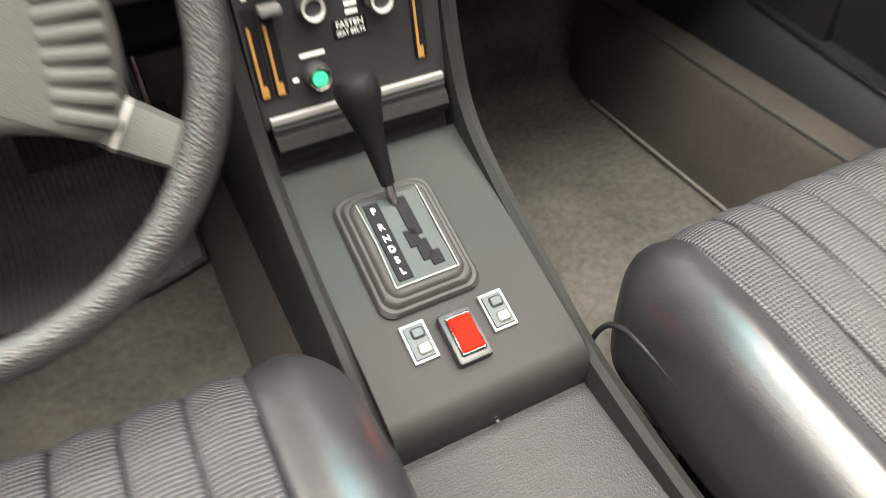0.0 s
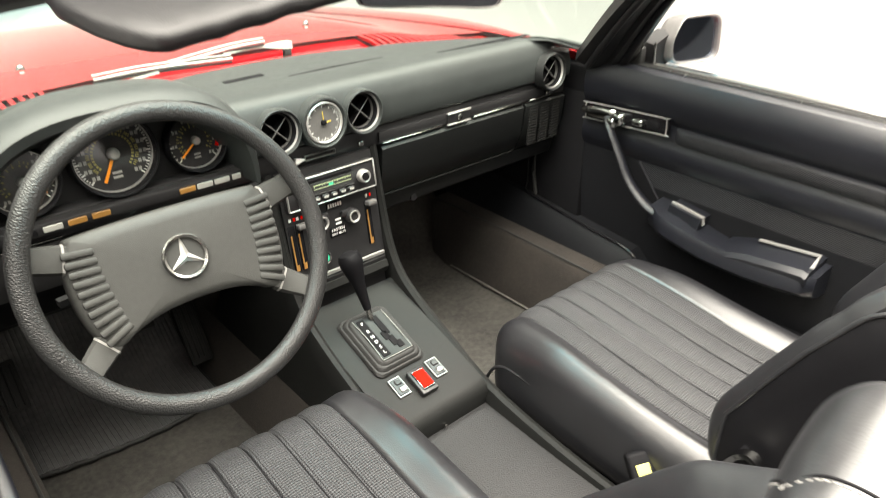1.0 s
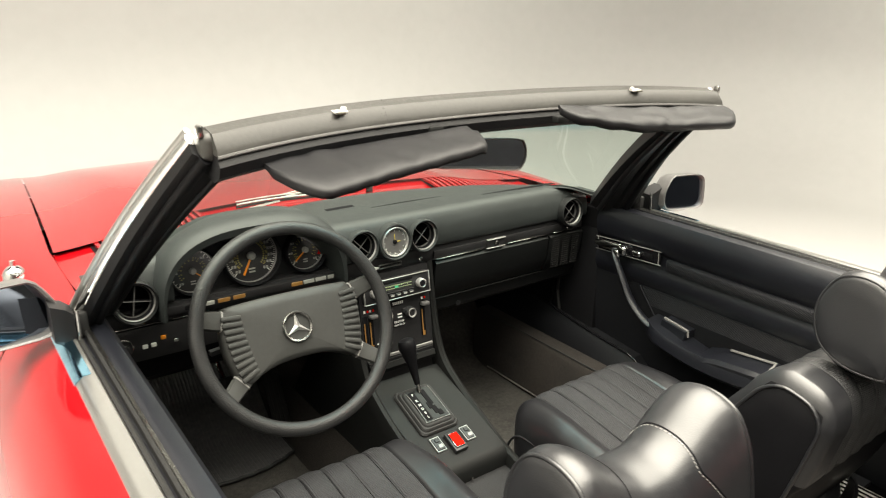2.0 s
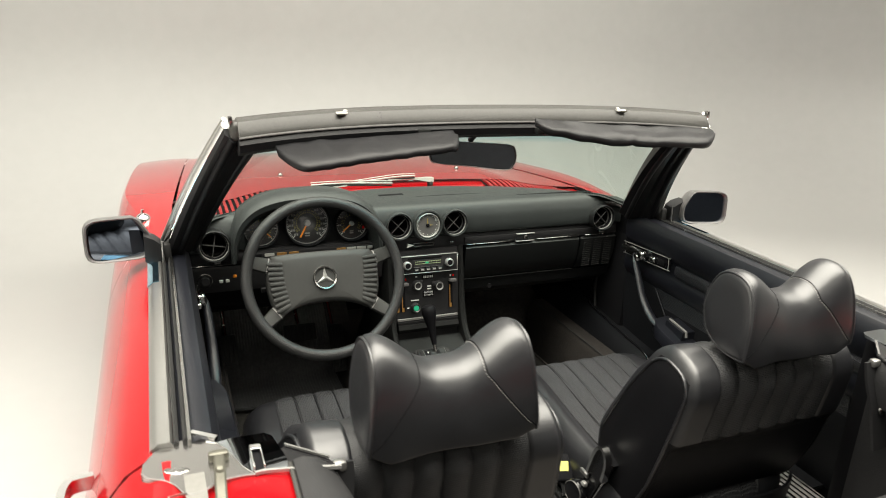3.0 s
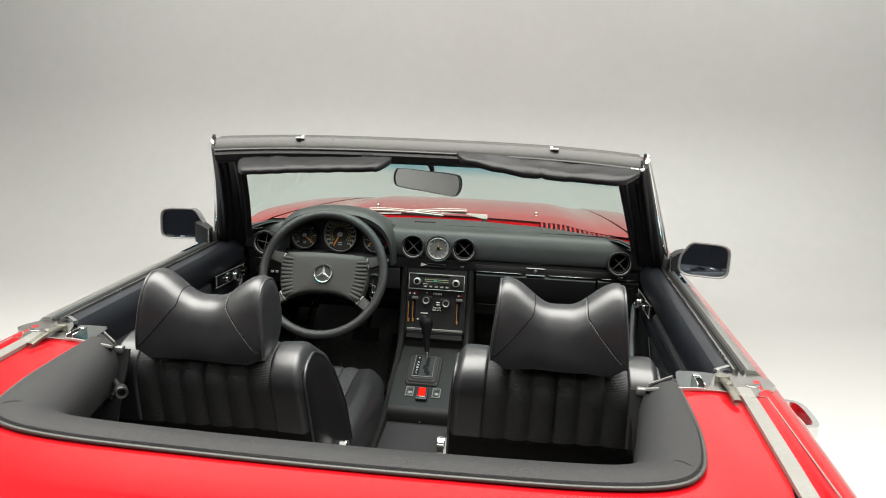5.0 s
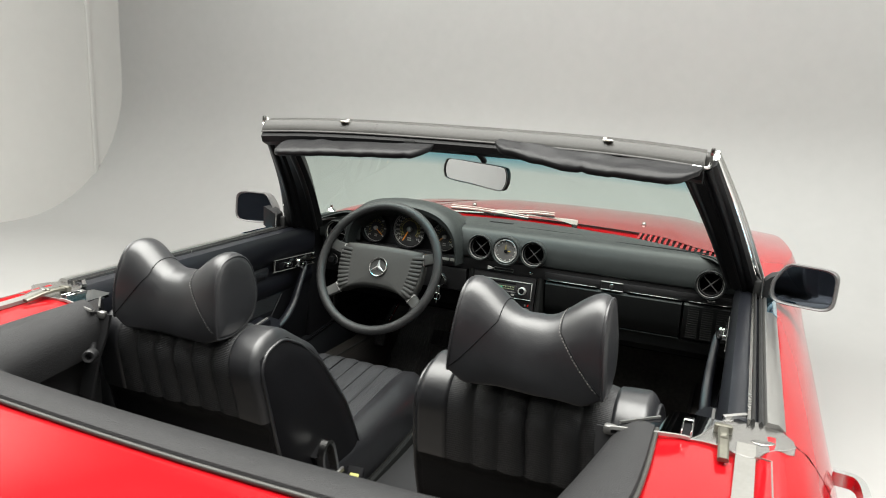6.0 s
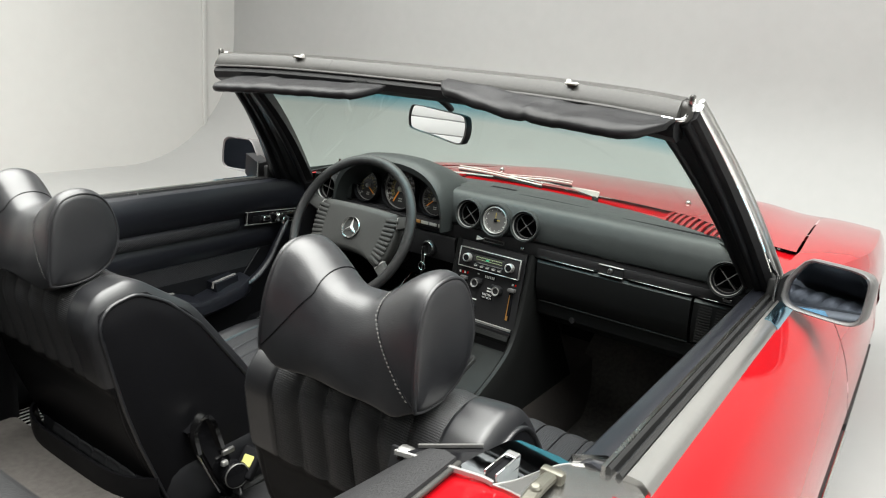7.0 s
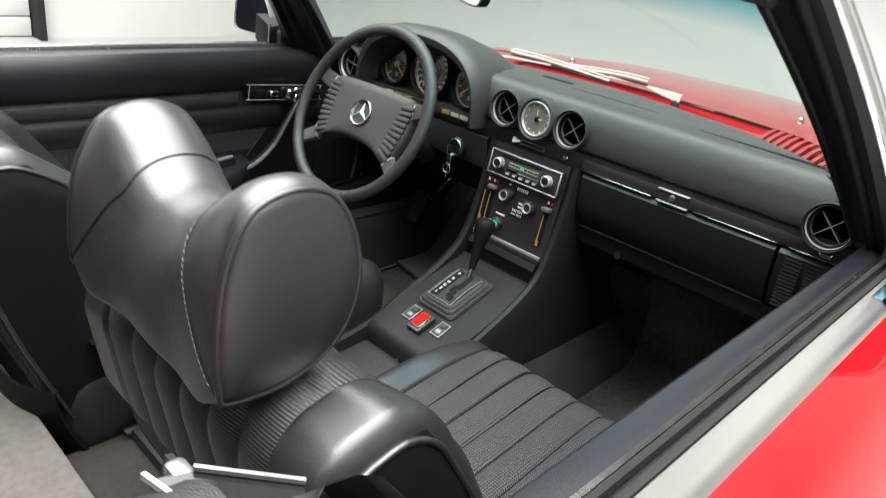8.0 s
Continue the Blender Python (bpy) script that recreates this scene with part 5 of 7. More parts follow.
for s in (-1, 1):
    for off in ((0.0,) if s > 0 else (0.0, -0.016)):
        P = face_at(s * 0.078 + off, 0.640)
        bm = mesh()
        box(bm, (0, 0, 0.001), (0.014, 0.090, 0.003), 0.001, 1, P)
        ls = part("lever_slot", bm, BLACK, con)
        bm = mesh()
        box(bm, (-0.003, -0.008, 0.003), (0.0028, 0.070, 0.001), 0, 1, P)
        box(bm, (-0.001, -0.038, 0.0032), (0.007, 0.012, 0.001), 0, 1, P)
        part("slot_stripe", bm, AMBER, ls, "amber stripe")
        if off == 0.0:
            bm = mesh()
            box(bm, (0.004, 0.042, 0.010), (0.022, 0.010, 0.016), 0.003, 2, P)
            part("lever_tab", bm, HOUSING, ls, "grey lever tab")
        bm = mesh()
        box(bm, (0, 0.056, 0.002), (0.005, 0.006, 0.001), 0, 1, P)
        part("lever_mark", bm, MARKS, ls)
        bm = mesh()
        box(bm, (0.009, 0.056, 0.002), (0.004, 0.006, 0.001), 0, 1, P)
        part("lever_mark", bm, REDLENS, ls, "red mark")
sgn = face_at(0.004, 0.645)
bm = mesh()
box(bm, (0, 0, 0.001), (0.036, 0.018, 0.002), 0.0006, 1, sgn)
fs = part("warning_sign", bm, BLACK, con, "small black sign with white words")
lettering("sign_text", "FASTEN", 0.0085, sgn @ Matrix.Translation((0, 0.0042, 0.0022)), MARKS, fs)
lettering("sign_text", "SEAT BELTS", 0.0060, sgn @ Matrix.Translation((0, -0.0042, 0.0022)), MARKS, fs)
sgn = face_at(0.004, 0.698)
bm = mesh()
box(bm, (0, 0, 0.001), (0.036, 0.013, 0.002), 0.0006, 1, sgn)
lb = part("label_plate", bm, BLACK, con)
for k in range(6):
    bm = mesh()
    box(bm, (-0.0135 + 0.0054 * k, 0, 0.0024), (0.0034, 0.0075, 0.0006), 0, 1, sgn)
    part("label_bar", bm, MARKS, lb)
for x, z, w in ((-0.040, 0.628, 0.026), (0.008, 0.668, 0.013), (0.008, 0.660, 0.013), (-0.034, 0.700, 0.006), (-0.062, 0.606, 0.006)):
    bm = mesh()
    box(bm, (0, 0, 0.001), (w, 0.0035, 0.0008), 0, 1, face_at(x, z))
    part("label_bar", bm, MARKS, face)
# chrome bar and ashtray lid
P = face_at(0, 0.566)
bm = mesh()
sweep(bm, [P @ V(-0.098, 0.006, 0.006), P @ V(0.098, 0.006, 0.006)], [(-0.003, -0.003), (0.003, -0.003), (0.003, 0.003), (-0.003, 0.003)])
part("chrome_bar", bm, SILVER, con, "chrome bar")
bm = mesh()
sweep(bm, [P @ V(-0.098, -0.004, 0.004), P @ V(0.098, -0.004, 0.004)], [(-0.006, -0.004), (0.006, -0.004), (0.006, 0.003), (-0.006, 0.004)])
part("tray_edge", bm, PLASTIC, con)
bm = mesh()
sweep(bm, [V(-0.098, -0.034, 0.546), V(0.098, -0.034, 0.546)], [(-0.014, -0.012), (-0.004, -0.016), (0.012, -0.012), (0.016, 0.0), (0.010, 0.012), (-0.014, 0.012)])
part("ashtray_lid", bm, SATIN, con, "black rounded ashtray lid")
# switches
P = plate_at(-0.004, -0.274)
bm = mesh()
box(bm, (0, 0, 0.006), (0.037, 0.056, 0.014), 0.004, 2, P)
hz = part("hazard_switch", bm, PLASTIC, con, "black hazard switch with a red lens")
bm = mesh()
box(bm, (0, 0, 0.013), (0.0275, 0.043, 0.006), 0.002, 1, P)
part("lens_frame", bm, STEEL, hz)
bm = mesh()
box(bm, (0, 0, 0.0155), (0.0235, 0.038, 0.005), 0.0015, 1, P)
part("red_lens", bm, REDLENS, hz)
for s in (-1, 1):
    P = plate_at(s * 0.0435 - 0.003, -0.262)
    bm = mesh()
    box(bm, (0, 0, 0.002), (0.027, 0.042, 0.005), 0.001, 1, P)
    sw = part("window_switch", bm, SWITCHFRAME, con, "chrome-framed window switch")
    bm = mesh()
    box(bm, (0, 0, 0.004), (0.022, 0.036, 0.004), 0.001, 1, P)
    part("switch_well", bm, PLASTIC, sw)
    for dy in (0.0085, -0.0085):
        bm = mesh()
        box(bm, (0.002, dy, 0.0055), (0.014, 0.012, 0.006), 0.002, 1, P)
        part("rocker", bm, SWITCHFRAME if dy < 0 else PLASTIC, sw)
# gear gate: stepped rubber surround, chrome edges, slot and letters
GX, GY = -0.014, -0.164
P = plate_at(GX, GY)
bm = mesh()
STEPS = ((0.056, 0.073, 0.0), (0.056, 0.073, 0.004), (0.053, 0.070, 0.008), (0.050, 0.067, 0.008), (0.048, 0.065, 0.013), (0.046, 0.063, 0.015), (0.043, 0.060, 0.015), (0.041, 0.058, 0.019), (0.038, 0.055, 0.0205))
loft(bm, [[P @ V(math.copysign(w - 0.016, math.cos(a)) + 0.016 * math.cos(a), math.copysign(h - 0.016, math.sin(a)) + 0.016 * math.sin(a), z) for a in [2 * math.pi * (k + 0.5) / 32 for k in range(32)]] for w, h, z in STEPS])
gate = part("gear_gate", bm, RUBBER, con, "black gear gate with chrome edges and pale letters")
bm = mesh()
box(bm, (0, 0, 0.021), (0.066, 0.102, 0.004), 0.001, 1, P)
part("gate_plate", bm, GLOVE, gate)
for x in (-0.034, 0.034):
    bm = mesh()
    sweep(bm, [P @ V(x, -0.051, 0.023), P @ V(x * 0.97, 0.0, 0.026), P @ V(x, 0.051, 0.023)], 0.0007)
    part("gate_edge", bm, SWITCHFRAME, gate)
bm = mesh()
sweep(bm, [P @ V(-0.034, -0.051, 0.023), P @ V(0.034, -0.051, 0.023)], 0.0008)
part("gate_edge", bm, SWITCHFRAME, gate)
bm = mesh()
for x, y, w, h in ((0.010, 0.020, 0.013, 0.048), (0.004, -0.006, 0.013, 0.020), (0.010, -0.022, 0.013, 0.024), (0.017, -0.034, 0.013, 0.016)):
    box(bm, (x, y, 0.0236), (w, h, 0.002), 0.0005, 1, P)
part("gate_slot", bm, BLACK, gate)
bm = mesh()
box(bm, (-0.021, 0.0, 0.0236), (0.016, 0.092, 0.002), 0.0005, 1, P)
part("letter_strip", bm, BLACK, gate)
for ch, y in zip("PRNDSL", (0.036, 0.016, 0.002, -0.011, -0.024, -0.037)):
    lettering("gear_letter", ch, 0.0100, P @ Matrix.Translation((-0.021, y, 0.0249)), MARKS, gate)
# selector lever
gl = thing("gear_lever", "black gear selector lever with a tapered knob", "gear lever", (GX, -0.12, 0.49))
b0 = P @ V(0.004, 0.040, 0.022)
t0 = V(-0.022, -0.090, 0.625)
bm = mesh()
lathe(bm, [(0.0055, 0.0), (0.0055, 0.03), (0.004, 0.035)], Matrix.Translation(b0) @ (t0 - b0).to_track_quat("Z", "Y").to_matrix().to_4x4(), 14)
part("stem", bm, STEEL, gl)
bm = mesh()
ln = (t0 - b0).length
lathe(bm, [(0.0, 0.022), (0.0075, 0.022), (0.009, 0.04), (0.0125, 0.075), (0.0185, ln - 0.028), (0.0225, ln - 0.012), (0.0225, ln), (0.019, ln + 0.008), (0.010, ln + 0.012), (0.0, ln + 0.0125)], Matrix.Translation(b0) @ (t0 - b0).to_track_quat("Z", "Y").to_matrix().to_4x4(), 24)
part("knob", bm, STRAP, gl)

# ---- steering wheel ----
SWC = V(-0.355, -0.181, 0.792)
SWM = basis(SWC, V(0, -math.cos(radians(26)), math.sin(radians(26))))
sw = thing("steering_wheel", "black four-spoke steering wheel with a ribbed centre pad", "steering wheel", SWC)
R0 = 0.2015
bm = mesh()
sweep(bm, [SWM @ V(R0 * math.cos(2 * math.pi * k / 72), R0 * math.sin(2 * math.pi * k / 72), 0.016) for k in range(72)], [(0.0145 * math.cos(2 * math.pi * k / 14), 0.0125 * math.sin(2 * math.pi * k / 14)) for k in range(14)], closed=True, up=SWM.to_3x3() @ V(0, 0, 1))
part("rim", bm, WHEELLEATHER, sw, "grained black rim")


def pad_outline():
    """Wide pad: straight top, sides rounded, hollowed bottom."""
    pts = [(-0.136, 0.062), (-0.118, 0.070), (0.0, 0.073), (0.118, 0.070), (0.136, 0.062), (0.146, 0.035), (0.149, 0.0), (0.145, -0.040), (0.132, -0.078), (0.116, -0.088), (0.095, -0.078), (0.055, -0.066), (0.0, -0.062), (-0.055, -0.066), (-0.095, -0.078), (-0.116, -0.088), (-0.132, -0.078), (-0.145, -0.040), (-0.149, 0.0), (-0.146, 0.035)]
    return [V(x, y, 0) for x, y in pts]


ol = smooth_path(pad_outline(), 3, closed=True)
bm = mesh()
rings = []
for sc, h in ((0.94, -0.035), (1.0, -0.028), (1.0, -0.006), (0.985, 0.0), (0.95, 0.004), (0.75, 0.006), (0.4, 0.007), (0.05, 0.007)):
    rings.append([SWM @ V(p.x * sc, (p.y + 0.008) * sc - 0.008, h + 0.004 * (1 - (p.x * sc / 0.15) ** 2) * (h > 0)) for p in ol])
loft(bm, rings)
hubp = part("centre_pad", bm, WHEELPLASTIC, sw, "grey-black padded centre with ribbed ends", angle=85)
for s in (-1, 1):
    for k in range(10):
        t = k / 9
        y = 0.046 - 0.116 * t
        a = radians(-s * (-6 + 34 * t * t))
        bm = mesh()
        q = SWM @ Matrix.Translation((s * (0.126 - 0.014 * t * t), y, 0.006)) @ Matrix.Rotation(a * 0.9, 4, "Z")
        box(bm, (0, 0, 0), (0.040, 0.0098, 0.008), 0.003, 2, q)
        part("rib", bm, WHEELPLASTIC, hubp)
for s in (-1, 1):
    for (a0, b0_, w0, w1) in (((s * 0.134, 0.042), (s * 0.195, 0.058), 0.020, 0.018), ((s * 0.122, -0.074), (s * 0.172, -0.112), 0.019, 0.017)):
        bm = mesh()
        a, b = V(*a0, 0), V(*b0_, 0)
        d = (b - a).normalized()
        nrm = V(-d.y, d.x, 0)
        rings = []
        for t, w, h in ((0, w0, 0.0), (0.3, w0, 0.001), (0.7, w1, 0.006), (1.0, w1 * 1.35, 0.014)):
            p = a.lerp(b, t)
            rings.append([SWM @ (p + nrm * w * c + V(0, 0, h + e)) for c, e in ((-1, -0.006), (-0.8, 0.002), (0, 0.004), (0.8, 0.002), (1, -0.006), (0.7, -0.012), (-0.7, -0.012))])
        loft(bm, rings)
        sp = part("spoke", bm, WHEELPLASTIC, sw)
        bm = mesh()
        p = a.lerp(b, 0.12)
        rings = [[SWM @ (p + d * e2 + nrm * w0 * c * 1.04 + V(0, 0, e)) for c, e in ((-1, -0.006), (-0.8, 0.0035), (0, 0.0055), (0.8, 0.0035), (1, -0.006))] for e2 in (0.0, 0.003)]
        loft(bm, rings)
        part("spoke_trim", bm, SILVER, sp, "thin bright band")
# emblem: plain ring with three arms
bm = mesh()
lathe(bm, [(0.032, 0.006), (0.032, 0.014), (0.030, 0.0165), (0.0265, 0.015), (0.0245, 0.010)], SWM, 40, caps=False)
em = part("emblem", bm, STEEL, sw, "chrome ring emblem with three arms")
bm = mesh()
lathe(bm, [(0.0, 0.0105), (0.0275, 0.0105), (0.0275, 0.0115), (0, 0.0115)], SWM, 36)
part("emblem_ground", bm, WHEELPLASTIC, em)
for k in range(3):
    bm = mesh()
    q = SWM @ Matrix.Rotation(radians(90 + 120 * k), 4, "Z")
    loft(bm, [[q @ V(0.0, -0.0068, 0.0115), q @ V(0.0, 0.0, 0.0175), q @ V(0.0, 0.0068, 0.0115)], [q @ V(0.0265, -0.0008, 0.0115), q @ V(0.0265, 0, 0.013), q @ V(0.0265, 0.0008, 0.0115)]])
    part("emblem_arm", bm, SILVER, em)
# column and stalk
bm = mesh()
ax = SWM.to_3x3() @ V(0, 0, 1)
sweep(bm, [SWC - ax * 0.03, SWC - ax * 0.10, SWC - ax * 0.26], [(0.035 * math.cos(2 * math.pi * k / 20), 0.035 * math.sin(2 * math.pi * k / 20)) for k in range(20)])
part("column_shroud", bm, PLASTIC, sw)
bm = mesh()
sweep(bm, smooth_path([SWC - ax * 0.085, SWC - ax * 0.085 + V(-0.07, 0, -0.004), SWC - ax * 0.075 + V(-0.155, -0.0, -0.012)], 6), [(-0.006, -0.005), (0.006, -0.005), (0.006, 0.005), (-0.006, 0.005)])
part("indicator_stalk", bm, PLASTIC, sw)

# ---- seats ----
from mathutils.bvhtree import BVHTree

THREAD = mat("grey_thread", (0.22, 0.217, 0.21), 0.8)


def split_faces(pts, faces, test):
    a, b = [], []
    for f in faces:
        c = sum((pts[i] for i in f), Vector()) / len(f)
        (a if test(c) else b).append(f)
    return a, b


def flute(x, half, n, puff=0.0):
    """Depth of the sewn channels across a panel of that half width; puff rounds the pads between them."""
    t = (x + half) / (2 * half) * n
    if puff:
        edge = 0.4 if t < 0.5 or t > n - 0.5 else 1.0
        return -puff * edge * (1 - abs(math.sin(math.pi * t)) ** 0.65)
    f = abs(t - round(t))
    return -0.0062 * max(0.0, 1 - f / 0.09) ** 1.4 + 0.0011 * math.cos(2 * math.pi * (t - 0.5))


def seat(cx, cy, s, name, label, yf):
    """s: +1 when the tunnel is on the seat's left."""
    st = thing(name, label, "car seat", (cx, cy, 0.21), "car seats")
    # cushion
    cl = (yf - (cy - 0.02)) / 2
    cm = yf - cl
    h, r = (0.24, cl, 0.095), 0.06
    raw, faces = rounded_block(h, r, (132, 44, 12))
    half = 0.154
    mid = -0.014 if s > 0 else 0.0
    ins, rest = split_faces(raw, faces, lambda c: abs(c.x - mid) < half and c.z > 0.03 or (abs(c.x - mid) < half and c.y > cl - 0.05 and c.z > -0.02))
    pts = []
    for p0 in raw:
        p = V(p0.x, p0.y + 0.275 - cl, p0.z)
        q = p.copy()
        up_ = sstep(-0.01, 0.06, p.z)
        bol = sstep(half - 0.01, half + 0.045, abs(p.x - mid))
        q.z += up_ * ((0.016 if p.x * s < 0 else 0.002) * bol - 0.010 * (1 - bol) * sstep(0.26, -0.1, p.y) + 0.030 * sstep(-0.20, 0.26, p.y) - 0.006)
        if abs(p.x - mid) < half and (p.z > 0.0 or p.y > 0.2):
            dpt = flute(p.x - mid, half, 6)
            n = V(0, max(0.0, p.y - 0.2) * 12, max(0.0, p.z) * 10 + 0.1).normalized()
            q += n * dpt
        q.x += 0.010 * math.sin(3.0 * p.y) * 0.3
        q.x *= 1 - 0.02 * sstep(0.05, 0.275, p.y) - 0.04 * sstep(0.0, -0.09, p.z)
        q.z -= up_ * 0.022 * sstep(0.10, 0.275, p.y) * sstep(0.12, 0.24, abs(p.x))
        q.z += 0.0025 * noise.noise(V(p.x * 9 + cx * 7, p.y * 9, p.z * 9))
        pts.append(q + V(cx, yf - 0.275, 0.400))
    bmi = from_lists(pts, ins)
    bmesh.ops.recalc_face_normals(bmi, faces=bmi.faces)
    ctree = BVHTree.FromBMesh(bmi)
    for k in range(7):
        sxx = cx + mid - half + 2 * half * k / 6 + (0.002 if k == 0 else -0.002 if k == 6 else 0)
        run = []
        for j in range(30):
            hit = ctree.ray_cast(V(sxx, yf - 0.004 - (2 * cl - 0.03) * j / 29, 0.62), V(0, 0, -1))
            if hit[0] is not None:
                run.append(hit[0])
        if len(run) > 3:
            bm = mesh()
            sweep(bm, run, 0.0016)
            part("seam", bm, BLACK, st)
    part("cushion_insert", bmi, CLOTH, st, "fluted ribbed black insert", angle=70)
    bmc = from_lists(pts, rest)
    cush = part("cushion", bmc, LEATHER, st, "smooth black leather cushion", angle=70)
    # piping along the cushion's sides
    for sx in (-1, 1):
        bm = mesh()
        run = [(0.27, -0.06), (0.272, -0.02), (0.262, 0.035), (0.235, 0.072), (0.18, 0.082), (0.0, 0.070), (-0.15, 0.055), (-0.25, 0.03)]
        pp = smooth_path([V(cx + sx * 0.234, yf - 0.275 + y * 0.985, 0.400 + z - 0.045) for y, z in run], 5)
        sweep(bm, pp, 0.0032)
        part("piping", bm, LEATHER, st)
    bm = mesh()
    box(bm, (cx, cy + 0.25, 0.265), (0.40, 0.44, 0.12), 0.02)
    part("seat_base", bm, BLACK, st)
    # shell that closes the cushion's rear down to the rails
    bm = mesh()

    def shell_f(u, v):
        a = 2 * u - 1
        return V(cx + 0.232 * a, cy - 0.070 + 0.05 * abs(a) ** 5 + 0.05 * v * v, 0.47 - (0.20 - 0.05 * a * a) * v)
    sheet(bm, shell_f, 16, 8, thick=0.006)
    part("lower_shell", bm, STRAP, st, "black lower back shell")
    for sx in (-1, 1):
        bm = mesh()
        box(bm, (cx + sx * 0.17, cy + 0.23, 0.21), (0.03, 0.58, 0.025), 0.004)
        part("seat_rail", bm, STEEL, st)
    # backrest
    h, r = (0.228, 0.078, 0.225), 0.066
    raw, faces = rounded_block(h, r, (144, 18, 40))
    half = 0.121
    keen = 0.38
    tilt = Matrix.Rotation(radians(14), 4, "X")
    base = V(cx, cy - 0.015, 0.645)

    def place(p):
        t = (p.z + 0.225) / 0.45
        q = p.copy()
        # the side edges are tighter than the top's roll
        a = abs(p.x)
        q.x = math.copysign(a * (h[0] - r * keen) / (h[0] - r) if a < h[0] - r else h[0] - (h[0] - a) * keen, p.x)
        q.x *= 1 - 0.05 * t * t + 0.03 * math.sin(math.pi * t)
        q.y = p.y * (1.15 - 0.22 * t)
        if p.y > 0:
            bol = sstep(half - 0.01, half + 0.04, abs(p.x))
            fwd = max(0.0, 0.030 - 0.20 * p.z) * sstep(-0.235, -0.06, p.z) if s > 0 else max(0.0, 0.088 - 0.40 * p.z) * sstep(0.225, 0.12, p.z)
            q.y += fwd * (0.6 + 0.4 * bol) + 0.012 * bol * sstep(0.2, 0.1, p.z) - 0.008 * (1 - bol)
        if p.y < 0:
            q.y += 0.035 * sstep(-0.02, -0.24, p.z) + 0.016 * sstep(0.065, 0.02, p.z) * sstep(0.215, 0.17, abs(p.x))
        if s < 0:
            q.z -= 0.10 * sstep(-0.06, -0.225, p.z) ** 1.3
        q.z -= 0.012 * (abs(p.x) / 0.228) ** 3 * sstep(0.1, 0.2, p.z)
        on_ins = abs(p.x) < half and (p.y > 0.02 or p.z > 0.14 or (p.z > 0.055))
        if on_ins:
            dpt = flute(p.x, half, 6, 0.012)
            fade = 1.0 if p.y > 0 else sstep(0.035, 0.075, p.z)
            n = V(0, p.y * 8, max(0.0, p.z - 0.15) * 9)
            if n.length > 0:
                q += n.normalized() * dpt * fade
        q += V(0, 0.002, 0.002) * noise.noise(V(p.x * 8 + cx * 5, p.y * 8, p.z * 8))
        return tilt @ q + base

    pts = [place(p) for p in raw]
    ins, rest = split_faces(raw, faces, lambda c: abs(c.x) < half and (c.y > 0.03 or c.z > 0.17 or (c.z > 0.06)))
    panel, sides = split_faces(raw, rest, lambda c: c.y < -0.05 and c.z < 0.06)
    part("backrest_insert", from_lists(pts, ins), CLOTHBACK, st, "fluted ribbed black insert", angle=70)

    def sideways(c):
        d = [max(0.0, abs(v) - (e - r)) for v, e in zip(c, h)]
        return d[0] > 0 and d[0] >= max(d[1], d[2]) - 1e-6

    # flanks take a blacker vinyl than the leather, to hold their shade
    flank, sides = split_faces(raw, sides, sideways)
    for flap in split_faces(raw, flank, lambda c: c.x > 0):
        part("side_panel", from_lists(pts, flap), STRAP, st, "plain vinyl side panel coloured near-black for its shade", angle=70)
    part("backrest", from_lists(pts, sides), LEATHER, st, "smooth black leather backrest", angle=70)
    part("back_panel", from_lists(pts, panel), STRAP, st, "plain black back panel")
    o = r * 0.29
    hy, hz, cr = 0.078 - o, 0.225 - o, r - o
    loop = []
    for (yy, zz, a0) in ((hy - cr, hz - cr, 0), (-(hy - cr), hz - cr, 90), (-(hy - cr), -(hz - cr), 180), (hy - cr, -(hz - cr), 270)):
        for k in range(7):
            a = radians(a0 + 15 * k)
            loop.append(V(0, yy + cr * math.cos(a), zz + cr * math.sin(a)))
    for sx in (-1, 1):
        bm = mesh()
        dense = []
        for i, p in enumerate(loop):
            nx = loop[(i + 1) % len(loop)]
            for k in range(4):
                q = p.lerp(nx, k / 4)
                dense.append(place(V(sx * (0.228 - o), q.y, q.z)) + V(sx * 0.001, 0, 0))
        sweep(bm, dense, 0.0034, closed=True, up=(1, 0, 0))
        part("piping", bm, LEATHER, st)
    # head restraint: saddle-shaped pillow with flat side panels
    hw = 0.137
    ho = V(0.374, -1.034, 0.860) if s > 0 else V(-0.3555, -1.084, 0.843)

    def section(t, grow=1.0):
        """Outline of a slice; t: 0 in the middle, 1 at the side."""
        top = 0.124 + 0.052 * sstep(0.12, 0.90, t) - 0.006 * sstep(0.9, 1.0, t)
        thin = 1 - 0.10 * (1 - sstep(0.2, 0.9, t))
        ctrl = [(0.006, 0.0), (-0.003, 0.014), (-0.001, 0.42 * top), (0.009, 0.72 * top), (0.030, 0.935 * top), (0.066, top), (0.100, 0.93 * top), (0.121, 0.70 * top), (0.124, 0.42 * top), (0.104, 0.026), (0.060, 0.001)]
        lift = 0.016 * sstep(0.72, 1.0, t)
        run = smooth_path([V(0, 0.06 + (y - 0.06) * thin, z + lift * (1 - z / top)) for y, z in ctrl], 6, closed=True)
        c = V(0, 0.062, top * 0.5)
        return [c + (p - c) * grow for p in run]

    def hpoint(x, p):
        x *= 1 - 0.085 * sstep(0.0, 0.17, p.z)
        q = V(x, p.y, p.z)
        q += V(0.0, 0.0022, 0.0016) * noise.noise(V(q.x * 16 + cx * 3, q.y * 16, q.z * 16))
        return q + ho

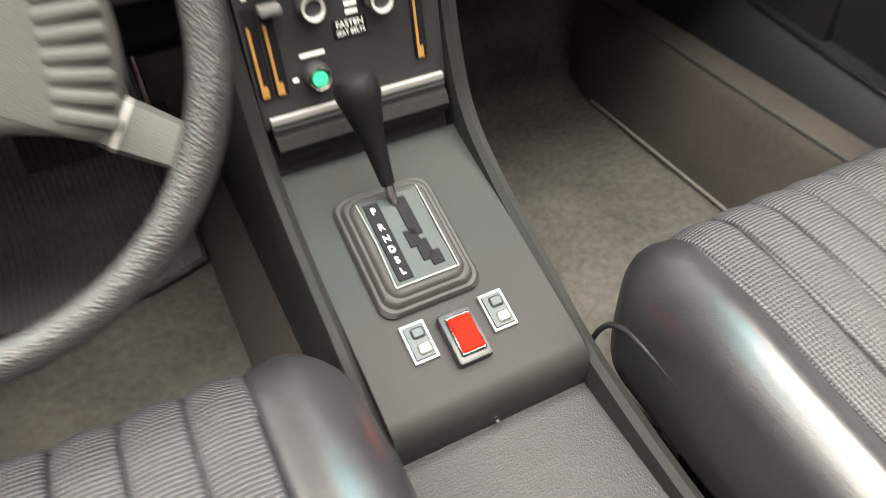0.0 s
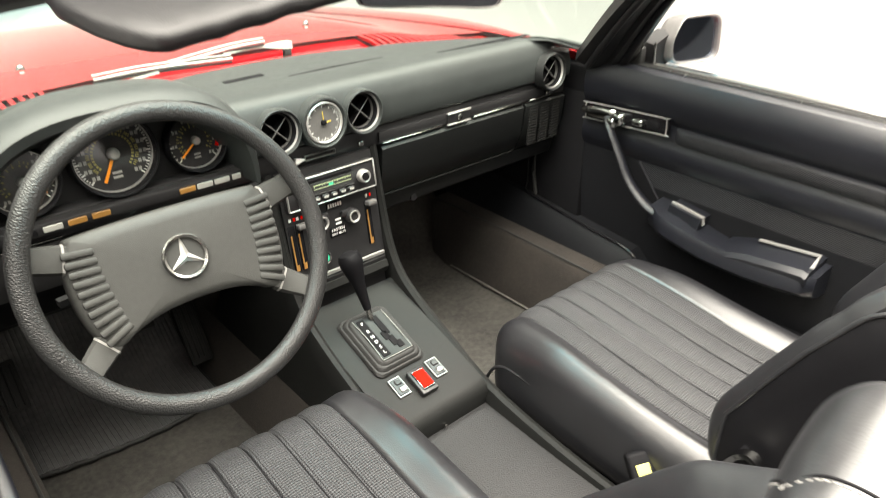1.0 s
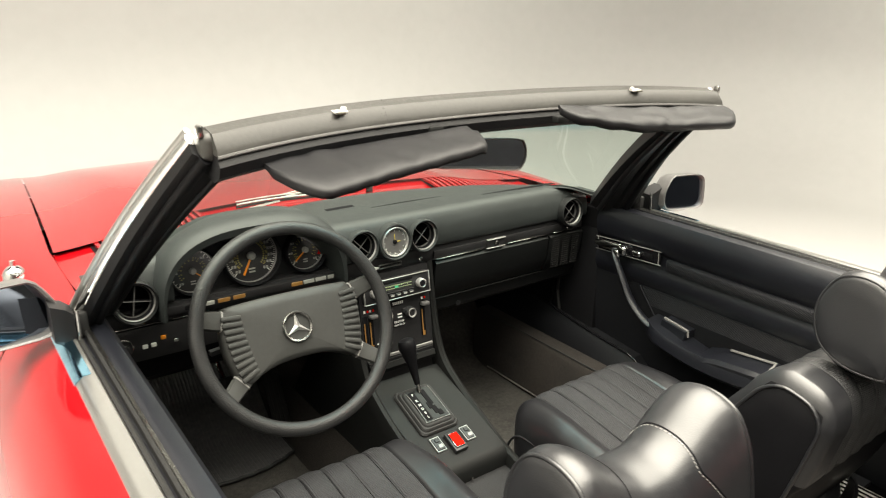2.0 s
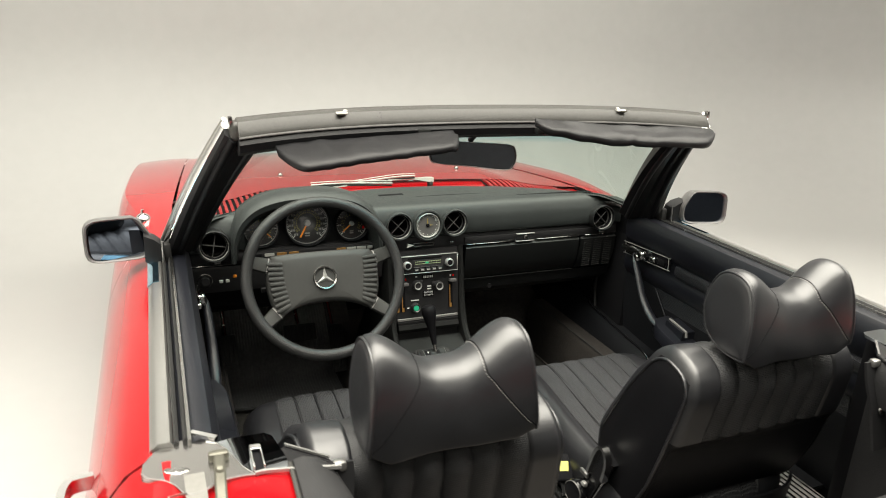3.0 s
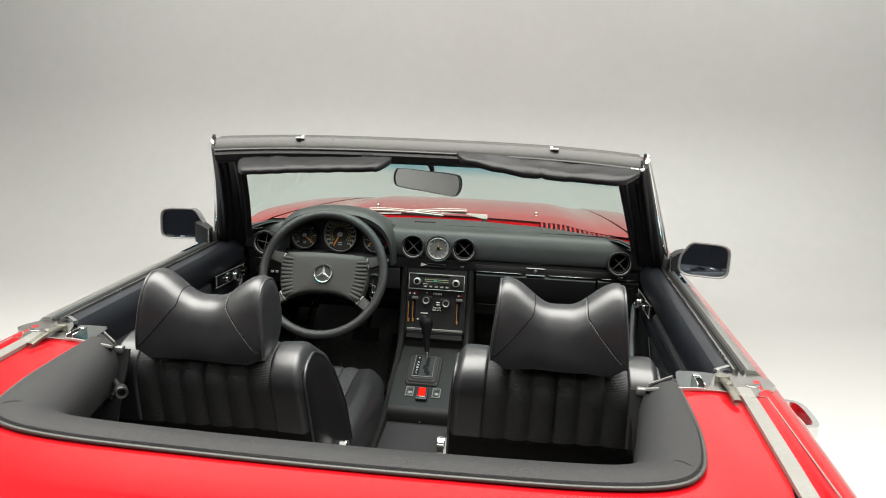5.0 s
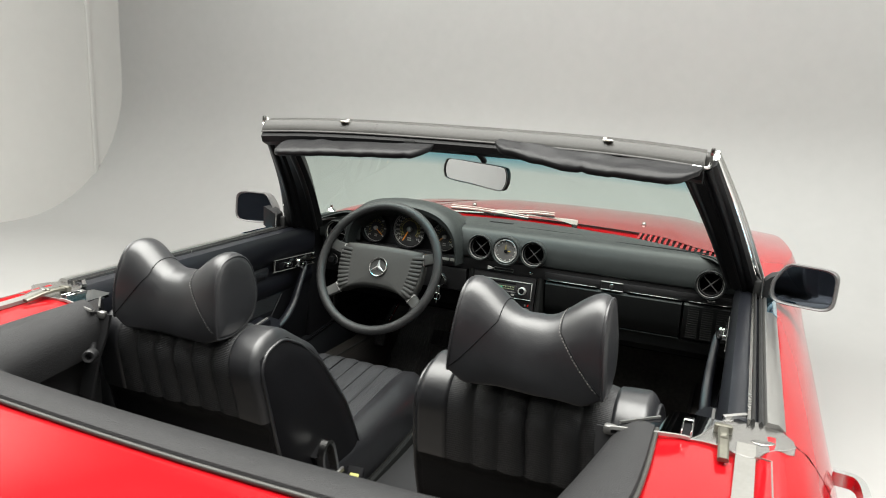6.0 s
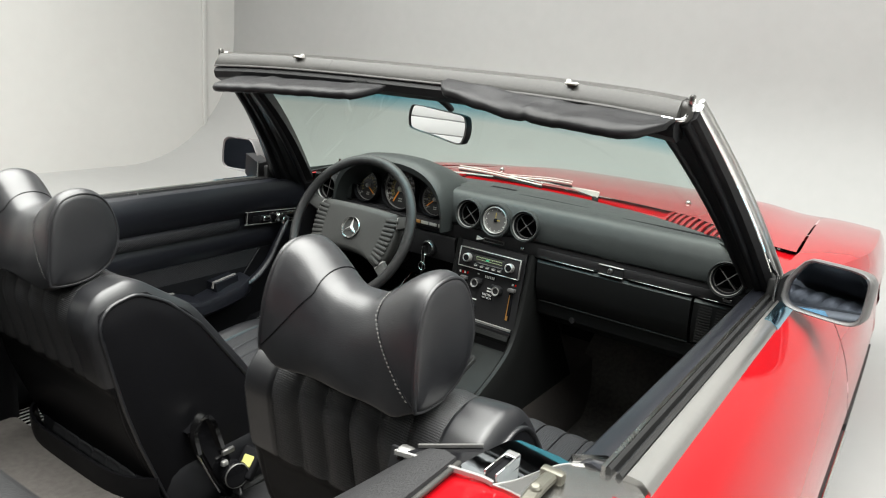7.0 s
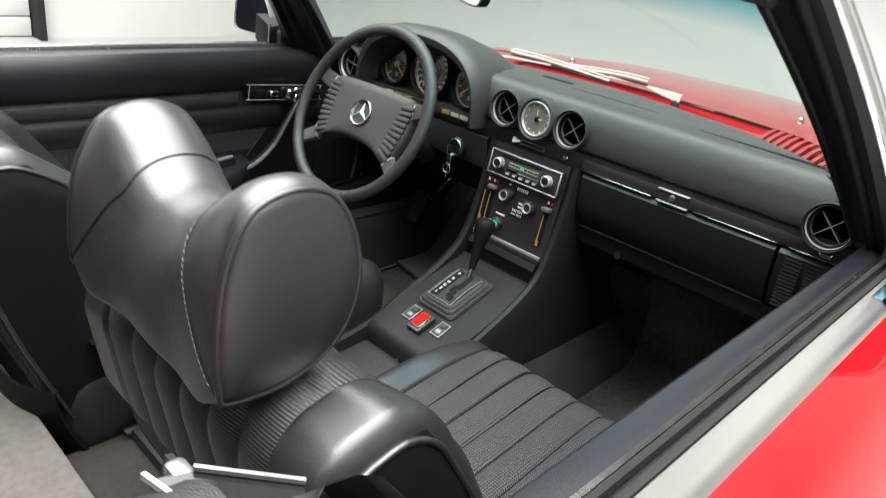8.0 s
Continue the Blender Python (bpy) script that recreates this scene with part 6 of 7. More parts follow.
    slices = [(-1.03, 0.25), (-1.028, 0.6), (-1.018, 0.88), (-1.0, 0.965), (-0.965, 0.996)] + [(-0.93 + 1.86 * k / 30, 1.0) for k in range(31)] + [(0.965, 0.996), (1.0, 0.965), (1.018, 0.88), (1.028, 0.6), (1.03, 0.25)]
    bm = mesh()
    loft(bm, [[hpoint(a * hw, p) for p in section(min(1.0, abs(a)), g)] for a, g in slices])
    bmesh.ops.recalc_face_normals(bm, faces=bm.faces)
    tree = BVHTree.FromBMesh(bm)
    hd = part("head_restraint", bm, LEATHER, st, "plump black leather headrest with raised corners", angle=80)
    hc = ho + V(0, 0.06, 0.06)

    def touch(origin, towards):
        hit = tree.ray_cast(origin, towards)
        return hit[0]

    for sx in (-1, 1):
        bm = mesh()
        sweep(bm, [hpoint(sx * 0.985 * hw, p) for p in section(0.985, 0.985)], 0.0027, closed=True, up=(1, 0, 0))
        part("piping", bm, LEATHER, hd)
        # slanting seams rear and front, joined over the saddle
        rear, front = [], []
        for k in range(9):
            f = k / 8
            x = sx * hw * (0.955 - 0.555 * f ** 0.9)
            z = 0.026 + 0.089 * f
            rear.append(touch(ho + V(x, -0.2, z), V(0, 1, 0)))
            front.append(touch(ho + V(x, 0.4, z), V(0, -1, 0)))
        over = [touch(ho + V(sx * hw * 0.385, 0.030 + 0.016 * k, 0.4), V(0, 0, -1)) for k in range(6)]
        run = smooth_path([p for p in rear + over + front[::-1] if p is not None], 8)
        bm = mesh()
        sweep(bm, run, 0.0010)
        part("seam", bm, BLACK, hd)
        if sx < 0:
            continue
        bm = mesh()
        gone, at = 0.0, 0.0
        for a, b in zip(run, run[1:]):
            gone += (b - a).length
            if gone - at > 0.0044:
                at = gone
                c = tree.find_nearest(b + V(-sx * 0.0032, 0, 0))
                if c[0] is not None:
                    c0 = c[0] - c[1] * 0.0001
                    d = (b - a).normalized() * 0.0030
                    sweep(bm, [c0, c0 + d * 0.5 + c[1] * 0.0003, c0 + d], 0.0007)
        part("stitching", bm, THREAD, hd, "grey stitching")
    for sx in (-1, 1):
        bm = mesh()
        sweep(bm, [hc + V(sx * 0.05, 0.0, -0.02), hc + V(sx * 0.05, 0.01, -0.16)], 0.006)
        part("headrest_post", bm, CHROME, st)
    # reclining gear on the tunnel side
    rx = cx - s * 0.241
    bm = mesh()
    pts = smooth_path([V(rx, cy + 0.060, 0.560), V(rx, cy + 0.085, 0.51), V(rx, cy + 0.120, 0.43), V(rx, cy + 0.150, 0.37)], 5)
    sweep(bm, pts, [(-0.026, -0.012), (0.026, -0.012), (0.026, 0.004), (0.020, 0.010), (-0.020, 0.010), (-0.026, 0.004)], up=(-s, 0, 0))
    rg = part("recliner_cover", bm, GLOSSBLACK, st, "glossy black recliner cover")
    bm = mesh()
    bow = smooth_path([V(rx - s * 0.012, cy + 0.055, 0.50), V(rx - s * 0.014, cy + 0.045, 0.552), V(rx - s * 0.014, cy + 0.062, 0.578), V(rx - s * 0.014, cy + 0.085, 0.562), V(rx - s * 0.012, cy + 0.11, 0.49)], 5)
    sweep(bm, bow, [(-0.004, -0.008), (0.004, -0.008), (0.004, 0.008), (-0.004, 0.008)], up=(-s, 0, 0))
    part("release_lever", bm, CHROME, rg, "bright release lever")
    bm = mesh()
    lathe(bm, [(0.0, 0.0), (0.027, 0.0), (0.028, 0.020), (0.024, 0.028), (0.012, 0.031), (0, 0.031)], basis((rx - s * 0.010, cy + 0.135, 0.422), (-s, -0.2, 0.1)), 24)
    part("recliner_knob", bm, GLOSSBLACK, rg, "glossy black knob")
    bm = mesh()
    box(bm, (rx - s * 0.020, cy + 0.112, 0.455), (0.010, 0.014, 0.012), 0.003, 2)
    part("recliner_stop", bm, SILVER, rg)
    bm = mesh()
    sweep(bm, smooth_path([V(rx - s * 0.013, cy + 0.052, 0.50), V(rx - s * 0.013, cy + 0.075, 0.45), V(rx - s * 0.013, cy + 0.105, 0.388)], 4), 0.0025)
    part("recliner_edge", bm, CHROME, rg, "bright edge")
    bm = mesh()
    lathe(bm, [(0.026, 0.026), (0.027, 0.0285), (0.025, 0.0300)], basis((rx - s * 0.010, cy + 0.135, 0.422), (-s, -0.2, 0.1)), 24, caps=False)
    part("knob_ring", bm, SWITCHFRAME, rg)
    bm = mesh()
    box(bm, (rx - s * 0.014, cy + 0.125, 0.475), (0.008, 0.030, 0.012), 0.002, 1)
    part("recliner_link", bm, SWITCHFRAME, rg)
    return st


seat(0.376, -0.881, 1, "passenger_seat", "black leather passenger seat with fluted inserts and a winged headrest", -0.285)
seat(-0.361, -0.940, -1, "driver_seat", "black leather driver seat with fluted inserts and a winged headrest", -0.248)


# ---- doors ----
def door(s):
    dr = thing("car_door", "closed red car door with black trim and bright belt strip", "car door", (s * 0.75, -0.5, 0.3), "car doors")
    bm = mesh()
    side_panel(bm, s, DOOR_R + 0.004, DOOR_F - 0.004, ny=30)
    part("door_skin", bm, RED, dr, "glossy red door skin")
    # belt: bright outer strip, rubber, window slot, inner seal
    ys = [-0.985 + 0.93 * k / 16 for k in range(17)]
    bm = mesh()
    loft(bm, [[V(s * x, y, belt_z(y) + z) for x, z in ((0.748, 0.004), (0.752, 0.012), (0.768, 0.011), (0.779, 0.002), (0.781, -0.006), (0.774, -0.008), (0.750, -0.004))] for y in ys + [-0.045]])
    part("belt_strip", bm, BELT, dr, "polished bright belt strip")
    # thin skin that paints the blue reflection near the mirror foot
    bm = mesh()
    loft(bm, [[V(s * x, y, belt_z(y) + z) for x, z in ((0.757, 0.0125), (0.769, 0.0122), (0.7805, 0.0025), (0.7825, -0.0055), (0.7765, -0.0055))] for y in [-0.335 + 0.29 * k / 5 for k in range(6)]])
    part("strip_glint", bm, BLUEGLINT, dr, "blue reflection painted on the belt strip's front end")
    bm = mesh()
    loft(bm, [[V(s * x, y, belt_z(y) + z) for x, z in ((0.7405, -0.01), (0.7405, 0.007), (0.744, 0.011), (0.7475, 0.007), (0.7475, -0.01))] for y in ys])
    part("outer_seal", bm, RUBBER, dr)
    bm = mesh()
    loft(bm, [[V(s * x, y, belt_z(y) + z) for x, z in ((0.729, -0.01), (0.729, 0.010), (0.7315, 0.014), (0.735, 0.010), (0.735, -0.01))] for y in ys])
    part("inner_seal", bm, RUBBER, dr)
    bm = mesh()
    loft(bm, [[V(s * x, y, belt_z(y) + z) for x, z in ((0.7355, -0.012), (0.7355, -0.003), (0.7400, -0.003), (0.7400, -0.012))] for y in ys])
    part("window_slot", bm, BLACK, dr)
    bm = mesh()
    loft(bm, [[V(s * x, y, belt_z(y) + z) for x, z in ((0.7235, 0.004), (0.7235, 0.011), (0.7285, 0.011), (0.7285, 0.004))] for y in ys])
    part("inner_bright_line", bm, STEEL, dr)
    # inner trim: section from the belt down
    sec = [(0.7225, 0.006), (0.712, 0.009), (0.695, 0.004), (0.684, -0.012), (0.680, -0.04), (0.683, -0.070), (0.692, -0.088), (0.697, -0.094), (0.697, -0.135), (0.692, -0.142), (0.690, -0.160), (0.692, -0.180), (0.700, -0.190), (0.703, -0.20), (0.745, -0.20), (0.745, -0.005)]
    bm = mesh()
    loft(bm, [[V(s * x, y, 0.867 + z) for x, z in sec] for y in ys])
    tr = part("door_trim", bm, DOORVINYL, dr, "black padded door trim")
    bm = mesh()
    loft(bm, [[V(s * x, y, 0.867 + z) for x, z in ((0.703, -0.2005), (0.706, -0.30), (0.714, -0.38), (0.722, -0.44), (0.728, -0.47), (0.745, -0.47), (0.745, -0.2005))] for y in ys])
    part("lower_trim", bm, DOORLOWER, tr, "matt black lower trim")
    # ribbed roll that runs back from a rounded front end
    bm = mesh()
    roll = ((0.699, -0.094), (0.690, -0.096), (0.685, -0.101), (0.684, -0.110), (0.687, -0.122), (0.692, -0.131), (0.699, -0.133))
    loft(bm, [[V(s * (0.699 + (x - 0.699) * g), y, 0.867 + (-0.113 + (z + 0.113) * (0.7 + 0.3 * g))) for x, z in roll] for y, g in [(-0.300, 0.05), (-0.304, 0.6), (-0.312, 0.92), (-0.325, 1.0)] + [(-0.35 - 0.62 * k / 10, 1.0) for k in range(11)]])
    part("trim_band", bm, DOORWEAVE, tr, "ribbed roll")
    # ribbed lower insert with a slanting front edge
    bm = mesh()

    def low_f(u, v):
        z = 0.668 - 0.170 * v
        y0 = -0.222 - 0.130 * v
        y = y0 + (-0.93 - y0) * u
        x = 0.7005 + 0.013 * v
        return V(s * x, y, z)
    sheet(bm, low_f, 20, 6, thick=s * 0.003)
    part("trim_insert", bm, DOORWEAVE, tr, "ribbed insert")
    bm = mesh()
    sweep(bm, [low_f(0.0, k / 6) + V(-s * 0.004, 0, 0) for k in range(7)], 0.0018)
    part("insert_edge", bm, DOORVINYL, tr)
    # arm rest and pull
    bm = mesh()
    top = [(-0.295, 0.672, 0.590), (-0.36, 0.664, 0.578), (-0.45, 0.660, 0.566), (-0.55, 0.658, 0.566), (-0.64, 0.660, 0.574), (-0.675, 0.672, 0.574)]
    run = smooth_path([V(x, y, z) for y, x, z in top], 4)
    rings = []
    for i, p in enumerate(run):
        k = i / (len(run) - 1)
        w = 0.041 * (1 - 0.15 * sstep(0.9, 1.0, k)) * (0.6 + 0.4 * sstep(0, 0.12, k))
        scoop = 0.016 * math.sin(math.pi * clamp((k - 0.22) / 0.5)) if 0.22 < k < 0.72 else 0
        rings.append([V(s * (p.x + a * w), p.y, p.z + b) for a, b in ((-1.0, -0.026), (-1.0, -0.002), (-0.85, 0.009), (0.2, 0.012 - scoop), (1.1, 0.014 - scoop), (1.1, -0.05), (0.2, -0.048), (-0.7, -0.038))])
    loft(bm, rings)
    arm = part("armrest", bm, DOORVINYL, dr, "black armrest with chrome-edged grips")
    bm = mesh()
    pull = smooth_path([V(s * 0.668, -0.140, 0.758), V(s * 0.655, -0.158, 0.742), V(s * 0.650, -0.196, 0.69), V(s * 0.648, -0.235, 0.635), V(s * 0.650, -0.290, 0.592), V(s * 0.655, -0.36, 0.572)], 5)
    sweep(bm, pull, [(0.0075 * math.cos(2 * math.pi * k / 12), 0.0125 * math.sin(2 * math.pi * k / 12)) for k in range(12)], up=(s, 0, 0), scale=lambda t: 0.78 + 0.32 * sstep(0.1, 0.8, t))
    part("pull_strap", bm, DOORVINYL, arm, "curved black pull handle")
    for y0, y1 in ((-0.335, -0.412), (-0.535, -0.655)):
        bm = mesh()
        za, zb = 0.610 + 0.14 * (y0 + 0.325), 0.610 + 0.14 * (y1 + 0.325)
        rear_grip = y0 < -0.45
        if rear_grip:
            za, zb = 0.590, 0.603
        pth = [V(s * 0.683, y0, za), V(s * 0.683, y1, zb)]
        if rear_grip:
            # flat slab that rises to the rear
            loft(bm, [[V(s * x, y, z + dz) for x, dz in ((0.705, 0.0), (0.705, -0.045), (0.635, -0.045), (0.622, -0.034), (0.618, -0.016), (0.626, -0.006))] for y, z in ((-0.470, 0.570), (-0.505, 0.582), (-0.535, 0.590), (-0.60, 0.598), (-0.65, 0.603), (-0.662, 0.600))])
        else:
            sweep(bm, pth, [(-0.022, -0.03), (0.022, -0.03), (0.022, 0.003), (-0.022, 0.003)])
        gr = part("grip", bm, DOORVINYL, arm)
        bm = mesh()
        off = 0.002 if rear_grip else -0.010
        sweep(bm, [p + V(s * off, 0, 0.005) for p in pth] + ([V(s * 0.640, -0.661, 0.600)] if rear_grip else [pth[1] + V(-s * 0.010, -0.003, -0.012)]), [(-0.0035, -0.0018), (0.0035, -0.0018), (0.0035, 0.0018), (-0.0035, 0.0018)])
        part("grip_edge", bm, SILVER, arm, "chrome edge")
    # handle plate
    m = basis((s * 0.683, -0.178, 0.765), (-s, 0, 0.0), (0, 0.06, 1))
    bm = mesh()
    box(bm, (0, 0, 0.0), (0.225, 0.040, 0.008), 0.006, 3, m)
    hp = part("handle_plate", bm, GLOSSBLACK, dr, "chrome-edged door handle plate")
    bm = mesh()
    rim = smooth_path([m @ V(x, y, 0.0045) for x, y in ((-0.108, -0.016), (-0.108, 0.016), (-0.1, 0.019), (0.1, 0.019), (0.108, 0.016), (0.108, -0.016), (0.1, -0.019), (-0.1, -0.019))], 4, closed=True)
    sweep(bm, rim, 0.0012, closed=True, up=(s, 0, 0))
    part("plate_edge", bm, SILVER, hp, "thin chrome edge")
    # leaf-shaped latch lever
    bm = mesh()
    rings = []
    for k in range(9):
        f = k / 8
        w = 0.004 + 0.0095 * math.sin(math.pi * clamp(0.12 + 0.80 * f)) ** 0.7
        c = V(s * (0.677 - 0.010 * math.sin(math.pi * 0.6 * f)), -0.166 + 0.098 * f, 0.766 - 0.003 * f)
        rings.append([c + V(-s * 0.0045 * math.cos(a), 0, w * math.sin(a)) for a in [2 * math.pi * i / 12 for i in range(12)]])
    loft(bm, rings)
    part("latch_lever", bm, CHROME, hp, "polished chrome latch lever")
    bm = mesh()
    box(bm, (s * 0.667, -0.172, 0.764), (0.026, 0.030, 0.030), 0.009, 3)
    box(bm, (s * 0.661, -0.158, 0.752), (0.020, 0.024, 0.026), 0.008, 3)
    part("pull_mount", bm, CHROME, hp, "chrome pull mount")
    bm = mesh()
    box(bm, (s * 0.674, -0.218, 0.766), (0.016, 0.026, 0.016), 0.005, 3)
    part("lock_knob", bm, CHROME, hp, "chrome lock slide")
    bm = mesh()
    box(bm, (s * 0.6805, -0.252, 0.767), (0.006, 0.030, 0.020), 0.002, 2)
    part("finger_recess", bm, BLACK, hp)
    # side strip low on the skin
    bm = mesh()
    sweep(bm, [side_point(s, -0.985 + 0.97 * k / 8, 0.30) + V(s * 0.003, 0, 0) for k in range(9)], [(-0.008, -0.016), (0.008, -0.016), (0.008, 0.016), (-0.008, 0.016)])
    rs = part("rubbing_strip", bm, RUBBER, dr, "black rubber side strip")
    bm = mesh()
    sweep(bm, [side_point(s, -0.985 + 0.97 * k / 8, 0.286) + V(s * 0.010, 0, 0) for k in range(9)], 0.0035)
    part("strip_edge", bm, CHROME, rs)
    # outer handle
    bm = mesh()
    hpth = smooth_path([side_point(s, -0.86, 0.112) + V(s * 0.0, 0, 0), side_point(s, -0.87, 0.112) + V(s * 0.035, 0, 0), side_point(s, -0.92, 0.112) + V(s * 0.042, 0, 0), side_point(s, -0.975, 0.112) + V(s * 0.035, 0, 0), side_point(s, -0.985, 0.112) + V(s * 0.0, 0, 0)], 5)
    sweep(bm, hpth, [(-0.006, -0.012), (0.006, -0.012), (0.006, 0.012), (-0.006, 0.012)])
    part("outer_handle", bm, CHROME, dr, "chrome outer handle")
    return dr


for s in (-1, 1):
    door(s)


# ---- door mirrors ----
def door_mirror(s):
    c = V(0.835, -0.222, 0.926) if s > 0 else V(-0.840, -0.168, 0.933)
    mr = thing("door_mirror", "grey-black door mirror on a short bracket", "mirror", V(s * 0.755, -0.16, 0.875), "door mirrors")
    yawd = 14 if s > 0 else 8
    m = basis(c, V(-s * math.sin(radians(yawd)), -math.cos(radians(yawd)), 0.10))
    sm = []
    for k in range(36):
        a = 2 * math.pi * k / 36
        cx_, cz = math.cos(a), math.sin(a)
        x = 0.074 * math.copysign(abs(cx_) ** 0.42, cx_)
        z = 0.052 * math.copysign(abs(cz) ** 0.42, cz)
        # the inner top corner is cut away towards the bracket
        sm.append(V(x, z - (0.034 * sstep(0.036, 0.076, -s * x) if z > 0 else 0.0), 0))
    bm = mesh()
    loft(bm, [[m @ V(p.x * k, p.y * k, h) for p in sm] for k, h in ((0.62, -0.056), (0.84, -0.047), (0.96, -0.026), (1.0, 0.0), (1.0, 0.012), (0.96, 0.016), (0.90, 0.013), (0.87, -0.012), (0.2, -0.014))])
    hs = part("housing", bm, HOUSING, mr)
    bm = mesh()
    aim = 15 if s > 0 else 20
    tip = basis(c, V(-s * math.sin(radians(aim)), -math.cos(radians(aim)), 0.10))
    loft(bm, [[tip @ V(p.x * 0.875, p.y * 0.875, h) for p in sm] for h in (0.001, 0.004)])
    part("mirror_glass", bm, DARKMIRROR, mr, "mirror glass")
    bm = mesh()
    loft(bm, [[V(s * 0.748, y, z) for y, z in ((-0.190, 0.860), (-0.186, 0.918), (-0.150, 0.922), (-0.130, 0.860))], [V(s * 0.762, y, z) for y, z in ((-0.200, 0.866), (-0.198, 0.934), (-0.155, 0.936), (-0.140, 0.866))], [V(s * 0.784, y, z) for y, z in ((-0.206, 0.884), (-0.204, 0.946), (-0.165, 0.946), (-0.155, 0.884))]])
    part("bracket", bm, PLASTIC, mr)
    bm = mesh()
    sweep(bm, [V(s * 0.745, -0.192, 0.864), V(s * 0.744, -0.189, 0.926)], 0.003)
    part("bracket_edge", bm, CHROME, mr)
    return mr


for s in (-1, 1):
    door_mirror(s)

# ---- rear-view mirror ----
im = thing("rear_view_mirror", "black-framed rear-view mirror hung from the windscreen's top rail", "mirror", (0.0, -0.335, 1.195))
A, B = V(-0.109, -0.273, 1.140), V(0.103, -0.342, 1.130)
c = (A + B) / 2
ex = (B - A).normalized()
nz = ex.cross(V(0, 0.045, 1)).normalized()
nz = -nz if nz.y > 0 else nz
m = Matrix((ex, nz.cross(ex), nz)).transposed().to_4x4()
m = Matrix.Translation(c) @ m
half = (B - A).length / 2
ol = smooth_path([V(x, y, 0) for x, y in ((-half, 0.0), (-half + 0.004, 0.017), (-half + 0.020, 0.028), (0, 0.030), (half - 0.022, 0.031), (half - 0.005, 0.021), (half, 0.0), (half - 0.005, -0.022), (half - 0.024, -0.034), (0, -0.031), (-half + 0.020, -0.029), (-half + 0.004, -0.018))], 3, closed=True)
bm = mesh()
loft(bm, [[m @ V(p.x * k, p.y * k, h) for p in ol] for k, h in ((0.8, -0.022), (0.97, -0.014), (1.0, 0.0), (0.985, 0.004), (0.95, 0.004), (0.945, 0.001))])
part("housing", bm, PLASTIC, im)
bm = mesh()
loft(bm, [[m @ V(p.x * 0.95, p.y * 0.93, h) for p in ol] for h in (0.0008, 0.002)])
part("mirror_glass", bm, MIRROR, im, "mirror glass")
bm = mesh()
sweep(bm, [m @ V(p.x * 0.985, p.y * 0.98, 0.004) for p in ol], 0.0012, closed=True)
part("rim", bm, SWITCHFRAME, im, "thin pale rim")
bm = mesh()
sweep(bm, smooth_path([c - nz * 0.016, c - nz * 0.03 + V(0, 0.01, 0.03), V(0.0, -0.335, 1.20)], 5), 0.008)
part("stem", bm, PLASTIC, im)
bm = mesh()
box(bm, (0.0, -0.345, 1.196), (0.085, 0.035, 0.018), 0.006, 2)
part("mount", bm, PLASTIC, im)


# ---- sun visors ----
def visor(name, a, b, depth_vec, label, sag, fold, taper, fold_at):
    """a: outer end, b: inner end of the hinge edge; depth_vec: from the hinge edge to the free edge."""
    vs = thing(name, label, "sun visor", a, "sun visors")
    a, b, d = Vector(a), Vector(b), Vector(depth_vec)
    bm = mesh()
    rows = []
    n = 40
    for i in range(n + 1):
        u = i / n
        e = (sstep(-0.01, 0.10, u) * sstep(1.01, 0.92, u)) ** 0.5
        p = a.lerp(b, u)
        dep = d * (0.30 + 0.70 * e) * (1.0 - taper * u)
        nrm = (b - a).cross(d).normalized()
        nrm = nrm if nrm.z > 0 else -nrm
        ring = []
        for k in range(20):
            t = 2 * math.pi * k / 20
            v = 0.5 - 0.5 * math.copysign(abs(math.cos(t)) ** 0.7, math.cos(t))
            off = math.copysign(abs(math.sin(t)) ** 0.6, math.sin(t))
            w = (0.0065 + 0.0060 * sstep(0.35, 0.85, v)) * (0.5 + 0.5 * e)
            q = p + dep * v + V(0, 0, -sag * math.sin(math.pi * u) ** 1.5 * (0.3 + 0.7 * v))
            wr = 0.0034 * noise.noise(V(u * 11, v * 3, a.x * 4)) + 0.0018 * noise.noise(V(u * 34, v * 5, a.x * 9)) * v - fold * 0.006 * math.exp(-((u - fold_at) / 0.012) ** 2) * v + 0.004 * math.sin(u * 5.0 + a.x) * v
            ring.append(q + nrm * (w * off + wr))
        rows.append(ring)
    loft(bm, rows)
    part("flap", bm, VISORVINYL, vs, "creased black vinyl flap", angle=80)
    bm = mesh()
    sweep(bm, smooth_path([a + (a - b).normalized() * 0.010 + V(0, 0.022, 0.008), a + (a - b).normalized() * 0.006 + V(0, 0.006, 0), a + (b - a) * 0.05], 4), 0.004)
    part("pivot_rod", bm, CHROME, vs)
    return vs


vl = visor("sun_visor", (-0.512, -0.430, 1.196), (-0.095, -0.385, 1.207), (0.006, -0.146, -0.030), "black vinyl sun visor folded back under the top rail", 0.004, -0.7, 0.38, 0.24)
vr = visor("sun_visor", (0.585, -0.470, 1.214), (0.100, -0.425, 1.238), (-0.020, -0.078, -0.036), "black vinyl sun visor swung out under the top rail", 0.012, -0.8, 0.45, 0.50)
for x, y in ((-0.165, -0.385), (0.135, -0.40)):
    bm = mesh()
    box(bm, (x, y, 1.207), (0.032, 0.02, 0.016), 0.005, 2)
    part("visor_clip", bm, SATIN, hdr)


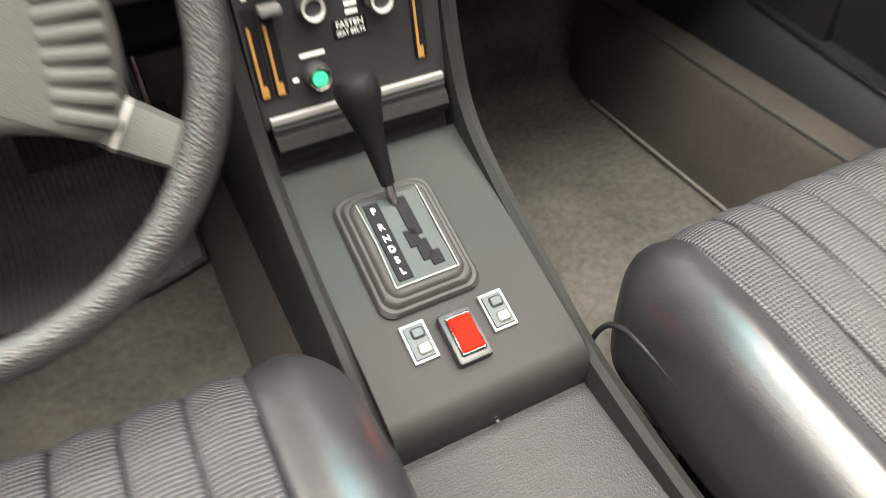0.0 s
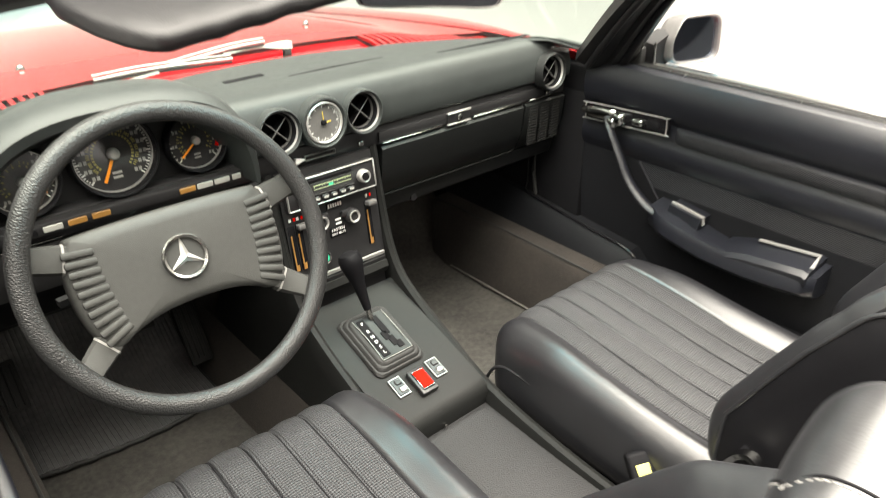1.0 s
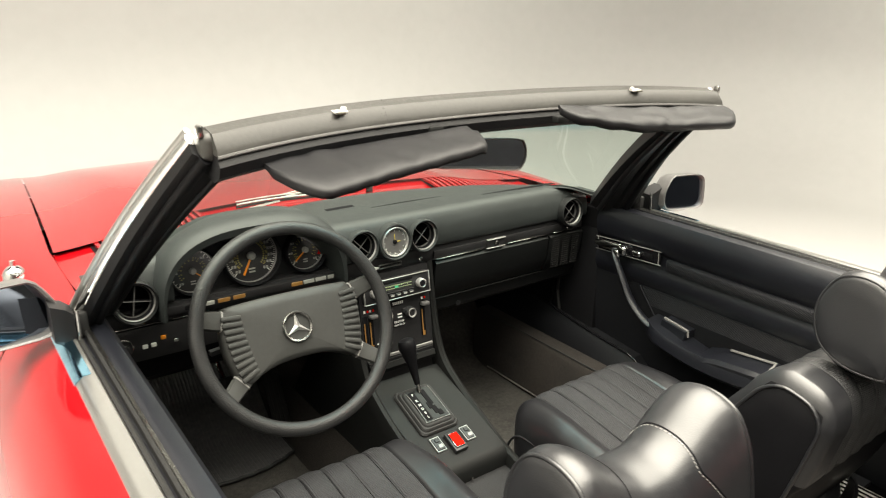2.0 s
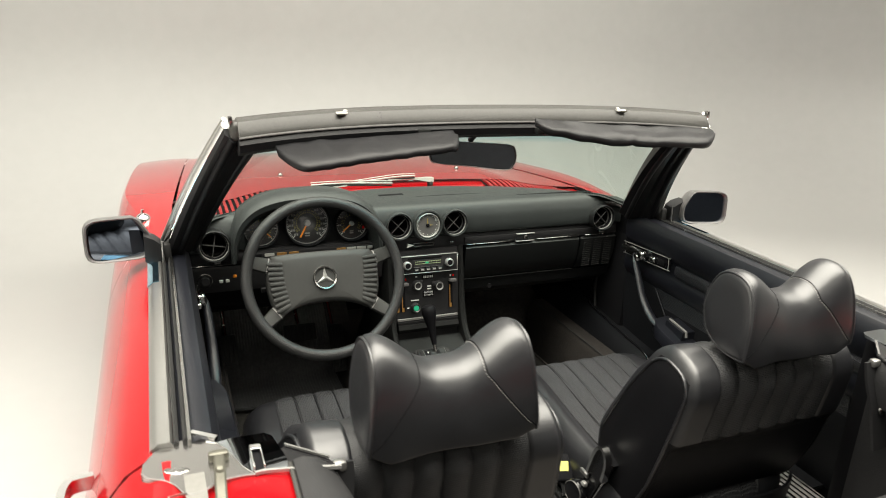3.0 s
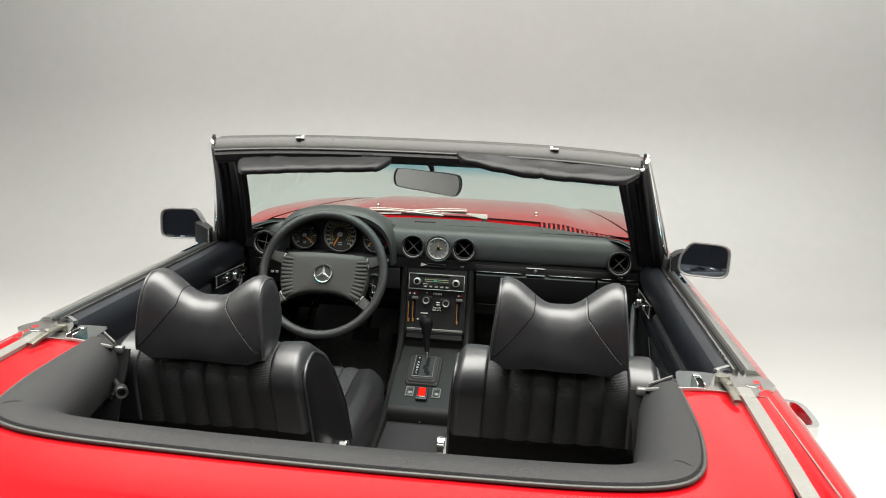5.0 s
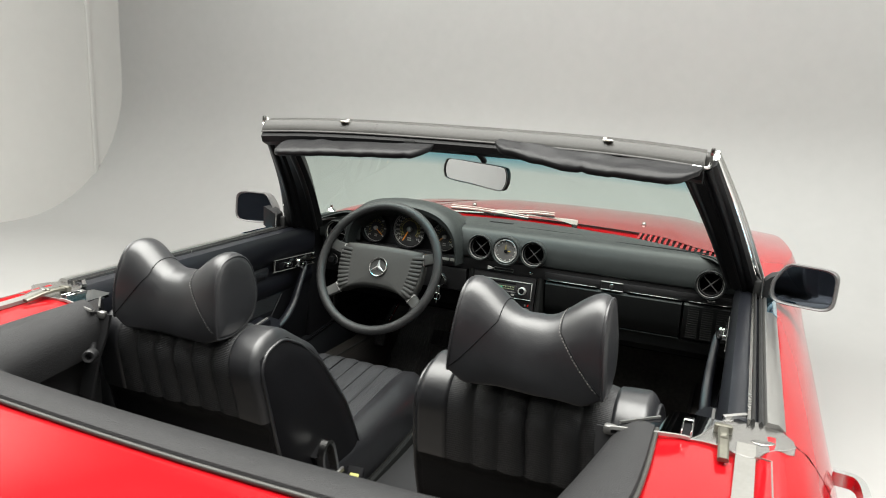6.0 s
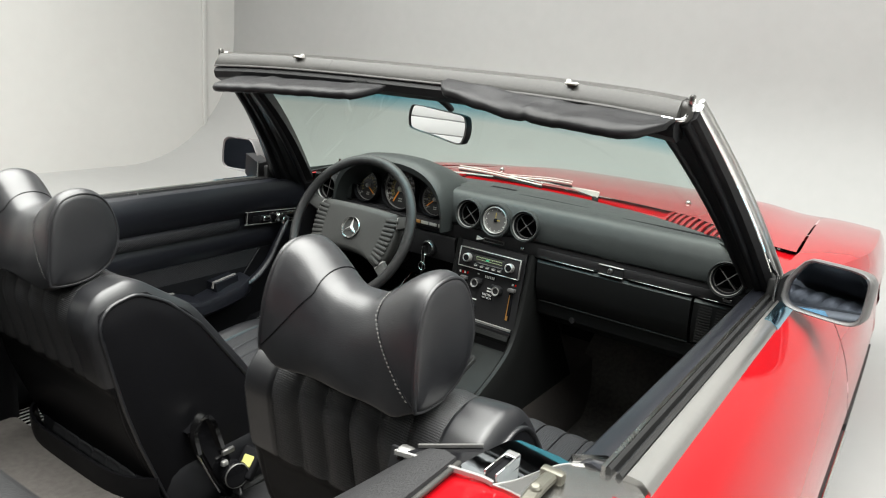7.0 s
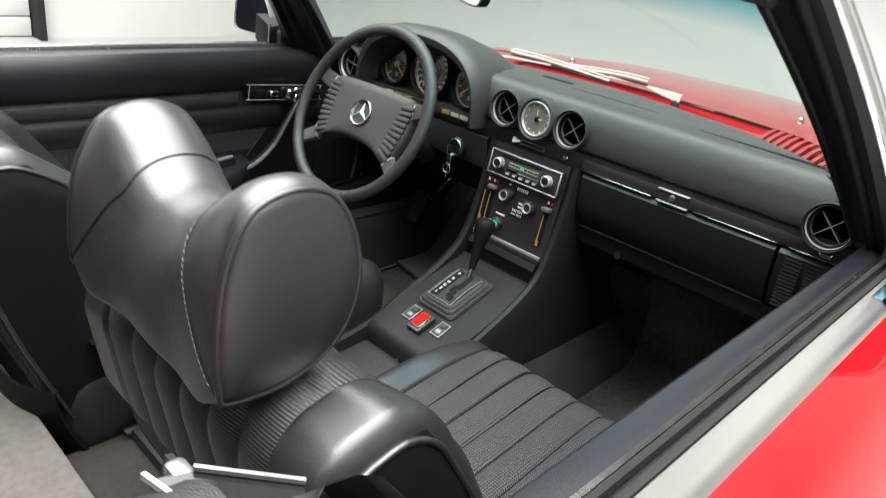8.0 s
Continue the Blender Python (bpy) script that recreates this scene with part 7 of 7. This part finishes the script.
# ---- roof hinge plates ----
def hinge(s):
    h = thing("roof_hinge_plate", "polished metal roof hinge plate with slotted catches", "hinge", (s * 0.68, -1.03, 0.87), "hinge plates")
    zt = 0.8705
    rear = smooth_path([V(0.790, -1.038, 0), V(0.780, -1.052, 0), V(0.762, -1.062, 0), V(0.748, -1.078, 0), V(0.737, -1.099, 0), V(0.723, -1.102, 0), V(0.708, -1.096, 0), V(0.692, -1.086, 0), V(0.668, -1.083, 0), V(0.648, -1.085, 0)], 3)
    front = smooth_path([V(0.648, -1.085, 0), V(0.661, -1.064, 0), V(0.669, -1.042, 0), V(0.684, -1.004, 0), V(0.704, -0.985, 0), V(0.740, -0.974, 0), V(0.772, -0.992, 0), V(0.788, -1.018, 0)], 3)
    out = front + rear[:-1]
    bm = mesh()
    loft(bm, [[V(s * p.x, p.y, zt + z) for p in out] for z in (-0.012, 0.0, 0.0012)])
    part("plate", bm, POLISHED, h, "smooth polished steel plate")
    for run in (rear, front[:13]):
        bm = mesh()
        sweep(bm, [V(s * p.x, p.y, zt + 0.0012) for p in run], 0.0009)
        part("rim", bm, SWITCHFRAME, h, "bright rim")
    bm = mesh()
    loft(bm, [[V(s * x, y, zt - 0.0015 - 0.045 * (y + 1.07) + z) for x, y in ((0.600, -1.080), (0.604, -1.040), (0.612, -0.990), (0.622, -0.978), (0.671, -0.978), (0.694, -0.984), (0.682, -1.004), (0.667, -1.042), (0.659, -1.064), (0.647, -1.080))] for z in (-0.006, 0.0)])
    part("tongue", bm, DARKPLATE, h, "dark polished tongue", angle=10)
    bm = mesh()
    loft(bm, [[V(s * x, y, zt - 0.004 + z) for x, y in ((0.598, -1.088), (0.560, -1.094), (0.536, -1.100), (0.545, -1.076), (0.565, -1.052), (0.599, -1.024), (0.606, -1.030), (0.601, -1.060))] for z in (-0.006, 0.0)])
    part("side_flap", bm, GLOSSBLACK, h, "black flap")
    bm = mesh()
    sweep(bm, [V(s * 0.545, -1.074, zt - 0.001), V(s * 0.599, -1.024, zt - 0.001)], [(-0.0017, -0.002), (0.0017, -0.002), (0.0017, 0.0015), (-0.0017, 0.0015)])
    part("flap_bar", bm, SWITCHFRAME, h, "bright bar")
    bm = mesh()
    sweep(bm, smooth_path([V(s * 0.535, -1.103, zt + 0.001), V(s * 0.575, -1.095, zt + 0.002), V(s * 0.603, -1.089, zt + 0.002), V(s * 0.634, -1.083, zt + 0.002), V(s * 0.648, -1.084, zt + 0.002)], 3), [(-0.0018, -0.003), (0.0018, -0.003), (0.0018, 0.002), (-0.0018, 0.002)])
    part("edge_line", bm, SILVER, h, "bright edge line")
    # box catch, open to the rear
    bm = mesh()
    for dx in (-0.0068, 0.0068):
        box(bm, (s * (0.6415 + dx), -1.055, zt + 0.004), (0.0022, 0.050, 0.014), 0.0007, 1)
    box(bm, (s * 0.6415, -1.034, zt + 0.0095), (0.0148, 0.011, 0.0026), 0.0008, 1)
    part("slot_catch", bm, CHROME, h, "bright slotted box catch")
    bm = mesh()
    box(bm, (s * 0.6415, -1.057, zt + 0.001), (0.0112, 0.046, 0.006))
    part("slot", bm, BLACK, h)
    bm = mesh()
    sweep(bm, smooth_path([V(s * 0.6905, -1.026, zt + 0.006), V(s * 0.6915, -1.060, zt + 0.010), V(s * 0.693, -1.090, zt + 0.009), V(s * 0.695, -1.130, zt + 0.002)], 4), [(-0.0075, -0.003), (0.0075, -0.003), (0.0075, 0.002), (0.005, 0.004), (-0.005, 0.004), (-0.0075, 0.002)])
    box(bm, (s * 0.691, -1.036, zt + 0.007), (0.027, 0.013, 0.014), 0.0035, 2)
    lathe(bm, [(0.0065, -0.002), (0.0062, 0.004), (0.004, 0.0062), (0.0, 0.0066)], basis((s * 0.6925, -1.078, zt + 0.012), (0, -0.2, 0.9)), 14)
    part("catch_hook", bm, BRASS, h, "worn brass-grey catch hook")
    bm = mesh()
    sweep(bm, [V(s * 0.690, -0.986, zt + 0.003), V(s * 0.707, -0.974, zt + 0.004), V(s * 0.723, -0.962, zt + 0.004)], [(-0.005, -0.004), (0.005, -0.004), (0.004, 0.003), (-0.004, 0.003)])
    part("end_cap", bm, CHROME, h, "bright end piece")
    bm = mesh()
    loft(bm, [[V(s * (0.746 + 0.017 * math.cos(a) * k), -1.046 + 0.0085 * math.sin(a + 0.4) * k * (1 + 0.25 * math.sin(3 * a)), zt + z) for a in [2 * math.pi * i / 20 for i in range(20)]] for z, k in ((0.0, 1.0), (0.0022, 0.97), (0.0028, 0.85))])
    part("pale_patch", bm, STEEL, h, "small pale raised patch")


for s in (-1, 1):
    hinge(s)


# ---- seat belts ----
def belt_guide(s):
    g = thing("seat_belt_guide", "black metal seat belt guide hanging behind the seat", "seat belt", (s * 0.545, -1.10, 0.86), "seat belts")
    bm = mesh()
    sweep(bm, smooth_path([V(s * 0.528, -1.075, 0.858), V(s * 0.530, -1.085, 0.82), V(s * 0.538, -1.10, 0.77), V(s * 0.545, -1.12, 0.685)], 5), [(-0.017, -0.003), (0.017, -0.003), (0.017, 0.003), (-0.017, 0.003)], up=(0, 1, 0))
    part("strap", bm, PLASTIC, g)
    for z in (0.765, 0.70):
        bm = mesh()
        lathe(bm, [(0.008, 0.0), (0.008, 0.004), (0.004, 0.006), (0, 0.006)], basis((s * 0.540, -1.108, z), (0, -1, 0.1)), 14)
        part("bolt", bm, STEEL, g)
    if s < 0:
        bm = mesh()
        m = basis((-0.492, -1.148, 0.795), (0.55, -0.8, 0.15))
        lathe(bm, [(0.010, -0.02), (0.013, -0.018), (0.013, 0.008), (0.011, 0.011), (0.007, 0.010), (0.006, -0.006), (0.0, -0.006)], m, 20)
        sweep(bm, [m @ V(0, 0, -0.018), V(-0.538, -1.10, 0.80)], 0.006)
        part("belt_roller", bm, PLASTIC, g, "black hollow belt roller")
    bm = mesh()
    box(bm, (s * 0.532, -1.078, 0.856), (0.020, 0.016, 0.016), 0.005, 2)
    part("mount", bm, SWITCHFRAME, g)


for s in (-1, 1):
    belt_guide(s)
for x, y, z, s in ((0.128, -0.665, 0.425, 1), (-0.095, -0.77, 0.43, -1)):
    b = thing("belt_buckle", "black seat belt buckle with a pale yellow press tag", "seat belt", (x, y, z), "belt buckles")
    m = basis((x, y, z), V(-0.5 if s > 0 else 0.3, -0.55, 0.6), (0, 0.4, 1))
    bm = mesh()
    box(bm, (0, 0, 0), (0.042, 0.066, 0.028), 0.006, 3, m)
    part("body", bm, BLACK, b)
    bm = mesh()
    box(bm, (0, 0.002, 0.0135), (0.022, 0.024, 0.004), 0.001, 1, m)
    part("press_tag", bm, YELLOWTAG, b)
    bm = mesh()
    sweep(bm, [m @ V(0, -0.028, 0), m @ V(0, -0.06, -0.01), V(x, y + 0.05, 0.24)], [(-0.012, -0.003), (0.012, -0.003), (0.012, 0.003), (-0.012, 0.003)])
    part("stalk", bm, PLASTIC, b)
